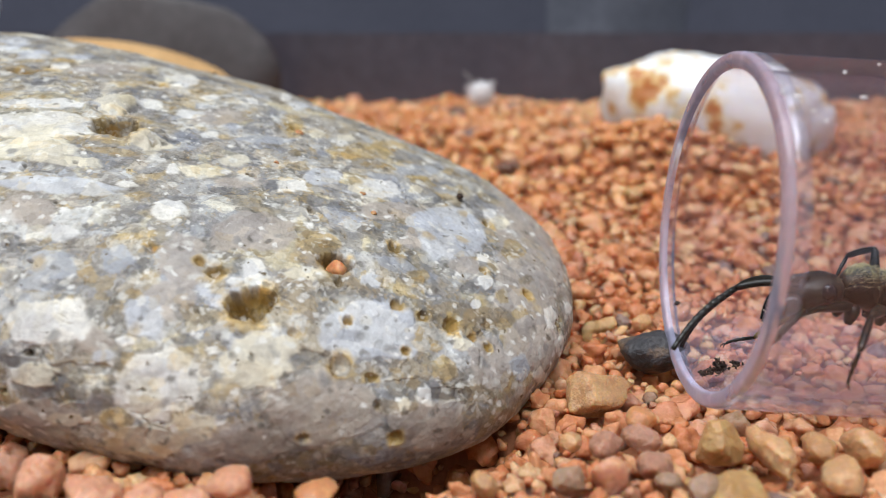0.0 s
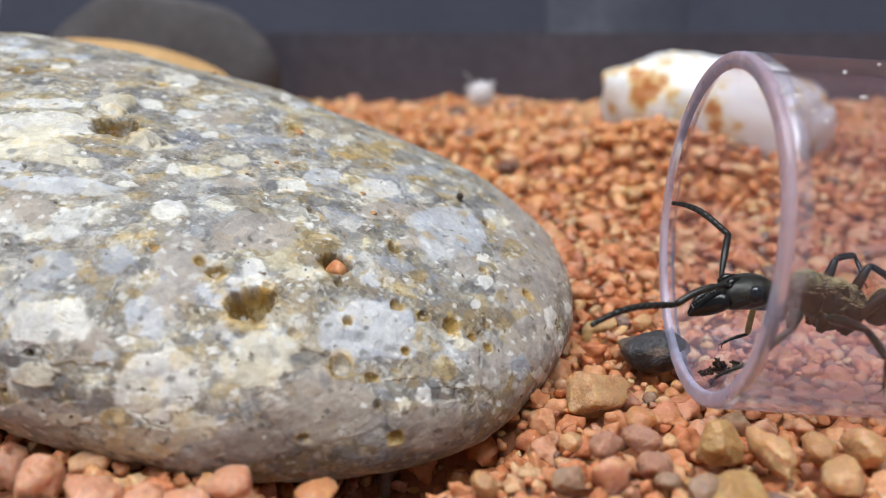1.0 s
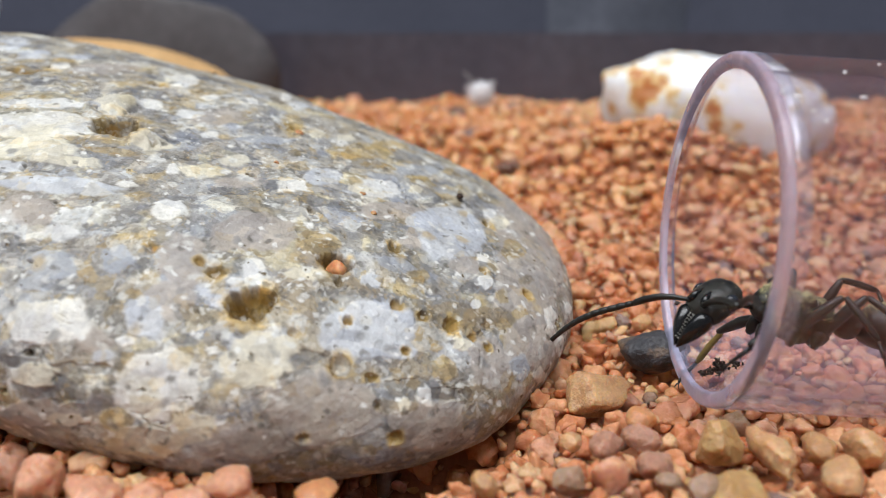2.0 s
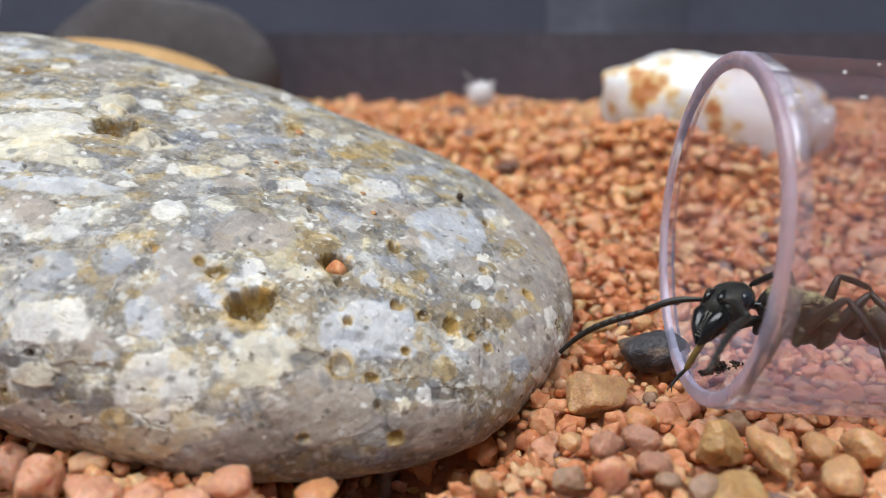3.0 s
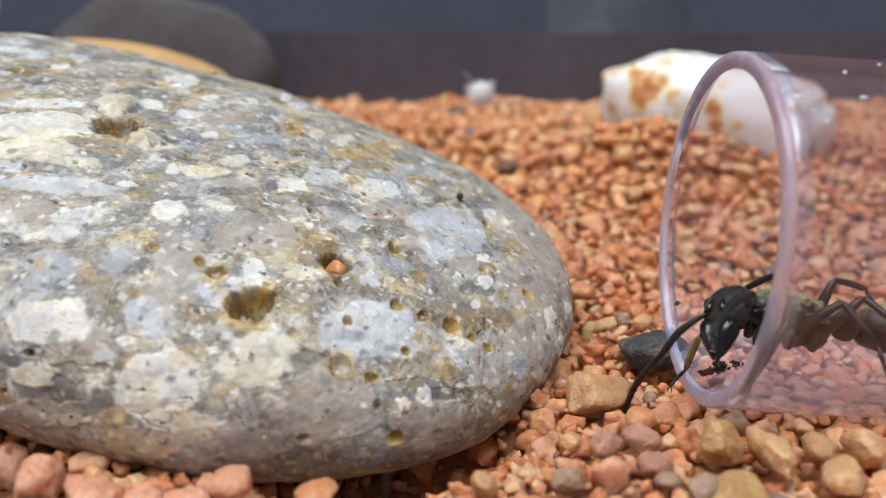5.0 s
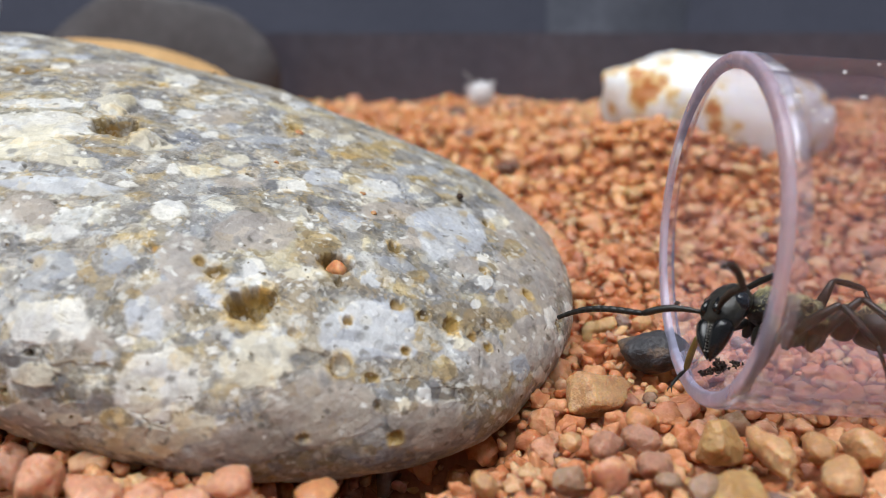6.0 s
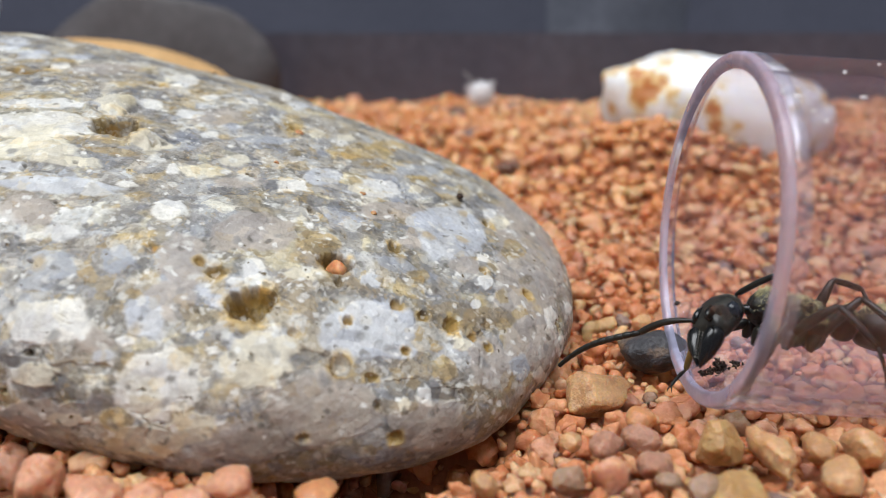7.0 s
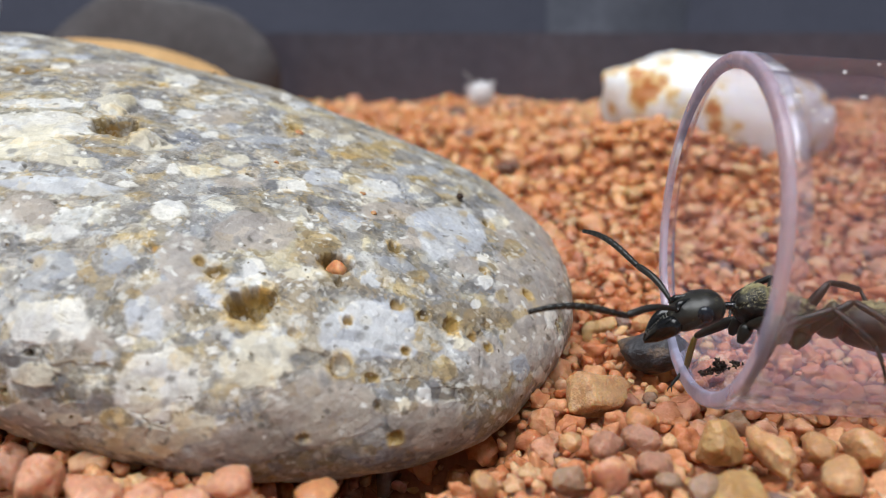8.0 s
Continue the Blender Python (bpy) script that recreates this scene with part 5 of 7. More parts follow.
def motions():
    p = ANT
    walk(p["ant"], [
        (0, mm(17.5, 32.312, 5.81, 0, -2, 180)), (0.2, mm(17.275, 32.331, 5.883, 0, -2, 180)), (0.3, mm(17.076, 32.351, 5.955, 0, -3, 180)),
        (0.5, mm(16.576, 32.364, 6.003, 0, -4, 180)), (0.7, mm(16.377, 32.377, 6.052, 0, -5, 180)), (0.8, mm(16.077, 32.383, 6.076, 0, -6, 180)),
        (1, mm(15.079, 32.267, 5.642, 0, -7, 180)), (1.2, mm(15.079, 32.267, 5.642, 0, -7, 180)), (1.3, mm(15.029, 32.26, 5.617, 0, -7, 180)),
        (1.5, mm(14.38, 32.17, 5.28, 0, -7, 180)), (1.7, mm(13.631, 32.118, 5.087, 0, -7, 180)), (2.8, mm(14.005, 32.105, 5.039, 0, -7, 180)),
        (3, mm(14.005, 32.105, 5.039, 0, -7, 180)), (3.2, mm(14.005, 32.105, 5.039, 0, -7, 180)), (3.5, mm(13.918, 32.096, 5.003, 0, -6.5, 180)),
        (3.8, mm(13.83, 32.086, 4.966, 0, -6, 180)), (4, mm(13.786, 32.083, 4.956, 0, -6, 180)), (4.2, mm(13.742, 32.08, 4.945, 0, -6, 180)),
        (4.5, mm(13.675, 32.076, 4.929, 0, -6, 180)), (4.7, mm(13.631, 32.073, 4.918, 0, -6, 180)), (5.8, mm(13.506, 32.066, 4.894, 0, -6, 180)),
        (6, mm(13.506, 32.066, 4.894, 0, -6, 180)), (6.2, mm(13.506, 32.066, 4.894, 0, -6, 180)), (6.5, mm(13.506, 32.066, 4.894, 0, -6, 180)),
        (6.8, mm(13.506, 32.066, 4.894, 0, -6, 180)), (7, mm(13.506, 32.066, 4.894, 0, -6, 180)), (7.2, mm(13.431, 32.066, 4.894, 0, -6, 180)),
        (7.4, mm(13.231, 32.073, 4.918, 0, -6, 180)), (7.5, mm(13.131, 32.079, 4.942, 0, -6, 180)), (7.6, mm(13.031, 32.086, 4.966, 0, -6, 180)),
        (7.8, mm(12.957, 32.092, 4.991, 0, -6, 180)), (8, mm(12.882, 32.099, 5.015, 0, -6, 180)),
    ])
    walk(p["head"], [
        (0, mm(1.141, 0.195, -0.029, 0.4, 10, 10.1)), (0.2, mm(1.313, 0.195, -0.036, 0.4, 10, 10.1)), (0.3, mm(1.341, 0.165, -0.096, 0.4, 9, 8.1)),
        (0.5, mm(1.486, 0.032, -0.225, 0, 8, 0)), (0.7, mm(1.563, 0.013, -0.185, 0, 9, -0)), (0.8, mm(1.574, 0.073, -0.142, 0.4, 8, 4)),
        (1, mm(1.716, 0.097, -0.126, 0.7, 9, 6.1)), (1.2, mm(1.881, 0.145, -0.022, -4.9, 12, 5.4)), (1.3, mm(1.873, 0.144, 0.06, -8, 13.5, 3.9)),
        (1.5, mm(1.787, 0.349, 0.041, -12.6, 23.8, 7.4)), (1.7, mm(1.967, 0.482, 0.119, -6.5, 27.9, 18.7)), (2.8, mm(1.689, 0.529, 0.3, 11.7, 18.8, 37.7)),
        (3, mm(1.676, 0.541, 0.226, 14.2, 17.1, 39.6)), (3.2, mm(1.636, 0.596, 0.161, 17.3, 18.5, 41.7)), (3.5, mm(1.398, 0.626, 0.224, 22.2, 20.6, 44.4)),
        (3.8, mm(1.32, 0.616, 0.302, 23, 20.4, 47)), (4, mm(1.33, 0.639, 0.231, 23.9, 21.1, 49.2)), (4.2, mm(1.322, 0.642, 0.232, 24.5, 20, 50.4)),
        (4.5, mm(1.311, 0.644, 0.247, 25.2, 18.2, 52.2)), (4.7, mm(1.255, 0.661, 0.216, 26, 21.2, 53)), (5.8, mm(1.244, 0.567, 0.207, 29.9, 28.8, 44.9)),
        (6, mm(1.241, 0.56, 0.255, 30.2, 30, 44.8)), (6.2, mm(1.292, 0.611, 0.15, 29.9, 29.2, 46.5)), (6.5, mm(1.328, 0.56, 0.015, 31.2, 32.5, 44.5)),
        (6.8, mm(1.409, 0.556, -0.126, 30.4, 26.2, 46.2)), (7, mm(1.484, 0.491, -0.262, 31.1, 23.9, 44.5)), (7.2, mm(1.717, 0.419, -0.358, 23, 32.7, 35.1)),
        (7.4, mm(1.753, 0.344, -0.435, 11.1, 36.2, 21.9)), (7.5, mm(1.612, 0.312, -0.257, 4.8, 34, 17.6)), (7.6, mm(1.792, 0.297, -0.276, 2.4, 30.7, 12.7)),
        (7.8, mm(1.803, 0.286, -0.192, -1.8, 24.9, 5.9)), (8, mm(1.683, 0.294, -0.166, -5.8, 21.7, -0.4)),
    ])
    walk(p["scape_far"], [
        (0, mm(2.268, -0.014, 0.186, -1.8, 20.4, -59.8)), (0.2, mm(2.44, -0.014, 0.179, -1.4, -22.8, -41.3)), (0.3, mm(2.457, -0.084, 0.137, -2.8, -6.5, -67.2)),
        (0.5, mm(2.552, -0.368, 0.029, -4.5, -27, -90.4)), (0.7, mm(2.633, -0.387, 0.05, -6.2, -39.3, -103.6)), (0.8, mm(2.665, -0.254, 0.109, -7.7, -45.3, -110.7)),
        (1, mm(2.821, -0.193, 0.105, -8.4, -41.1, -109.3)), (1.2, mm(2.999, -0.114, 0.192, -2.9, -35.5, -155.6)), (1.3, mm(2.991, -0.118, 0.265, -0.8, -39.8, -171.9)),
        (1.4, mm(2.969, 0.046, 0.172, -12.6, -31, -118.9)), (1.5, mm(2.944, 0.201, 0.072, -6.3, -5, -79.1)), (1.7, mm(3.131, 0.51, 0.037, -4.8, 22.8, -38.9)),
        (2.8, mm(2.82, 0.802, 0.261, -4, 10.2, -34.1)), (3, mm(2.8, 0.838, 0.197, -2.6, 24.7, -17.1)), (3.2, mm(2.751, 0.913, 0.078, -3.6, 40.7, -18.7)),
        (3.5, mm(2.498, 0.967, 0.063, -5.7, 28.4, -42.8)), (3.8, mm(2.406, 1.003, 0.135, -9.5, 41.9, -60)), (4, mm(2.399, 1.059, 0.044, -12.1, 57.4, -44)),
        (4.2, mm(2.384, 1.086, 0.061, -11.1, 43.9, -60.2)), (4.5, mm(2.362, 1.122, 0.098, -8.2, 33.1, -49.5)), (4.7, mm(2.295, 1.142, 0.009, -4.7, 57.7, -3.3)),
        (5.8, mm(2.314, 0.852, -0.168, -4.9, 24.3, -38)), (6, mm(2.305, 0.837, -0.142, -3.3, 15.7, -28.9)), (6.2, mm(2.353, 0.923, -0.231, -5.3, 34.7, -34.8)),
        (6.5, mm(2.379, 0.811, -0.432, -6.5, 42.7, -34.4)), (6.8, mm(2.483, 0.873, -0.46, -5.2, 31.2, -27.7)), (7, mm(2.575, 0.783, -0.564, -6.4, 29.2, -36.4)),
        (7.2, mm(2.815, 0.543, -0.739, -5.9, 21.2, -47.4)), (7.4, mm(2.865, 0.279, -0.787, -5.8, 15.3, -58.6)), (7.5, mm(2.747, 0.218, -0.526, -3.2, -9.4, -42.4)),
        (7.6, mm(2.932, 0.129, -0.468, -4.2, -11, -53.4)), (7.8, mm(2.935, 0.016, -0.246, -5.3, -5.8, -68.5)), (8, mm(2.788, -0.065, -0.135, -5.3, -20.1, -62.6)),
    ])
    walk(p["funiculus_far"], [
        (0, mm(3.492, -2.121, -0.721, -2, 57.7, -34.5)), (0.2, mm(4.242, -1.595, 1.186, -1.6, -1.2, -55.1)), (0.3, mm(3.457, -2.466, 0.433, -2.5, 7.7, -56.1)),
        (0.5, mm(2.537, -2.684, 1.21, -3.5, 17.1, -57.9)), (0.7, mm(2.161, -2.343, 1.697, -4.5, -6, -64.2)), (0.8, mm(2.019, -1.966, 1.956, -6.1, -10.1, -91.8)),
        (1, mm(2.174, -2.042, 1.814, -6.7, -5.5, -70.5)), (1.2, mm(1.071, -0.99, 1.7, -6.9, -10.8, -73.7)), (1.3, mm(1.013, -0.398, 1.929, -7, -9.1, -74.6)),
        (1.5, mm(3.433, -2.342, 0.3, -4.8, 39.2, -41.9)), (1.7, mm(4.997, -0.995, -0.97, -3.2, 42.3, -23.4)), (2.8, mm(4.939, -0.633, -0.2, -2.9, 25, -23.5)),
        (3, mm(5.059, 0.143, -0.888, -3.2, 40.6, -22.5)), (3.2, mm(4.619, 0.283, -1.617, -4.7, 58.4, -25.2)), (3.5, mm(4.176, -0.586, -1.174, -6.5, 40.2, -54.2)),
        (3.8, mm(3.372, -0.673, -1.602, -10.4, 62.7, -58.1)), (4, mm(3.406, 0.088, -2.148, -24.7, 79.8, -77)), (4.2, mm(3.314, -0.54, -1.742, -11.8, 65.1, -66.3)),
        (4.5, mm(3.776, -0.534, -1.323, -6.1, 44.9, -49.6)), (4.7, mm(3.682, 1.063, -2.189, -13.1, 73.5, -67.1)), (5.8, mm(4.181, -0.608, -1.236, -4.2, 28.2, -39.8)),
        (6, mm(4.497, -0.372, -0.846, -3.8, 20, -39.1)), (6.2, mm(4.108, -0.296, -1.712, -4, 43.8, -30.2)), (6.5, mm(3.954, -0.268, -2.196, -3.7, 55.7, -17.6)),
        (6.8, mm(4.452, -0.16, -1.807, -3, 43.6, -22.6)), (7, mm(4.402, -0.564, -1.833, -3.6, 37.8, -29)), (7.2, mm(4.456, -1.241, -1.68, -2.6, 26.5, -22)),
        (7.4, mm(4.173, -1.86, -1.473, -3.2, 20.9, -28.2)), (7.5, mm(4.642, -1.511, -0.103, -3.8, 2.2, -38.9)), (7.6, mm(4.454, -1.92, 0.026, -3.8, 0.9, -38.9)),
        (7.8, mm(3.883, -2.391, 0.016, -4.3, 1.1, -44.6)), (8, mm(3.911, -2.233, 0.76, -5.5, -6.6, -64.2)),
    ])
    walk(p["scape_near"], [
        (0, mm(2.129, 0.774, 0.191, -0.7, 9.5, -19.5)), (0.2, mm(2.302, 0.774, 0.184, -0, -26.5, -0.5)), (0.3, mm(2.346, 0.708, 0.143, 1, -12.8, 17.8)),
        (0.5, mm(2.552, 0.432, 0.029, 2.1, 23.4, 29.2)), (0.7, mm(2.633, 0.413, 0.05, 0.7, 24.8, 7.1)), (0.8, mm(2.61, 0.544, 0.115, 0.8, 2.7, 8)),
        (1, mm(2.738, 0.602, 0.115, 1.7, 22.4, 13.8)), (1.2, mm(2.911, 0.679, 0.121, 3.3, -8.9, 30.1)), (1.3, mm(2.912, 0.672, 0.151, 4.3, -17.6, 45.6)),
        (1.5, mm(2.775, 0.966, -0.097, 8, 21.8, 61)), (1.7, mm(2.838, 1.25, -0.048, 6, -12.4, 101.9)), (2.8, mm(2.382, 1.452, 0.419, 6.6, -23.2, 96.2)),
        (3, mm(2.348, 1.471, 0.39, 6.8, -5.7, 91.7)), (3.2, mm(2.299, 1.532, 0.314, 6.4, -24, 97.6)), (3.5, mm(2.057, 1.569, 0.357, 5.2, -38.9, 100.9)),
        (3.8, mm(1.941, 1.581, 0.441, 3.5, -43.3, 107.9)), (4, mm(1.921, 1.622, 0.358, 3.3, -34.5, 103.4)), (4.2, mm(1.894, 1.632, 0.385, 3.4, -28, 98.4)),
        (4.5, mm(1.854, 1.643, 0.435, 1.7, -39.7, 110.6)), (4.7, mm(1.796, 1.67, 0.349, 2.7, -34.2, 101.1)), (5.8, mm(1.961, 1.475, 0.198, 5.9, -36, 86)),
        (6, mm(1.963, 1.465, 0.223, 6.5, -39.2, 90.6)), (6.2, mm(1.985, 1.539, 0.133, 6.2, -35.5, 95.4)), (6.5, mm(2.061, 1.452, -0.066, 5.9, -18.2, 74.4)),
        (6.8, mm(2.107, 1.474, -0.081, 6, -15.4, 64.5)), (7, mm(2.21, 1.381, -0.169, 7, -23, 76.9)), (7.1, mm(2.368, 1.315, -0.32, 11.3, 10.1, 49.4)),
        (7.2, mm(2.526, 1.239, -0.465, 1.4, 34.9, 24.6)), (7.4, mm(2.655, 1.041, -0.657, 5, 23.6, 58.2)), (7.5, mm(2.536, 0.988, -0.468, 3.4, 20.9, 36.7)),
        (7.6, mm(2.771, 0.911, -0.44, 2.2, 19.5, 20.9)), (7.8, mm(2.846, 0.81, -0.27, 2.7, 25.1, 15.5)), (8, mm(2.771, 0.731, -0.214, 2.1, 4.2, 22.1)),
    ])
    walk(p["funiculus_near"], [
        (0, mm(4.546, -0.084, -0.238, 1.3, 28.8, 34.9)), (0.2, mm(4.628, 0.755, 1.346, 1.5, -9.8, 49.1)), (0.3, mm(4.76, 1.484, 0.719, 2, -6.7, 41.1)),
        (0.5, mm(4.635, 1.597, -1.002, 1.8, 22.5, 25.5)), (0.7, mm(4.975, 0.705, -1.04, 2.6, -0.7, 31.6)), (0.8, mm(5.182, 0.904, -0.006, 1.7, -6.8, 15.7)),
        (1, mm(5.073, 1.175, -0.875, 3.1, 8.9, 26.7)), (1.2, mm(5.134, 1.967, 0.522, 2.5, -13.9, 19)), (1.3, mm(4.646, 2.443, 0.939, 3.5, -17.4, 24.9)),
        (1.5, mm(3.946, 3.078, -1.061, 5.4, 32.1, 44.5)), (1.7, mm(2.313, 3.734, 0.51, 6.9, -13.9, 74.1)), (2.8, mm(2.126, 3.827, 1.443, 6.2, 6.5, 63.6)),
        (3, mm(2.273, 4.057, 0.649, 5.6, 15, 53.5)), (3.2, mm(1.985, 3.887, 1.37, 7.3, -16.9, 65.2)), (3.5, mm(1.674, 3.556, 1.99, 8, -24.8, 66.1)),
        (3.8, mm(1.359, 3.382, 2.224, 7.5, -22.2, 60.8)), (4, mm(1.425, 3.706, 1.832, 4.9, 8.8, 57.6)), (4.2, mm(1.557, 3.902, 1.607, 5.2, 10.1, 64.8)),
        (4.5, mm(1.15, 3.517, 2.095, 7.2, -14.6, 64.9)), (4.7, mm(1.383, 3.781, 1.81, 4.6, 14.8, 59.6)), (5.8, mm(2.107, 3.573, 1.727, 6.9, -21.2, 45.3)),
        (6, mm(1.943, 3.479, 1.867, 7.3, -21.6, 55.2)), (6.2, mm(1.788, 3.647, 1.641, 6.9, -17.2, 62.6)), (6.5, mm(2.726, 3.831, 0.746, 5.8, 1.1, 76.5)),
        (6.8, mm(3.187, 3.736, 0.61, 5.6, -7.3, 66.2)), (7, mm(2.753, 3.712, 0.848, 6, -11.2, 70.9)), (7.2, mm(4.465, 2.127, -1.952, 5.9, -7.7, 70.9)),
        (7.4, mm(3.909, 3.067, -1.698, 4.8, 18.6, 50.7)), (7.5, mm(4.483, 2.441, -1.394, 3.9, 6.3, 41)), (7.6, mm(5.06, 1.785, -1.31, 3.5, 7.4, 36)),
        (7.8, mm(5.115, 1.438, -1.375, 2.8, 4, 28.6)), (8, mm(5.173, 1.708, -0.404, 1.6, -1.4, 14.5)),
    ])
    walk(p["near_fore_femur"], [
        (0, mm(-0.55, 0.45, -0.72, -10.6, 0.6, 12.7)), (0.2, mm(-0.55, 0.45, -0.72, -9.2, -1.6, 27.8)), (0.3, mm(-0.55, 0.45, -0.72, -7.4, -1.4, 36.7)),
        (0.5, mm(-0.55, 0.45, -0.72, -3.5, -3.6, 54.1)), (0.7, mm(-0.55, 0.45, -0.72, -0.8, -13.7, 63)), (0.8, mm(-0.55, 0.45, -0.72, -1.4, 15.5, 56.3)),
        (1, mm(-0.55, 0.45, -0.72, 0.8, 3.4, 61.9)), (1.2, mm(-0.55, 0.45, -0.72, 0.3, 6.3, 60)), (1.3, mm(-0.55, 0.45, -0.72, 0.3, 6.9, 60)),
        (1.5, mm(-0.55, 0.45, -0.72, 2.6, -2.4, 69.8)), (1.7, mm(-0.55, 0.45, -0.72, 6.4, -16.6, 84.1)), (2.8, mm(-0.55, 0.45, -0.72, 5.5, -23.5, 78.6)),
        (3, mm(-0.55, 0.45, -0.72, 5.5, -23.5, 78.5)), (3.2, mm(-0.55, 0.45, -0.72, 5.5, -23.4, 78.3)), (3.5, mm(-0.55, 0.45, -0.72, 5.4, -24.6, 80.2)),
        (3.8, mm(-0.55, 0.45, -0.72, 5.4, -25.7, 82.1)), (4, mm(-0.55, 0.45, -0.72, 5.7, -26.1, 83.1)), (4.2, mm(-0.55, 0.45, -0.72, 6, -26.5, 84.1)),
        (4.5, mm(-0.55, 0.45, -0.72, 6.4, -27, 85.6)), (4.7, mm(-0.55, 0.45, -0.72, 6.7, -27.4, 86.6)), (5.8, mm(-0.55, 0.45, -0.72, 7.4, -28.3, 89.1)),
        (6, mm(-0.55, 0.45, -0.72, 7.4, -28.2, 88.9)), (6.2, mm(-0.55, 0.45, -0.72, 7.3, -28.2, 88.8)), (6.5, mm(-0.55, 0.45, -0.72, 7.3, -28.2, 88.6)),
        (6.8, mm(-0.55, 0.45, -0.72, 7.2, -28.2, 88.4)), (7, mm(-0.55, 0.45, -0.72, 7.2, -28.2, 88.2)), (7.2, mm(-0.55, 0.45, -0.72, 7.7, -28.3, 90.1)),
        (7.4, mm(-0.55, 0.45, -0.72, 8.9, -28.1, 95.5)), (7.5, mm(-0.55, 0.45, -0.72, 9.4, -27.7, 98.2)), (7.6, mm(-0.55, 0.45, -0.72, 9.9, -27.2, 101)),
        (7.8, mm(-0.55, 0.45, -0.72, 10.3, -26.7, 103.1)), (8, mm(-0.55, 0.45, -0.72, 10.6, -26.1, 105.1)),
    ])
    walk(p["near_fore_tibia"], [
        (0, mm(1.84, 0.988, -0.745, -16.8, 51.6, 2.5)), (0.2, mm(1.617, 1.592, -0.654, -17.6, 54.6, 4.3)), (0.3, mm(1.414, 1.913, -0.662, -9.6, 40, 30.5)),
        (0.5, mm(0.884, 2.431, -0.568, -5.5, 27.9, 44.5)), (0.7, mm(0.53, 2.571, -0.138, -8.3, 20.4, 25.2)), (0.8, mm(0.761, 2.414, -1.374, -5.8, -16.5, 38.6)),
        (0.9, mm(0.682, 2.511, -1.119, -4, 18, 22.6)), (1, mm(0.603, 2.607, -0.864, -15.7, 51.3, -0.3)), (1.2, mm(0.666, 2.56, -0.99, -13.1, 46, 6.9)),
        (1.3, mm(0.665, 2.557, -1.014, -10.3, 39.5, 15.8)), (1.5, mm(0.295, 2.747, -0.619, -8, 30.4, 23.9)), (1.7, mm(-0.308, 2.785, -0.018, -6.9, 11.7, 27.2)),
        (2.8, mm(-0.106, 2.653, 0.256, -13, 66.1, 23.8)), (3, mm(-0.101, 2.652, 0.255, -13, 66.1, 23.9)), (3.2, mm(-0.096, 2.652, 0.254, -13, 66.1, 24)),
        (3.5, mm(-0.171, 2.645, 0.3, -13.4, 65.7, 23.7)), (3.8, mm(-0.248, 2.637, 0.343, -13.9, 65.3, 23.4)), (4, mm(-0.286, 2.634, 0.358, -13.9, 65.3, 23.4)),
        (4.2, mm(-0.324, 2.631, 0.372, -13.8, 65.3, 23.5)), (4.5, mm(-0.381, 2.626, 0.394, -13.8, 65.3, 23.7)), (4.7, mm(-0.42, 2.621, 0.408, -13.8, 65.4, 23.7)),
        (5.8, mm(-0.516, 2.608, 0.44, -13.7, 65.5, 24.2)), (6, mm(-0.51, 2.608, 0.439, -13.6, 65.5, 24.3)), (6.2, mm(-0.505, 2.608, 0.439, -13.6, 65.5, 24.4)),
        (6.5, mm(-0.497, 2.608, 0.438, -13.6, 65.5, 24.5)), (6.8, mm(-0.489, 2.608, 0.437, -13.5, 65.6, 24.6)), (7, mm(-0.483, 2.609, 0.437, -13.5, 65.6, 24.7)),
        (7.2, mm(-0.554, 2.606, 0.443, -13.5, 65.6, 24.8)), (7.4, mm(-0.756, 2.6, 0.436, -13.5, 65.6, 24.9)), (7.5, mm(-0.86, 2.597, 0.419, -13.5, 65.6, 24.9)),
        (7.6, mm(-0.967, 2.589, 0.4, -13.5, 65.6, 25)), (7.8, mm(-1.045, 2.583, 0.38, -13.4, 65.6, 25)), (8, mm(-1.125, 2.574, 0.358, -13.4, 65.7, 25.1)),
    ])
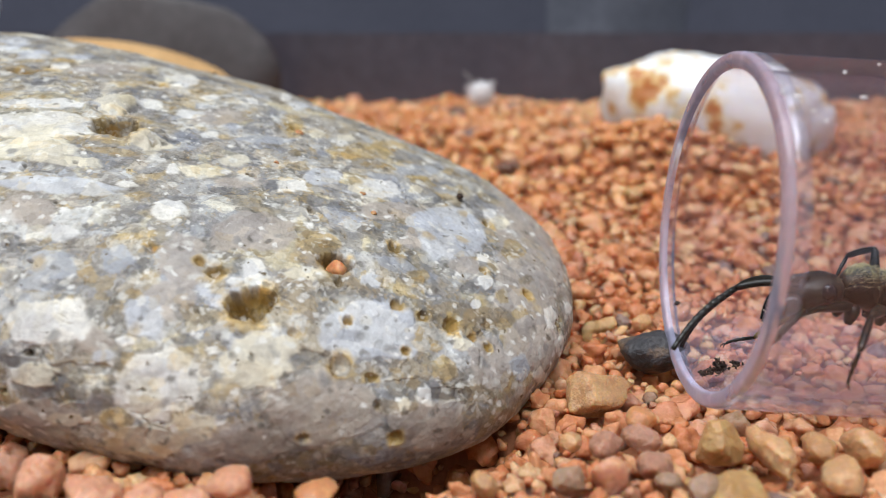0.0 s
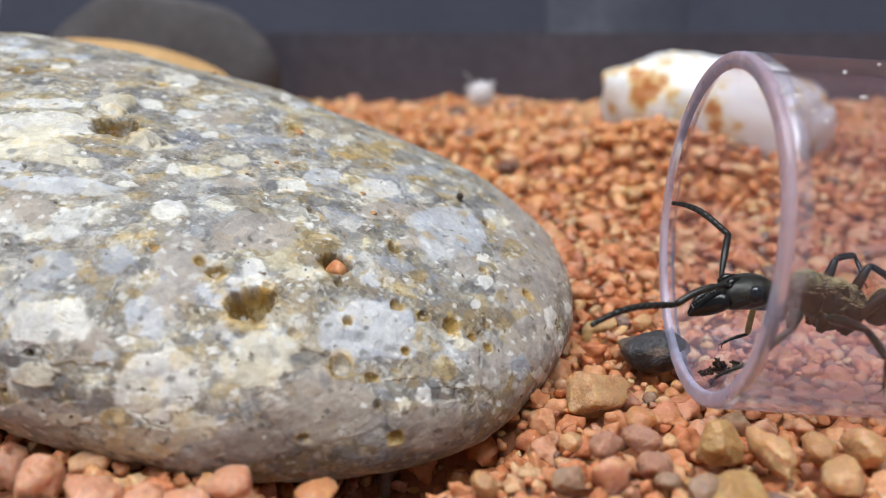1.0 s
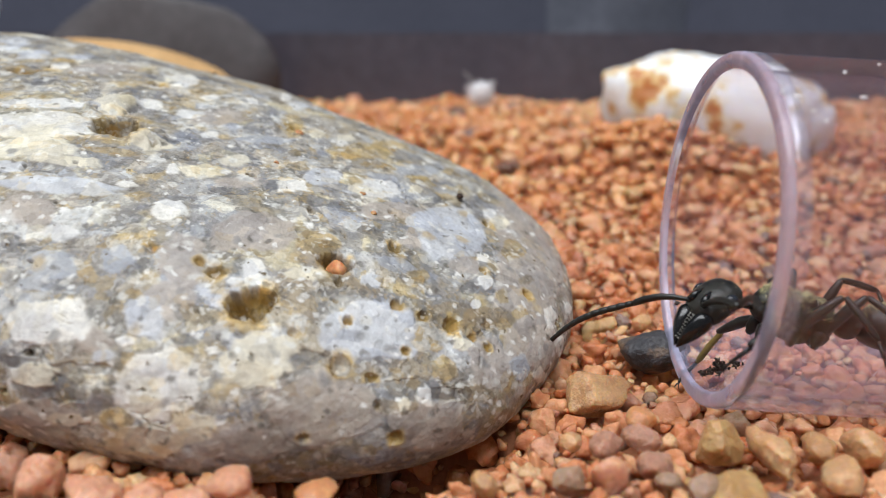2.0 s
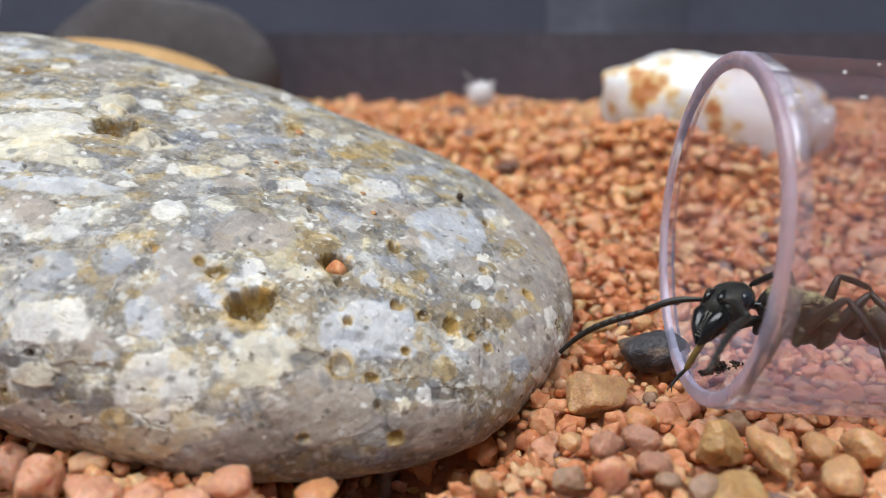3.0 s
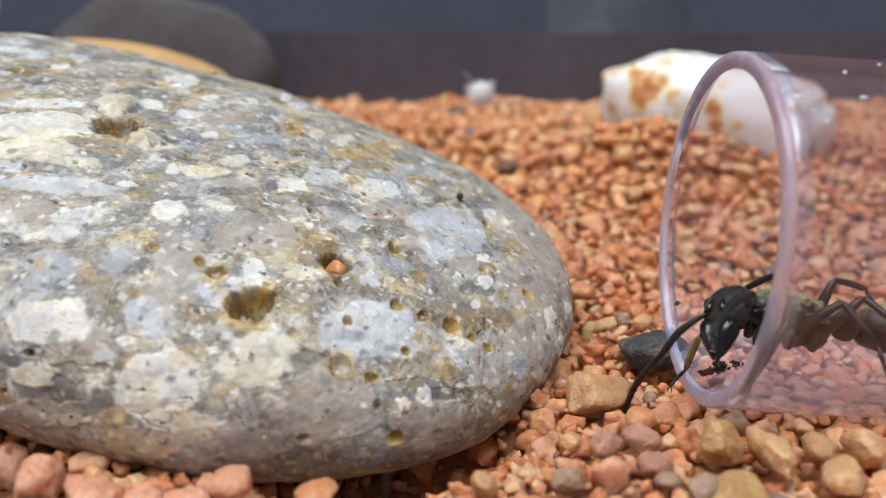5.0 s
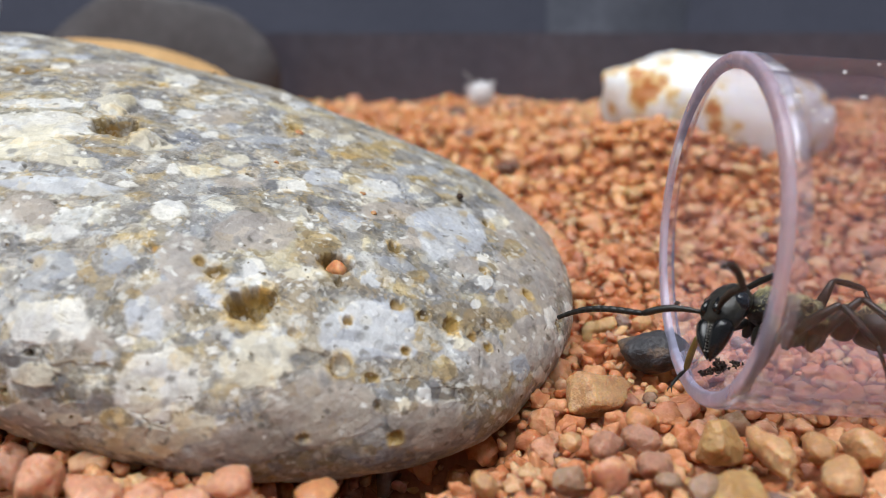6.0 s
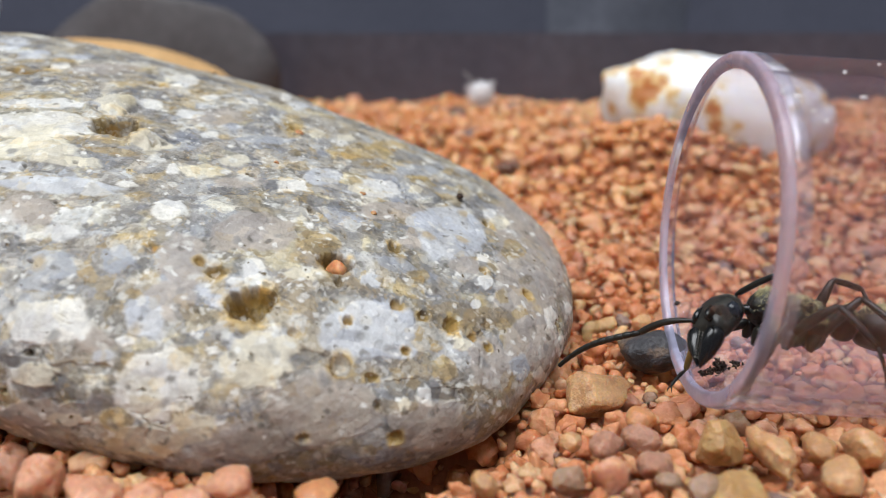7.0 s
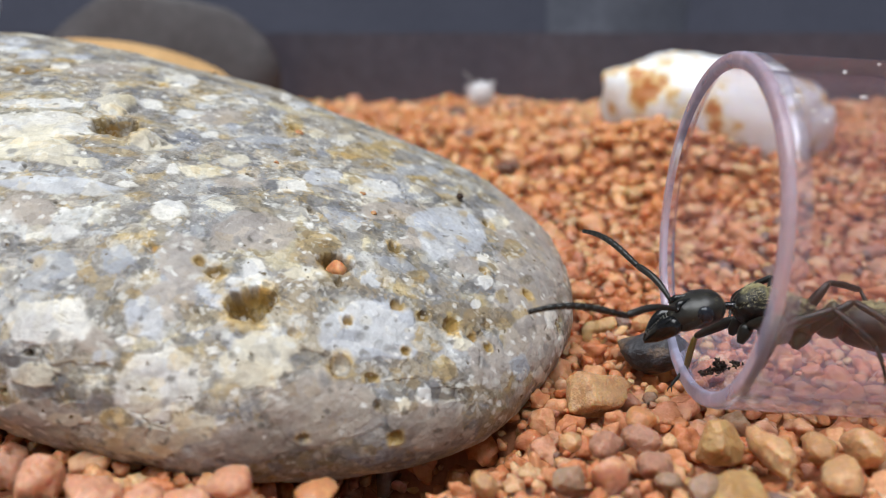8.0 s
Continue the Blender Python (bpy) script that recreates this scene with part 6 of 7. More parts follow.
    walk(p["near_fore_tarsus"], [
        (0, mm(3.175, 1.045, -2.429, -23.6, 60.4, -38.8)), (0.2, mm(2.86, 1.686, -2.406, -4, 47.6, -89.4)), (0.3, mm(2.834, 2.75, -2.043, -3.2, 43.8, -95.6)),
        (0.5, mm(2.239, 3.763, -1.573, -2, 37.6, -102.9)), (0.7, mm(2.353, 3.429, -0.889, -9.9, 44.5, -86.1)), (0.8, mm(2.373, 3.699, -0.763, -15.4, 48, -76.7)),
        (1, mm(1.948, 2.599, -2.542, -13.8, 35.1, -6.6)), (1.2, mm(2.148, 2.739, -2.537, -13.8, 35.5, -6.3)), (1.3, mm(2.262, 3.009, -2.381, -13.8, 36.1, -5.9)),
        (1.5, mm(1.992, 3.499, -1.705, -13.8, 37.2, -5.2)), (1.7, mm(1.564, 3.748, -0.454, -13.9, 45.1, 2)), (2.267, mm(1.128, 3.376, -1.082, -11, 53.3, -40.7)),
        (2.8, mm(0.691, 3.005, -1.709, -19.6, 60.2, -92.9)), (3, mm(0.695, 3.005, -1.711, -19.6, 60.3, -93)), (3.2, mm(0.699, 3.005, -1.712, -19.6, 60.3, -93.1)),
        (3.5, mm(0.639, 3, -1.66, -18.5, 60.4, -92.3)), (3.8, mm(0.577, 2.993, -1.61, -17.5, 60.5, -91.5)), (4, mm(0.539, 2.992, -1.596, -17.5, 60.5, -91.6)),
        (4.2, mm(0.5, 2.99, -1.581, -17.5, 60.5, -91.6)), (4.5, mm(0.441, 2.985, -1.56, -17.5, 60.6, -91.7)), (4.7, mm(0.401, 2.982, -1.546, -17.6, 60.6, -91.8)),
        (5.8, mm(0.299, 2.974, -1.516, -17.6, 60.9, -92.1)), (6, mm(0.303, 2.975, -1.517, -17.6, 60.9, -92.2)), (6.2, mm(0.307, 2.976, -1.517, -17.6, 61, -92.2)),
        (6.5, mm(0.314, 2.978, -1.519, -17.6, 61, -92.3)), (6.8, mm(0.32, 2.979, -1.52, -17.6, 61.1, -92.4)), (7, mm(0.324, 2.98, -1.521, -17.6, 61.1, -92.5)),
        (7.2, mm(0.253, 2.979, -1.514, -17.7, 61.2, -92.6)), (7.4, mm(0.049, 2.974, -1.522, -17.7, 61.3, -92.6)), (7.5, mm(-0.055, 2.971, -1.539, -17.8, 61.4, -92.5)),
        (7.6, mm(-0.163, 2.963, -1.558, -17.9, 61.4, -92.5)), (7.8, mm(-0.242, 2.958, -1.579, -18, 61.5, -92.5)), (8, mm(-0.323, 2.95, -1.601, -18.2, 61.7, -92.5)),
    ])
    walk(p["far_fore_femur"], [
        (0, mm(-0.5, -0.45, -0.72, 7.7, 33.6, -42.1)), (0.2, mm(-0.5, -0.45, -0.72, 10.1, 28.7, -25)), (0.3, mm(-0.5, -0.45, -0.72, 9.8, 29.7, -23.9)),
        (0.5, mm(-0.5, -0.45, -0.72, 7.3, 32.1, -36.1)), (0.7, mm(-0.5, -0.45, -0.72, 9.9, 26.3, -16.8)), (0.8, mm(-0.5, -0.45, -0.72, 7.4, 29.9, -29)),
        (1, mm(-0.5, -0.45, -0.72, -4.7, 24.2, -78.9)), (1.2, mm(-0.5, -0.45, -0.72, -4.5, 24.3, -78)), (1.3, mm(-0.5, -0.45, -0.72, -4.7, 23.6, -79)),
        (1.5, mm(-0.5, -0.45, -0.72, 1.4, 43.7, -53.2)), (1.7, mm(-0.5, -0.45, -0.72, -4.7, 40.4, -77)), (2.8, mm(-0.5, -0.45, -0.72, 10.4, 29.2, -11.2)),
        (3.2, mm(-0.5, -0.45, -0.72, 10.3, 29.1, -11.3)), (3.5, mm(-0.5, -0.45, -0.72, 10.4, 28.4, -11.3)), (3.8, mm(-0.5, -0.45, -0.72, 10.5, 27.7, -11.4)),
        (4, mm(-0.5, -0.45, -0.72, 10.5, 27.6, -11.4)), (5.8, mm(-0.5, -0.45, -0.72, 10.5, 27.5, -11.4)), (6, mm(-0.5, -0.45, -0.72, 10.5, 27.4, -11.4)),
        (6.2, mm(-0.5, -0.45, -0.72, 10.5, 27.4, -11.5)), (6.5, mm(-0.5, -0.45, -0.72, 10.5, 27.3, -11.5)), (6.8, mm(-0.5, -0.45, -0.72, 10.4, 27.2, -11.5)),
        (7.2, mm(-0.5, -0.45, -0.72, 10.5, 27.5, -11.4)), (7.4, mm(-0.5, -0.45, -0.72, 7.2, 34.2, -30.9)), (7.5, mm(-0.5, -0.45, -0.72, 5.9, 36.1, -37.2)),
        (7.6, mm(-0.5, -0.45, -0.72, 4.8, 37.7, -42.5)), (7.8, mm(-0.5, -0.45, -0.72, 4, 38.9, -45.9)), (8, mm(-0.5, -0.45, -0.72, 3.3, 39.9, -49)),
    ])
    walk(p["far_fore_tibia"], [
        (0, mm(1.014, -1.819, -2.075, 8.7, 45.1, -42.1)), (0.2, mm(1.447, -1.358, -1.897, 4.7, 49.6, -61.5)), (0.3, mm(1.445, -1.312, -1.934, 1.2, 51.5, -70.6)),
        (0.5, mm(1.177, -1.673, -2.021, -4.4, 54, -86.6)), (0.7, mm(1.602, -1.086, -1.805, -9.7, 54.7, -101.1)), (0.8, mm(1.359, -1.479, -1.94, -13.7, 54, -112)),
        (1, mm(-0.072, -2.643, -1.725, -15.9, 54.7, -114.5)), (1.2, mm(-0.036, -2.635, -1.727, -16.1, 54.4, -115.8)), (1.3, mm(-0.072, -2.653, -1.702, -16.3, 54.3, -116.5)),
        (1.5, mm(0.56, -1.87, -2.412, 3.7, 60.8, -47.7)), (1.7, mm(-0.08, -2.267, -2.31, 1.8, 62.9, -53.5)), (2.8, mm(1.597, -0.866, -1.916, 9.7, 71.6, -36.3)),
        (3, mm(1.598, -0.867, -1.915, 9.9, 71.7, -36.1)), (3.2, mm(1.599, -0.868, -1.913, 10, 71.7, -35.8)), (3.5, mm(1.613, -0.873, -1.885, 5.4, 71.9, -48.1)),
        (3.8, mm(1.628, -0.878, -1.857, 1.6, 71.6, -58.7)), (4, mm(1.628, -0.878, -1.856, -0.8, 71.5, -64.2)), (4.2, mm(1.628, -0.878, -1.855, -3, 71.3, -69.5)),
        (4.5, mm(1.629, -0.879, -1.854, -6, 70.8, -76.8)), (4.7, mm(1.629, -0.879, -1.853, -7.8, 70.4, -81.3)), (5.8, mm(1.631, -0.88, -1.85, -11.9, 69.2, -92.3)),
        (6, mm(1.632, -0.881, -1.848, -11.9, 69.3, -92.4)), (6.2, mm(1.632, -0.882, -1.846, -11.9, 69.4, -92.4)), (6.5, mm(1.634, -0.884, -1.843, -12, 69.5, -92.4)),
        (6.8, mm(1.635, -0.885, -1.841, -12, 69.6, -92.4)), (7, mm(1.636, -0.886, -1.839, -12.1, 69.7, -92.4)), (7.2, mm(1.63, -0.879, -1.852, -13.8, 68.7, -98)),
        (7.4, mm(1.239, -1.492, -2.095, -15.2, 69, -101.3)), (7.5, mm(1.076, -1.646, -2.165, -15.3, 69.4, -101.2)), (7.6, mm(0.929, -1.758, -2.22, -15.4, 69.6, -101.1)),
        (7.8, mm(0.828, -1.819, -2.258, -15.5, 69.8, -101.2)), (8, mm(0.732, -1.869, -2.292, -15.6, 70, -101.2)),
    ])
    walk(p["far_fore_tarsus"], [
        (0, mm(2.139, -2.835, -3.6, 11.5, 4, 15.5)), (0.2, mm(2.112, -2.583, -3.535, 11.4, 4.5, 18.1)), (0.3, mm(1.89, -2.574, -3.617, 11.7, 5.8, 19.1)),
        (0.5, mm(1.252, -2.934, -3.761, 12.1, 7.9, 20.3)), (0.7, mm(1.363, -2.306, -3.559, 12.5, 9, 23.4)), (0.8, mm(0.886, -2.651, -3.679, 12.9, 10.7, 23.7)),
        (1, mm(-0.586, -3.773, -3.48, 13.4, 11, 26.3)), (1.2, mm(-0.58, -3.76, -3.476, 13.4, 9.4, 30.2)), (1.3, mm(-0.631, -3.775, -3.449, 13.4, 8.6, 32)),
        (1.5, mm(1.268, -2.647, -4.288, 16.9, 39.3, 30.2)), (1.7, mm(0.502, -3.054, -4.224, 16.1, 34.5, 34.8)), (2.8, mm(2.143, -1.267, -3.957, 12.9, 10.9, 51.5)),
        (3, mm(2.144, -1.265, -3.956, 12.9, 10.9, 51.5)), (3.2, mm(2.145, -1.262, -3.955, 12.9, 10.9, 51.5)), (3.5, mm(2.058, -1.369, -3.929, 12.5, 10.7, 51.3)),
        (3.8, mm(1.98, -1.456, -3.898, 12.1, 10.5, 51.2)), (4, mm(1.924, -1.492, -3.895, 12.1, 10.5, 51.2)), (4.2, mm(1.87, -1.524, -3.892, 12.1, 10.5, 51.2)),
        (4.5, mm(1.79, -1.567, -3.885, 12.1, 10.6, 51.2)), (4.7, mm(1.738, -1.592, -3.879, 12.2, 10.6, 51.1)), (5.8, mm(1.6, -1.644, -3.86, 12.2, 10.7, 51.1)),
        (6, mm(1.6, -1.642, -3.859, 12.2, 10.7, 51.1)), (6.2, mm(1.601, -1.64, -3.858, 12.2, 10.7, 51.1)), (6.5, mm(1.602, -1.637, -3.857, 12.2, 10.7, 51.1)),
        (6.8, mm(1.603, -1.634, -3.856, 12.2, 10.7, 51.1)), (7, mm(1.604, -1.631, -3.855, 12.2, 10.7, 51.1)), (7.2, mm(1.522, -1.652, -3.856, 12.2, 10.7, 51.1)),
        (7.4, mm(1.088, -2.247, -4.103, 12.2, 11.4, 50.7)), (7.5, mm(0.929, -2.39, -4.177, 12.2, 11.5, 50.6)), (7.6, mm(0.785, -2.493, -4.235, 12.3, 11.7, 50.5)),
        (7.8, mm(0.685, -2.546, -4.276, 12.3, 11.7, 50.5)), (8, mm(0.588, -2.591, -4.312, 12.3, 11.8, 50.5)),
    ])
    walk(p["far_mid_femur"], [
        (0, mm(-1.9, -0.45, -0.85, -36.5, -76.1, -89.7)), (0.2, mm(-1.9, -0.45, -0.85, -16.7, -62, -107.4)), (0.3, mm(-1.9, -0.45, -0.85, -18.4, -58.9, -112.4)),
        (0.5, mm(-1.9, -0.45, -0.85, -23.1, -59.4, -124.1)), (0.7, mm(-1.9, -0.45, -0.85, -17.8, -51.8, -113.9)), (0.8, mm(-1.9, -0.45, -0.85, -19.3, -51.3, -115.4)),
        (1, mm(-1.9, -0.45, -0.85, -52.7, -78.7, -144.4)), (1.2, mm(-1.9, -0.45, -0.85, -55.2, -78.8, -140.9)), (1.3, mm(-1.9, -0.45, -0.85, -53.4, -78.6, -142.8)),
        (1.4, mm(-1.9, -0.45, -0.85, -37.2, -65.9, -110.5)), (1.5, mm(-1.9, -0.45, -0.85, -14.9, -57.3, -82.5)), (1.6, mm(-1.9, -0.45, -0.85, -40.9, -66.5, -96.3)),
        (1.7, mm(-1.9, -0.45, -0.85, -76.3, -77.7, -99.2)), (2.267, mm(-1.9, -0.45, -0.85, -39.8, -72.1, -82.7)), (2.8, mm(-1.9, -0.45, -0.85, -6.8, -70, -62.1)),
        (3, mm(-1.9, -0.45, -0.85, -4.4, -69.5, -61.1)), (3.2, mm(-1.9, -0.45, -0.85, -2.4, -69, -60.1)), (3.5, mm(-1.9, -0.45, -0.85, -3.4, -69.8, -62.4)),
        (3.8, mm(-1.9, -0.45, -0.85, -4.8, -70.5, -65)), (4, mm(-1.9, -0.45, -0.85, -6.2, -70.7, -65.6)), (4.2, mm(-1.9, -0.45, -0.85, -7.7, -70.9, -66.3)),
        (4.5, mm(-1.9, -0.45, -0.85, -10.2, -71.2, -67.3)), (4.7, mm(-1.9, -0.45, -0.85, -12, -71.5, -68)), (5.8, mm(-1.9, -0.45, -0.85, -16.8, -64.8, -80.4)),
        (6, mm(-1.9, -0.45, -0.85, -15.7, -62.7, -81.8)), (6.2, mm(-1.9, -0.45, -0.85, -14.6, -60.9, -82.6)), (6.5, mm(-1.9, -0.45, -0.85, -13.3, -58.6, -83.2)),
        (6.8, mm(-1.9, -0.45, -0.85, -12.2, -56.6, -83.4)), (7, mm(-1.9, -0.45, -0.85, -11.6, -55.3, -83.4)), (7.2, mm(-1.9, -0.45, -0.85, -12.5, -54.5, -86.1)),
        (7.4, mm(-1.9, -0.45, -0.85, -15, -53.1, -94.1)), (7.5, mm(-1.9, -0.45, -0.85, -15.6, -51.9, -98)), (7.6, mm(-1.9, -0.45, -0.85, -16.1, -50.8, -101.6)),
        (7.8, mm(-1.9, -0.45, -0.85, -15.9, -49.1, -103.9)), (8, mm(-1.9, -0.45, -0.85, -15.7, -47.5, -105.9)),
    ])
    walk(p["far_mid_tibia"], [
        (0, mm(-1.897, -1.038, 1.528, -1.4, 23.2, -87.2)), (0.2, mm(-2.244, -1.548, 1.313, -2.5, 22.3, -92.4)), (0.3, mm(-2.383, -1.621, 1.247, -4.1, 21.3, -95.5)),
        (0.5, mm(-2.6, -1.483, 1.258, -6.1, 19.3, -101.1)), (0.7, mm(-2.514, -1.836, 1.075, -9.6, 15.3, -116.8)), (0.8, mm(-2.558, -1.834, 1.062, -11.3, 12.5, -124.3)),
        (1, mm(-2.291, -0.73, 1.552, -13.1, 0.7, -138.7)), (1.2, mm(-2.269, -0.75, 1.553, -10.7, 27.1, -108.7)), (1.3, mm(-2.286, -0.743, 1.552, -7.1, 38.7, -87.4)),
        (1.5, mm(-1.727, -1.761, 1.213, -10.5, 35.7, -104.2)), (1.7, mm(-1.983, -0.964, 1.544, -9.3, 32.4, -99.4)), (2.8, mm(-1.509, -1.189, 1.453, -0.4, 35.9, -60.2)),
        (3, mm(-1.485, -1.2, 1.445, -0.2, 36.5, -59.6)), (3.2, mm(-1.462, -1.211, 1.437, -0.1, 37.1, -59)), (3.5, mm(-1.507, -1.201, 1.449, 0.6, 37.2, -58.2)),
        (3.8, mm(-1.554, -1.192, 1.459, 1.2, 37.2, -57.4)), (4, mm(-1.566, -1.187, 1.462, 1.3, 37.5, -56.9)), (4.2, mm(-1.578, -1.183, 1.465, 1.4, 37.8, -56.5)),
        (4.5, mm(-1.596, -1.177, 1.47, 1.6, 38.3, -55.8)), (4.7, mm(-1.608, -1.173, 1.473, 1.7, 38.6, -55.3)), (5.8, mm(-1.726, -1.48, 1.366, 2.8, 40.6, -51)),
        (6, mm(-1.74, -1.563, 1.327, 3.1, 40.8, -50.1)), (6.2, mm(-1.746, -1.631, 1.291, 3.3, 41, -49.3)), (6.5, mm(-1.748, -1.717, 1.241, 3.6, 41.3, -48.2)),
        (6.8, mm(-1.744, -1.79, 1.195, 3.9, 41.6, -47)), (7, mm(-1.739, -1.834, 1.165, 4.1, 41.7, -46.2)), (7.2, mm(-1.803, -1.868, 1.146, 4.3, 41.9, -45.5)),
        (7.4, mm(-2.004, -1.916, 1.11, 4.5, 42.1, -44.6)), (7.5, mm(-2.111, -1.948, 1.077, 4.6, 42.2, -44.1)), (7.6, mm(-2.212, -1.968, 1.048, 4.7, 42.3, -43.6)),
        (7.8, mm(-2.285, -2.009, 1.001, 4.9, 42.4, -42.8)), (8, mm(-2.355, -2.043, 0.955, 5.2, 42.6, -41.9)),
    ])
    walk(p["far_mid_tarsus"], [
        (0, mm(-1.802, -3.012, 0.681, 14.8, 43.5, 42.3)), (0.2, mm(-2.327, -3.536, 0.499, 15.2, 45.6, 43.9)), (0.3, mm(-2.574, -3.614, 0.465, 16.3, 46.9, 45.7)),
        (0.5, mm(-2.991, -3.475, 0.549, 17.2, 47.8, 49.2)), (0.7, mm(-3.449, -3.687, 0.508, 13.9, 42.2, 67.5)), (0.8, mm(-3.743, -3.567, 0.596, 12.9, 39.7, 75.9)),
        (1, mm(-3.907, -2.148, 1.525, 9.8, 32.9, 88.9)), (1.2, mm(-2.882, -2.563, 0.575, 12.1, 22.1, 68.6)), (1.3, mm(-2.209, -2.419, 0.207, 12.6, 17.2, 60.1)),
        (1.5, mm(-2.157, -3.454, -0.041, 54.4, 74.7, 63.2)), (1.7, mm(-2.28, -2.756, 0.393, 47.5, 72.3, 64.2)), (2.8, mm(-0.644, -2.7, 0.191, 23, 55.7, 67.7)),
        (3, mm(-0.611, -2.69, 0.166, 22, 54.3, 67.8)), (3.2, mm(-0.579, -2.681, 0.141, 21.1, 52.9, 67.8)), (3.5, mm(-0.604, -2.657, 0.15, 19.3, 50.8, 67.4)),
        (3.8, mm(-0.63, -2.633, 0.158, 17.7, 48.8, 67)), (4, mm(-0.635, -2.616, 0.152, 17.2, 47.6, 67.1)), (4.2, mm(-0.64, -2.599, 0.146, 16.7, 46.5, 67.2)),
        (4.5, mm(-0.648, -2.572, 0.137, 16.1, 45, 67.4)), (4.7, mm(-0.653, -2.554, 0.131, 15.7, 44, 67.5)), (5.8, mm(-0.698, -2.749, -0.033, 14.3, 39.6, 68.1)),
        (6, mm(-0.697, -2.812, -0.078, 14.1, 38.9, 68.2)), (6.2, mm(-0.689, -2.862, -0.12, 13.9, 38.2, 68.3)), (6.5, mm(-0.671, -2.921, -0.177, 13.6, 37.2, 68.5)),
        (6.8, mm(-0.647, -2.967, -0.232, 13.4, 36.1, 68.6)), (7, mm(-0.629, -2.992, -0.266, 13.2, 35.4, 68.8)), (7.2, mm(-0.681, -3.008, -0.291, 13, 34.7, 68.9)),
        (7.4, mm(-0.868, -3.037, -0.331, 12.9, 34, 69)), (7.5, mm(-0.966, -3.057, -0.366, 12.8, 33.7, 69)), (7.6, mm(-1.06, -3.066, -0.398, 12.7, 33.3, 69.1)),
        (7.8, mm(-1.119, -3.086, -0.449, 12.6, 32.6, 69.2)), (8, mm(-1.175, -3.1, -0.499, 12.4, 32, 69.3)),
    ])
    walk(p["near_mid_femur"], [
        (0, mm(-1.9, 0.45, -0.85, -6.2, -7.3, 48.7)), (0.2, mm(-1.9, 0.45, -0.85, -6.1, -7.2, 49.5)), (0.3, mm(-1.9, 0.45, -0.85, -4.8, -6.9, 52)),
        (0.5, mm(-1.9, 0.45, -0.85, -0.8, 0.5, 67.1)), (0.7, mm(-1.9, 0.45, -0.85, 2.2, 10, 76.9)), (0.8, mm(-1.9, 0.45, -0.85, 5.4, 14.1, 87.3)),
        (1, mm(-1.9, 0.45, -0.85, 9.2, -9, 99.8)), (1.2, mm(-1.9, 0.45, -0.85, 8.2, -17.1, 92)), (1.3, mm(-1.9, 0.45, -0.85, 8.1, -21.8, 89.6)),
        (1.5, mm(-1.9, 0.45, -0.85, 14.2, -39.9, 103.8)), (1.7, mm(-1.9, 0.45, -0.85, 17.6, -48.1, 164.5)), (2.8, mm(-1.9, 0.45, -0.85, 23.4, -55, 136.7)),
        (3, mm(-1.9, 0.45, -0.85, 23.4, -54.9, 134)), (3.2, mm(-1.9, 0.45, -0.85, 23.4, -54.6, 131.5)), (3.5, mm(-1.9, 0.45, -0.85, 22.4, -53.8, 136.3)),
        (3.8, mm(-1.9, 0.45, -0.85, 21.3, -52.8, 141.5)), (4, mm(-1.9, 0.45, -0.85, 21, -52.3, 143.9)), (4.2, mm(-1.9, 0.45, -0.85, 20.6, -51.7, 146.7)),
        (4.5, mm(-1.9, 0.45, -0.85, 19.8, -50.6, 151.5)), (4.7, mm(-1.9, 0.45, -0.85, 19, -49.6, 155.8)), (5.8, mm(-1.9, 0.45, -0.85, 18.9, -48.6, 152.2)),
        (6, mm(-1.9, 0.45, -0.85, 19.4, -48.9, 148)), (6.2, mm(-1.9, 0.45, -0.85, 19.6, -49.1, 144.6)), (6.5, mm(-1.9, 0.45, -0.85, 19.7, -49.1, 140.3)),
        (6.8, mm(-1.9, 0.45, -0.85, 19.7, -49, 136.6)), (7, mm(-1.9, 0.45, -0.85, 19.6, -48.8, 134.4)), (7.2, mm(-1.9, 0.45, -0.85, 19.3, -47.9, 138.2)),
        (7.4, mm(-1.9, 0.45, -0.85, 16.8, -42.9, 158.3)), (7.5, mm(-1.9, 0.45, -0.85, 15.8, -40.4, 162.4)), (7.6, mm(-1.9, 0.45, -0.85, 15.6, -39, 161.8)),
        (7.8, mm(-1.9, 0.45, -0.85, 15.4, -37.7, 161.3)), (8, mm(-1.9, 0.45, -0.85, 15.2, -36.5, 160.8)),
    ])
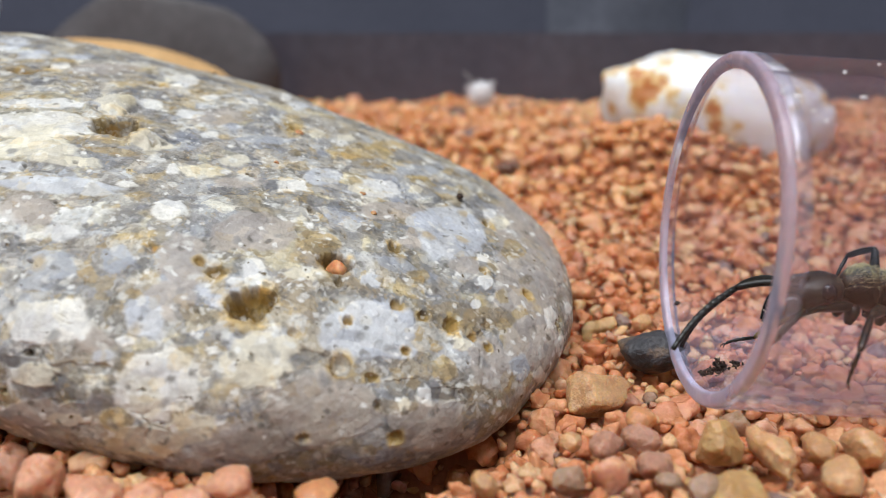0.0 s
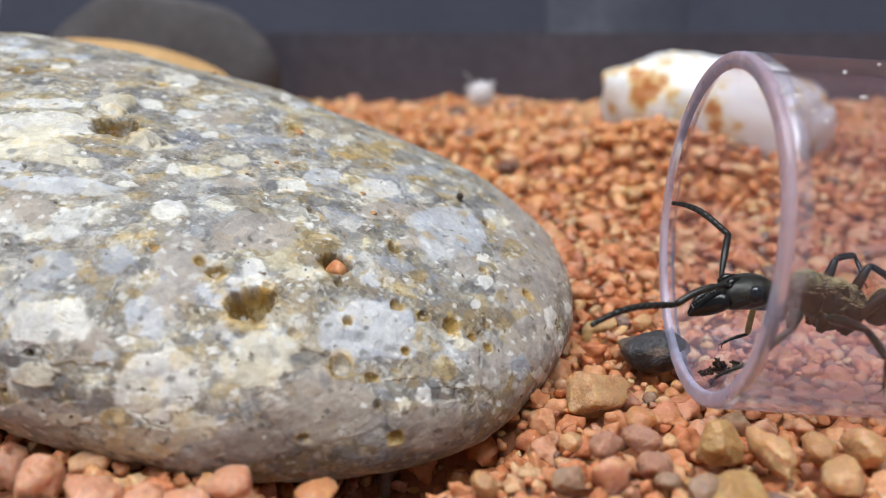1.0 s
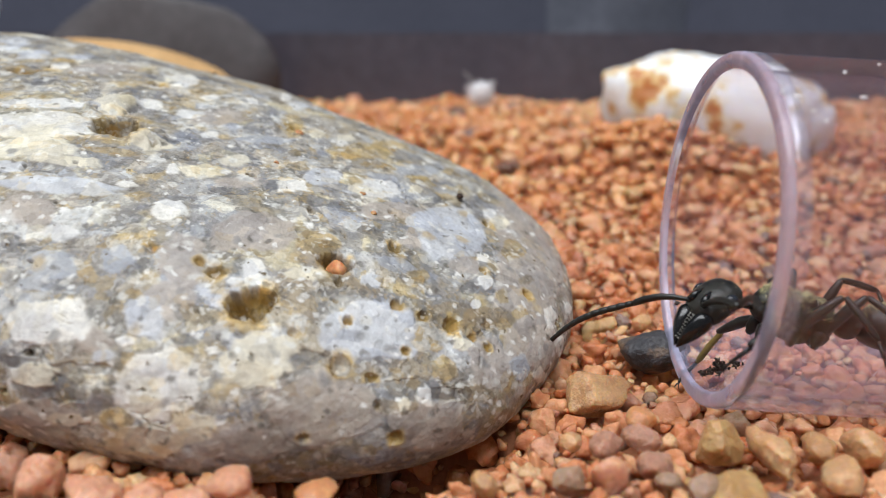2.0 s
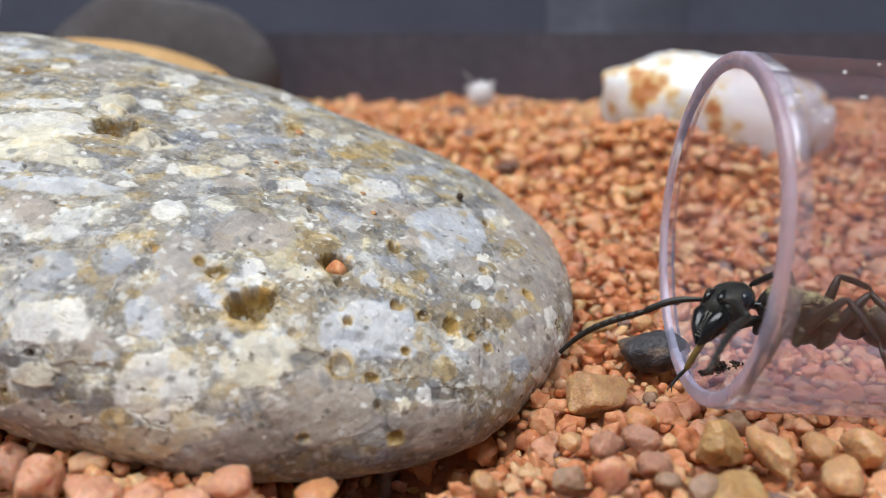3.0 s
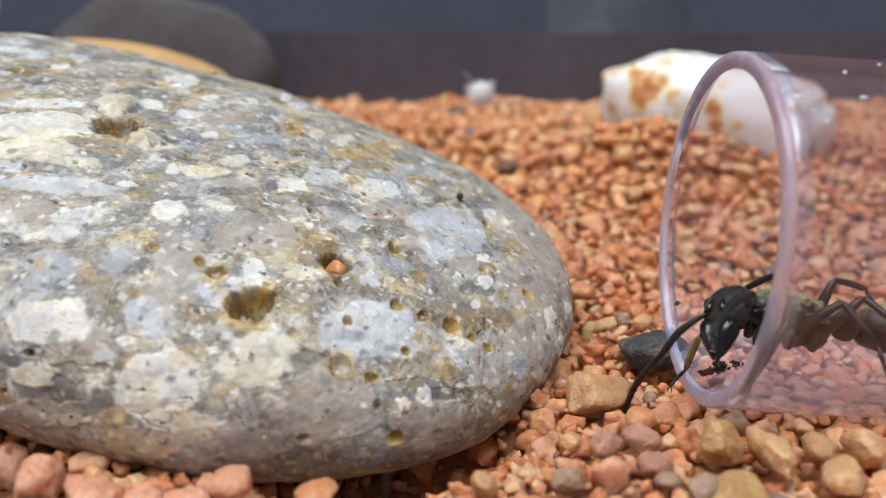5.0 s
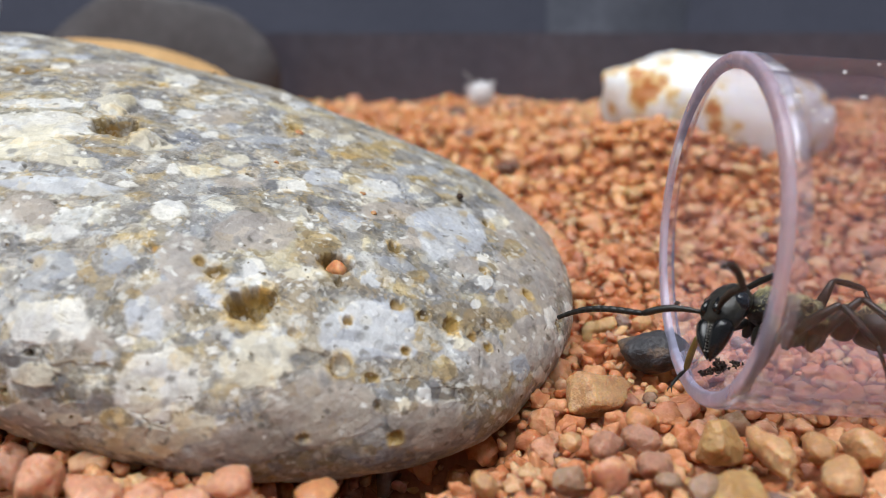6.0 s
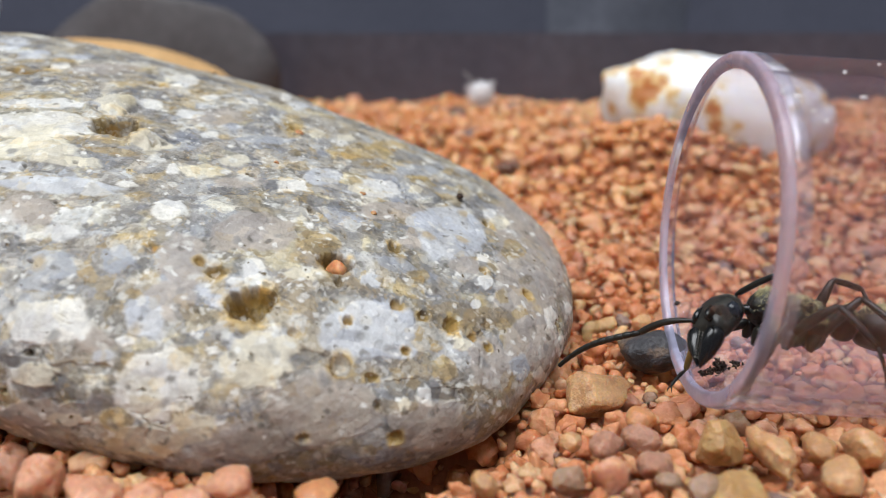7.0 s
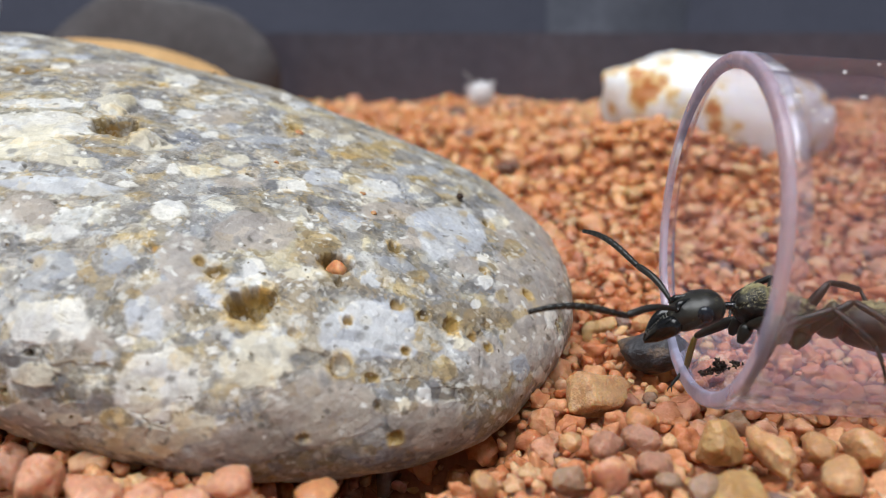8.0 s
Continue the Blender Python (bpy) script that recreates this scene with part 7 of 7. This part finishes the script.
    walk(p["near_mid_tibia"], [
        (0, mm(-0.295, 2.274, -0.538, -5.2, 26.2, 54.2)), (0.2, mm(-0.32, 2.297, -0.542, -4.8, 27.9, 56.5)), (0.3, mm(-0.403, 2.367, -0.554, -3.6, 29.1, 58.2)),
        (0.5, mm(-0.947, 2.707, -0.873, -1.1, 17.9, 65.6)), (0.7, mm(-1.354, 2.8, -1.277, 1.2, 8.6, 72.1)), (0.8, mm(-1.789, 2.824, -1.447, 2.8, 4.4, 75.2)),
        (1, mm(-2.311, 2.835, -0.468, 5.5, 11.3, 83.1)), (1.2, mm(-1.981, 2.79, -0.13, 7.5, 18.9, 92.7)), (1.3, mm(-1.885, 2.725, 0.058, 8.8, 23.4, 98.9)),
        (1.5, mm(-2.349, 2.276, 0.721, 15.7, 39.8, 132.7)), (1.7, mm(-3.475, 0.888, 0.975, 15.5, 38.7, 133.5)), (2.8, mm(-2.923, 1.413, 1.158, 15.9, 41.4, 131.9)),
        (3, mm(-2.88, 1.464, 1.153, 15.8, 41.1, 132.1)), (3.2, mm(-2.84, 1.512, 1.148, 15.8, 40.8, 132.3)), (3.5, mm(-2.945, 1.449, 1.128, 15.2, 40.6, 132.2)),
        (3.8, mm(-3.058, 1.373, 1.102, 14.7, 40.5, 132.2)), (4, mm(-3.111, 1.332, 1.089, 14.7, 40.1, 132.4)), (4.2, mm(-3.168, 1.284, 1.073, 14.6, 39.8, 132.6)),
        (4.5, mm(-3.265, 1.192, 1.044, 14.6, 39.3, 132.9)), (4.7, mm(-3.347, 1.101, 1.017, 14.6, 38.9, 133.1)), (5.8, mm(-3.334, 1.206, 0.987, 14.4, 36.9, 134.3)),
        (6, mm(-3.265, 1.303, 0.997, 14.3, 36.5, 134.5)), (6.2, mm(-3.208, 1.38, 1.001, 14.3, 36.1, 134.7)), (6.5, mm(-3.134, 1.475, 1.002, 14.2, 35.5, 135)),
        (6.8, mm(-3.069, 1.555, 0.998, 14.2, 34.8, 135.3)), (7, mm(-3.029, 1.602, 0.994, 14.1, 34.4, 135.5)), (7.2, mm(-3.124, 1.546, 0.968, 14.1, 34, 135.8)),
        (7.4, mm(-3.566, 1.114, 0.819, 14.1, 33.5, 136)), (7.5, mm(-3.679, 1.016, 0.737, 13.9, 32.1, 136.6)), (7.6, mm(-3.709, 1.046, 0.69, 13.8, 30.6, 137.2)),
        (7.8, mm(-3.736, 1.072, 0.649, 13.7, 29.5, 137.7)), (8, mm(-3.76, 1.097, 0.607, 13.6, 28.3, 138.1)),
    ])
    walk(p["near_mid_tarsus"], [
        (0, mm(0.834, 3.838, -1.489, -76.3, 78.6, -70.8)), (0.2, mm(0.728, 3.883, -1.546, -88, 78.8, -85.3)), (0.3, mm(0.586, 3.963, -1.6, -92.9, 78.5, -97.5)),
        (0.4, mm(0.242, 4.267, -1.568, -34.9, 73.1, -101.4)), (0.5, mm(-0.102, 4.57, -1.535, 12, 70.6, -116.9)), (0.7, mm(-0.699, 4.822, -1.6, 10.2, 64.2, -125.1)),
        (0.8, mm(-1.243, 4.896, -1.613, 8.4, 60.8, -128.6)), (1, mm(-2.057, 4.928, -0.889, 12.5, 60, -137.9)), (1.2, mm(-2.076, 4.822, -0.827, 17.6, 60.1, -146.2)),
        (1.3, mm(-2.191, 4.675, -0.796, 19.9, 60.2, -150.7)), (1.5, mm(-3.47, 3.489, -0.656, 26, 61.5, -163.3)), (1.7, mm(-4.629, 2.105, -0.37, 16.8, 53.8, 119.7)),
        (2.8, mm(-3.999, 2.614, -0.264, 16.9, 55.6, 117.5)), (3, mm(-3.966, 2.667, -0.26, 16.9, 55.6, 117.5)), (3.2, mm(-3.935, 2.717, -0.256, 16.9, 55.7, 117.5)),
        (3.5, mm(-4.042, 2.658, -0.272, 16.1, 55.8, 116.9)), (3.8, mm(-4.157, 2.584, -0.293, 15.3, 56, 116.4)), (4, mm(-4.22, 2.546, -0.297, 15.3, 56, 116.4)),
        (4.2, mm(-4.286, 2.5, -0.303, 15.3, 56, 116.5)), (4.5, mm(-4.399, 2.41, -0.316, 15.4, 56, 116.6)), (4.7, mm(-4.49, 2.322, -0.334, 15.4, 55.9, 116.7)),
        (5.8, mm(-4.535, 2.438, -0.303, 25.6, 62.4, 149.5)), (6, mm(-4.477, 2.537, -0.281, 26.9, 62.7, 155.6)), (6.2, mm(-4.43, 2.616, -0.265, 27.6, 62.8, 160.6)),
        (6.5, mm(-4.373, 2.713, -0.245, 28.2, 62.6, 166.7)), (6.8, mm(-4.324, 2.795, -0.23, 28.3, 62.3, 171.8)), (7, mm(-4.296, 2.844, -0.221, 28.2, 62.1, 174.9)),
        (7.2, mm(-4.401, 2.79, -0.234, 28.1, 62, 176)), (7.4, mm(-4.855, 2.359, -0.369, 28.2, 62.3, 170.7)), (7.5, mm(-5.002, 2.267, -0.406, 28, 62.2, 168.6)),
        (7.6, mm(-5.068, 2.303, -0.403, 27.8, 62, 168)), (7.8, mm(-5.12, 2.332, -0.409, 27.7, 61.8, 168.9)), (8, mm(-5.17, 2.359, -0.413, 27.5, 61.7, 169.5)),
    ])
    walk(p["far_hind_femur"], [
        (0, mm(-3.1, -0.45, -0.85, -34, -72.9, -172)), (0.2, mm(-3.1, -0.45, -0.85, -38.8, -74.5, -165.4)), (0.3, mm(-3.1, -0.45, -0.85, -38.3, -75, -166)),
        (0.5, mm(-3.1, -0.45, -0.85, -34.4, -74.3, -170.6)), (0.7, mm(-3.1, -0.45, -0.85, -28.2, -63.2, -135.8)), (0.8, mm(-3.1, -0.45, -0.85, -26.3, -60.2, -135.7)),
        (1, mm(-3.1, -0.45, -0.85, -30.7, -74.3, -172.6)), (1.2, mm(-3.1, -0.45, -0.85, -37.1, -76, -163.8)), (1.3, mm(-3.1, -0.45, -0.85, -36.9, -71.8, -149.1)),
        (1.5, mm(-3.1, -0.45, -0.85, -28.6, -72.5, -173.2)), (1.7, mm(-3.1, -0.45, -0.85, -24.4, -69.7, -177.8)), (2.8, mm(-3.1, -0.45, -0.85, -48.6, -77.6, -146.8)),
        (3, mm(-3.1, -0.45, -0.85, -49, -77.6, -146.1)), (3.2, mm(-3.1, -0.45, -0.85, -49.5, -77.6, -145.4)), (3.5, mm(-3.1, -0.45, -0.85, -45.3, -76.7, -150.3)),
        (3.8, mm(-3.1, -0.45, -0.85, -41.8, -75.8, -154.5)), (4, mm(-3.1, -0.45, -0.85, -40.4, -75.4, -156.2)), (4.2, mm(-3.1, -0.45, -0.85, -39.1, -75.1, -157.8)),
        (4.5, mm(-3.1, -0.45, -0.85, -37.3, -74.6, -160)), (4.7, mm(-3.1, -0.45, -0.85, -36.2, -74.2, -161.5)), (5.8, mm(-3.1, -0.45, -0.85, -33.8, -73.3, -164.2)),
        (6, mm(-3.1, -0.45, -0.85, -34.1, -73.4, -163.9)), (6.2, mm(-3.1, -0.45, -0.85, -34.3, -73.5, -163.5)), (6.5, mm(-3.1, -0.45, -0.85, -34.6, -73.5, -162.9)),
        (6.8, mm(-3.1, -0.45, -0.85, -35, -73.6, -162.3)), (7, mm(-3.1, -0.45, -0.85, -35.3, -73.7, -161.9)), (7.2, mm(-3.1, -0.45, -0.85, -33, -72.9, -164.8)),
        (7.4, mm(-3.1, -0.45, -0.85, -27.6, -70.3, -172.1)), (7.5, mm(-3.1, -0.45, -0.85, -25.3, -68.9, -175.3)), (7.6, mm(-3.1, -0.45, -0.85, -23.3, -67.4, -178)),
        (7.8, mm(-3.1, -0.45, -0.85, -22, -66.2, -179.8)), (8, mm(-3.1, -0.45, -0.85, -20.8, -65, 178.6)),
    ])
    walk(p["far_hind_tibia"], [
        (0, mm(-3.813, -0.55, 1.492, -14.4, 37, -176.8)), (0.2, mm(-3.735, -0.615, 1.511, -15.2, 40.6, -178.7)), (0.3, mm(-3.716, -0.604, 1.516, -15.3, 40, -179.1)),
        (0.5, mm(-3.754, -0.558, 1.509, -15.1, 37.9, -178.3)), (0.7, mm(-3.893, -1.22, 1.337, -15.9, 39.8, -176.6)), (0.8, mm(-3.971, -1.301, 1.276, -15.9, 37.7, -173.5)),
        (1, mm(-3.759, -0.535, 1.508, -14.5, 24.7, -164)), (1.2, mm(-3.667, -0.615, 1.528, -15.6, 31.7, -163.3)), (1.3, mm(-3.757, -0.842, 1.478, -16, 33.9, -163.4)),
        (1.5, mm(-3.832, -0.537, 1.487, -14.7, 25.6, -159.9)), (1.7, mm(-3.949, -0.483, 1.448, -13, 11.1, -167.4)), (2.8, mm(-3.542, -0.739, 1.542, -13.6, 14.5, -160.7)),
        (3, mm(-3.537, -0.743, 1.543, -13.6, 14.7, -160.5)), (3.2, mm(-3.532, -0.747, 1.543, -13.6, 15, -160.3)), (3.5, mm(-3.588, -0.728, 1.535, -13.4, 14.9, -160)),
        (3.8, mm(-3.644, -0.709, 1.525, -13.2, 14.8, -159.7)), (4, mm(-3.663, -0.699, 1.521, -13.2, 14.3, -159.6)), (4.2, mm(-3.683, -0.688, 1.518, -13.1, 13.9, -159.5)),
        (4.5, mm(-3.712, -0.672, 1.512, -13.1, 13.2, -159.3)), (4.7, mm(-3.731, -0.662, 1.508, -13.1, 12.8, -159.1)), (5.8, mm(-3.776, -0.641, 1.497, -13.1, 12.3, -158.1)),
        (6, mm(-3.773, -0.645, 1.498, -13.1, 12.5, -157.8)), (6.2, mm(-3.769, -0.648, 1.499, -13.1, 12.8, -157.5)), (6.5, mm(-3.763, -0.654, 1.5, -13.1, 13.1, -157.1)),
        (6.8, mm(-3.758, -0.66, 1.501, -13.2, 13.5, -156.7)), (7, mm(-3.754, -0.664, 1.502, -13.2, 13.8, -156.4)), (7.2, mm(-3.795, -0.639, 1.492, -13.1, 13.3, -156.3)),
        (7.4, mm(-3.917, -0.563, 1.457, -13.1, 12, -156.7)), (7.5, mm(-3.98, -0.523, 1.435, -13, 11.5, -156.9)), (7.6, mm(-4.042, -0.483, 1.412, -13, 11, -157.2)),
        (7.8, mm(-4.088, -0.454, 1.392, -13, 10.9, -157.2)), (8, mm(-4.134, -0.424, 1.371, -13, 10.7, -157.2)),
    ])
    walk(p["far_hind_tarsus"], [
        (0, mm(-5.529, -0.645, 0.199, -7.2, 60.5, 111.4)), (0.2, mm(-5.368, -0.652, 0.113, -7.4, 60.5, 111.6)), (0.3, mm(-5.364, -0.631, 0.135, -5.6, 60.1, 113.4)),
        (0.5, mm(-5.45, -0.61, 0.189, -3.9, 59.6, 115.2)), (0.7, mm(-5.542, -1.319, -0.039, -1.4, 60.5, 115.5)), (0.8, mm(-5.661, -1.494, -0.04, 0.9, 60.7, 116.4)),
        (1, mm(-5.638, -1.073, 0.611, 4.3, 61.7, 116.5)), (1.2, mm(-5.42, -1.141, 0.399, 3.3, 61.1, 117.4)), (1.3, mm(-5.467, -1.353, 0.279, 2.9, 60.7, 117.9)),
        (1.5, mm(-5.652, -1.204, 0.557, 1.9, 59.9, 119)), (1.7, mm(-6.009, -0.942, 1.035, 0.2, 58.1, 121)), (2.8, mm(-5.507, -1.426, 1.004, -2.1, 54.1, 124.8)),
        (3, mm(-5.497, -1.437, 0.996, -2.1, 54, 124.9)), (3.2, mm(-5.487, -1.449, 0.988, -2.1, 54, 125)), (3.5, mm(-5.541, -1.439, 0.983, -2.9, 54.1, 124.5)),
        (3.8, mm(-5.594, -1.429, 0.977, -3.6, 54.3, 124.1)), (4, mm(-5.616, -1.425, 0.989, -3.7, 54.2, 124.1)), (4.2, mm(-5.637, -1.42, 1.002, -3.7, 54.1, 124.2)),
        (4.5, mm(-5.669, -1.413, 1.02, -3.8, 54, 124.3)), (4.7, mm(-5.691, -1.408, 1.033, -3.8, 53.9, 124.4)), (5.8, mm(-5.725, -1.426, 1.04, -3.9, 53.5, 124.8)),
        (6, mm(-5.716, -1.438, 1.031, -4, 53.4, 124.9)), (6.2, mm(-5.706, -1.451, 1.023, -4, 53.4, 125)), (6.5, mm(-5.692, -1.469, 1.011, -4, 53.2, 125.1)),
        (6.8, mm(-5.677, -1.488, 0.999, -4.1, 53.1, 125.2)), (7, mm(-5.667, -1.499, 0.991, -4.1, 53, 125.3)), (7.2, mm(-5.712, -1.479, 0.999, -4.1, 53, 125.3)),
        (7.4, mm(-5.849, -1.395, 1.011, -4.2, 52.9, 125.4)), (7.5, mm(-5.919, -1.348, 1.006, -4.2, 52.8, 125.5)), (7.6, mm(-5.987, -1.301, 1.001, -4.2, 52.8, 125.5)),
        (7.8, mm(-6.034, -1.273, 0.985, -4.2, 52.7, 125.6)), (8, mm(-6.081, -1.244, 0.97, -4.2, 52.7, 125.6)),
    ])
    walk(p["near_hind_femur"], [
        (0, mm(-3.1, 0.45, -0.85, 3.9, -36.3, 93.6)), (0.2, mm(-3.1, 0.45, -0.85, 2.7, -36.6, 89.3)), (0.3, mm(-3.1, 0.45, -0.85, 4.4, -37.2, 89.9)),
        (0.5, mm(-3.1, 0.45, -0.85, 7.6, -39.8, 94.7)), (0.7, mm(-3.1, 0.45, -0.85, 8.2, -42, 89.9)), (0.8, mm(-3.1, 0.45, -0.85, 11.7, -44.3, 94.5)),
        (1, mm(-3.1, 0.45, -0.85, 20, -54.1, 162.2)), (1.2, mm(-3.1, 0.45, -0.85, 26.1, -59.4, 139)), (1.3, mm(-3.1, 0.45, -0.85, 27.5, -60.4, 130.6)),
        (1.5, mm(-3.1, 0.45, -0.85, 20.8, -57.9, 166.2)), (1.7, mm(-3.1, 0.45, -0.85, 19.9, -54.9, 164.7)), (2.8, mm(-3.1, 0.45, -0.85, 21.3, -60.6, 169.7)),
        (3, mm(-3.1, 0.45, -0.85, 21.3, -60.7, 169.8)), (3.5, mm(-3.1, 0.45, -0.85, 21, -59.6, 169.5)), (3.8, mm(-3.1, 0.45, -0.85, 20.6, -58.5, 169.1)),
        (4, mm(-3.1, 0.45, -0.85, 20.5, -58.2, 168.9)), (4.2, mm(-3.1, 0.45, -0.85, 20.4, -57.8, 168.6)), (4.5, mm(-3.1, 0.45, -0.85, 20.2, -57.3, 168.3)),
        (4.7, mm(-3.1, 0.45, -0.85, 20.1, -57, 168.1)), (5.8, mm(-3.1, 0.45, -0.85, 19.9, -56.2, 167.6)), (6, mm(-3.1, 0.45, -0.85, 19.9, -56.2, 167.7)),
        (6.5, mm(-3.1, 0.45, -0.85, 19.9, -56.3, 167.8)), (6.8, mm(-3.1, 0.45, -0.85, 19.9, -56.3, 167.9)), (7, mm(-3.1, 0.45, -0.85, 19.9, -56.4, 168)),
        (7.2, mm(-3.1, 0.45, -0.85, 19.7, -55.6, 167.4)), (7.4, mm(-3.1, 0.45, -0.85, 19, -53.3, 165.8)), (7.5, mm(-3.1, 0.45, -0.85, 18.7, -52, 165)),
        (7.6, mm(-3.1, 0.45, -0.85, 18.4, -50.7, 164.3)), (7.8, mm(-3.1, 0.45, -0.85, 18.1, -49.7, 163.8)), (8, mm(-3.1, 0.45, -0.85, 17.9, -48.8, 163.2)),
    ])
    walk(p["near_hind_tibia"], [
        (0, mm(-3.223, 2.421, 0.6, 6.8, 38.4, 111.5)), (0.2, mm(-3.077, 2.416, 0.612, 9, 43, 120.8)), (0.3, mm(-3.097, 2.401, 0.632, 11.4, 44.5, 126.8)),
        (0.5, mm(-3.255, 2.326, 0.718, 12.6, 44.4, 127.7)), (0.7, mm(-3.097, 2.27, 0.79, 13.8, 44.3, 128.6)), (0.8, mm(-3.238, 2.199, 0.86, 15, 43.9, 129.4)),
        (1, mm(-4.467, 0.888, 1.135, 15.7, 40.9, 131.7)), (1.2, mm(-4.042, 1.269, 1.258, 16.1, 43.3, 130.8)), (1.3, mm(-3.888, 1.37, 1.28, 16.1, 43.1, 131)),
        (1.5, mm(-4.363, 0.76, 1.226, 15, 34.9, 134.7)), (1.7, mm(-4.458, 0.822, 1.155, 14, 24.2, 138.6)), (2.8, mm(-4.282, 0.665, 1.285, 14.8, 32.8, 136)),
        (3, mm(-4.28, 0.663, 1.286, 14.9, 33, 135.9)), (3.2, mm(-4.279, 0.661, 1.287, 14.9, 33.1, 135.9)), (3.5, mm(-4.319, 0.677, 1.263, 14.4, 32.4, 136.1)),
        (3.8, mm(-4.358, 0.692, 1.239, 13.8, 31.6, 136.3)), (4, mm(-4.368, 0.699, 1.231, 13.8, 30.8, 136.6)), (4.2, mm(-4.379, 0.707, 1.224, 13.7, 30.1, 136.9)),
        (4.5, mm(-4.394, 0.718, 1.213, 13.6, 28.9, 137.3)), (4.7, mm(-4.404, 0.725, 1.206, 13.6, 28.2, 137.5)), (5.8, mm(-4.432, 0.742, 1.186, 12.9, 25.1, 133.2)),
        (6, mm(-4.431, 0.741, 1.186, 12.7, 24.9, 132)), (6.2, mm(-4.43, 0.739, 1.187, 12.6, 24.7, 131)), (6.5, mm(-4.429, 0.737, 1.188, 12.5, 24.5, 129.7)),
        (6.8, mm(-4.428, 0.734, 1.189, 12.3, 24.4, 128.6)), (7, mm(-4.427, 0.733, 1.19, 12.3, 24.3, 127.9)), (7.2, mm(-4.451, 0.751, 1.172, 12.4, 23.6, 129.2)),
        (7.4, mm(-4.521, 0.809, 1.114, 13.3, 23.7, 139.2)), (7.5, mm(-4.558, 0.84, 1.08, 13.2, 22.5, 139.5)), (7.6, mm(-4.593, 0.87, 1.047, 13.1, 21.4, 139.9)),
        (7.8, mm(-4.62, 0.893, 1.02, 13.1, 20.7, 140.1)), (8, mm(-4.646, 0.915, 0.993, 13.1, 20.1, 140.3)),
    ])
    walk(p["near_hind_tarsus"], [
        (0, mm(-3.839, 3.989, -0.735, 8.6, 53.5, 112.9)), (0.2, mm(-3.882, 3.767, -0.854, 8.6, 53.8, 112.8)), (0.3, mm(-4.017, 3.63, -0.874, 10.1, 53.4, 114.1)),
        (0.5, mm(-4.195, 3.541, -0.786, 11.7, 53.1, 115.5)), (0.7, mm(-4.057, 3.473, -0.711, 13.2, 52.7, 116.8)), (0.8, mm(-4.222, 3.395, -0.631, 14.7, 52.3, 118.1)),
        (1, mm(-5.548, 2.103, -0.271, 16.2, 51.4, 119.7)), (1.2, mm(-5.063, 2.454, -0.216, 16.2, 51.7, 119.7)), (1.3, mm(-4.918, 2.555, -0.189, 16.2, 51.7, 119.7)),
        (1.5, mm(-5.604, 2.013, -0.003, 16.2, 51.4, 120.1)), (1.7, mm(-5.927, 2.119, 0.272, 16.2, 50.8, 120.8)), (2.8, mm(-5.581, 1.921, 0.12, 16.4, 52.1, 119.8)),
        (3, mm(-5.576, 1.918, 0.117, 16.4, 52.1, 119.8)), (3.2, mm(-5.571, 1.915, 0.113, 16.4, 52.1, 119.8)), (3.5, mm(-5.627, 1.936, 0.113, 15.7, 52.4, 119.2)),
        (3.8, mm(-5.682, 1.957, 0.113, 14.9, 52.7, 118.6)), (4, mm(-5.709, 1.968, 0.129, 14.9, 52.7, 118.6)), (4.2, mm(-5.736, 1.979, 0.146, 14.9, 52.8, 118.5)),
        (4.5, mm(-5.776, 1.995, 0.172, 14.9, 52.8, 118.5)), (4.7, mm(-5.803, 2.005, 0.19, 15, 52.8, 118.5)), (5.8, mm(-5.763, 2.163, 0.274, 15, 52.8, 118.6)),
        (6, mm(-5.735, 2.191, 0.282, 15, 52.8, 118.6)), (6.2, mm(-5.711, 2.213, 0.288, 15, 52.8, 118.6)), (6.5, mm(-5.679, 2.241, 0.296, 15, 52.8, 118.6)),
        (6.8, mm(-5.65, 2.264, 0.302, 15, 52.8, 118.6)), (7, mm(-5.632, 2.278, 0.305, 15, 52.8, 118.6)), (7.2, mm(-5.697, 2.278, 0.312, 15, 52.8, 118.6)),
        (7.4, mm(-6.011, 2.097, 0.251, 15, 52.7, 118.7)), (7.5, mm(-6.068, 2.129, 0.257, 15, 52.5, 118.9)), (7.6, mm(-6.123, 2.16, 0.263, 14.9, 52.2, 119.2)),
        (7.8, mm(-6.162, 2.183, 0.259, 14.9, 52, 119.4)), (8, mm(-6.2, 2.205, 0.255, 14.9, 51.8, 119.6)),
    ])


motions()
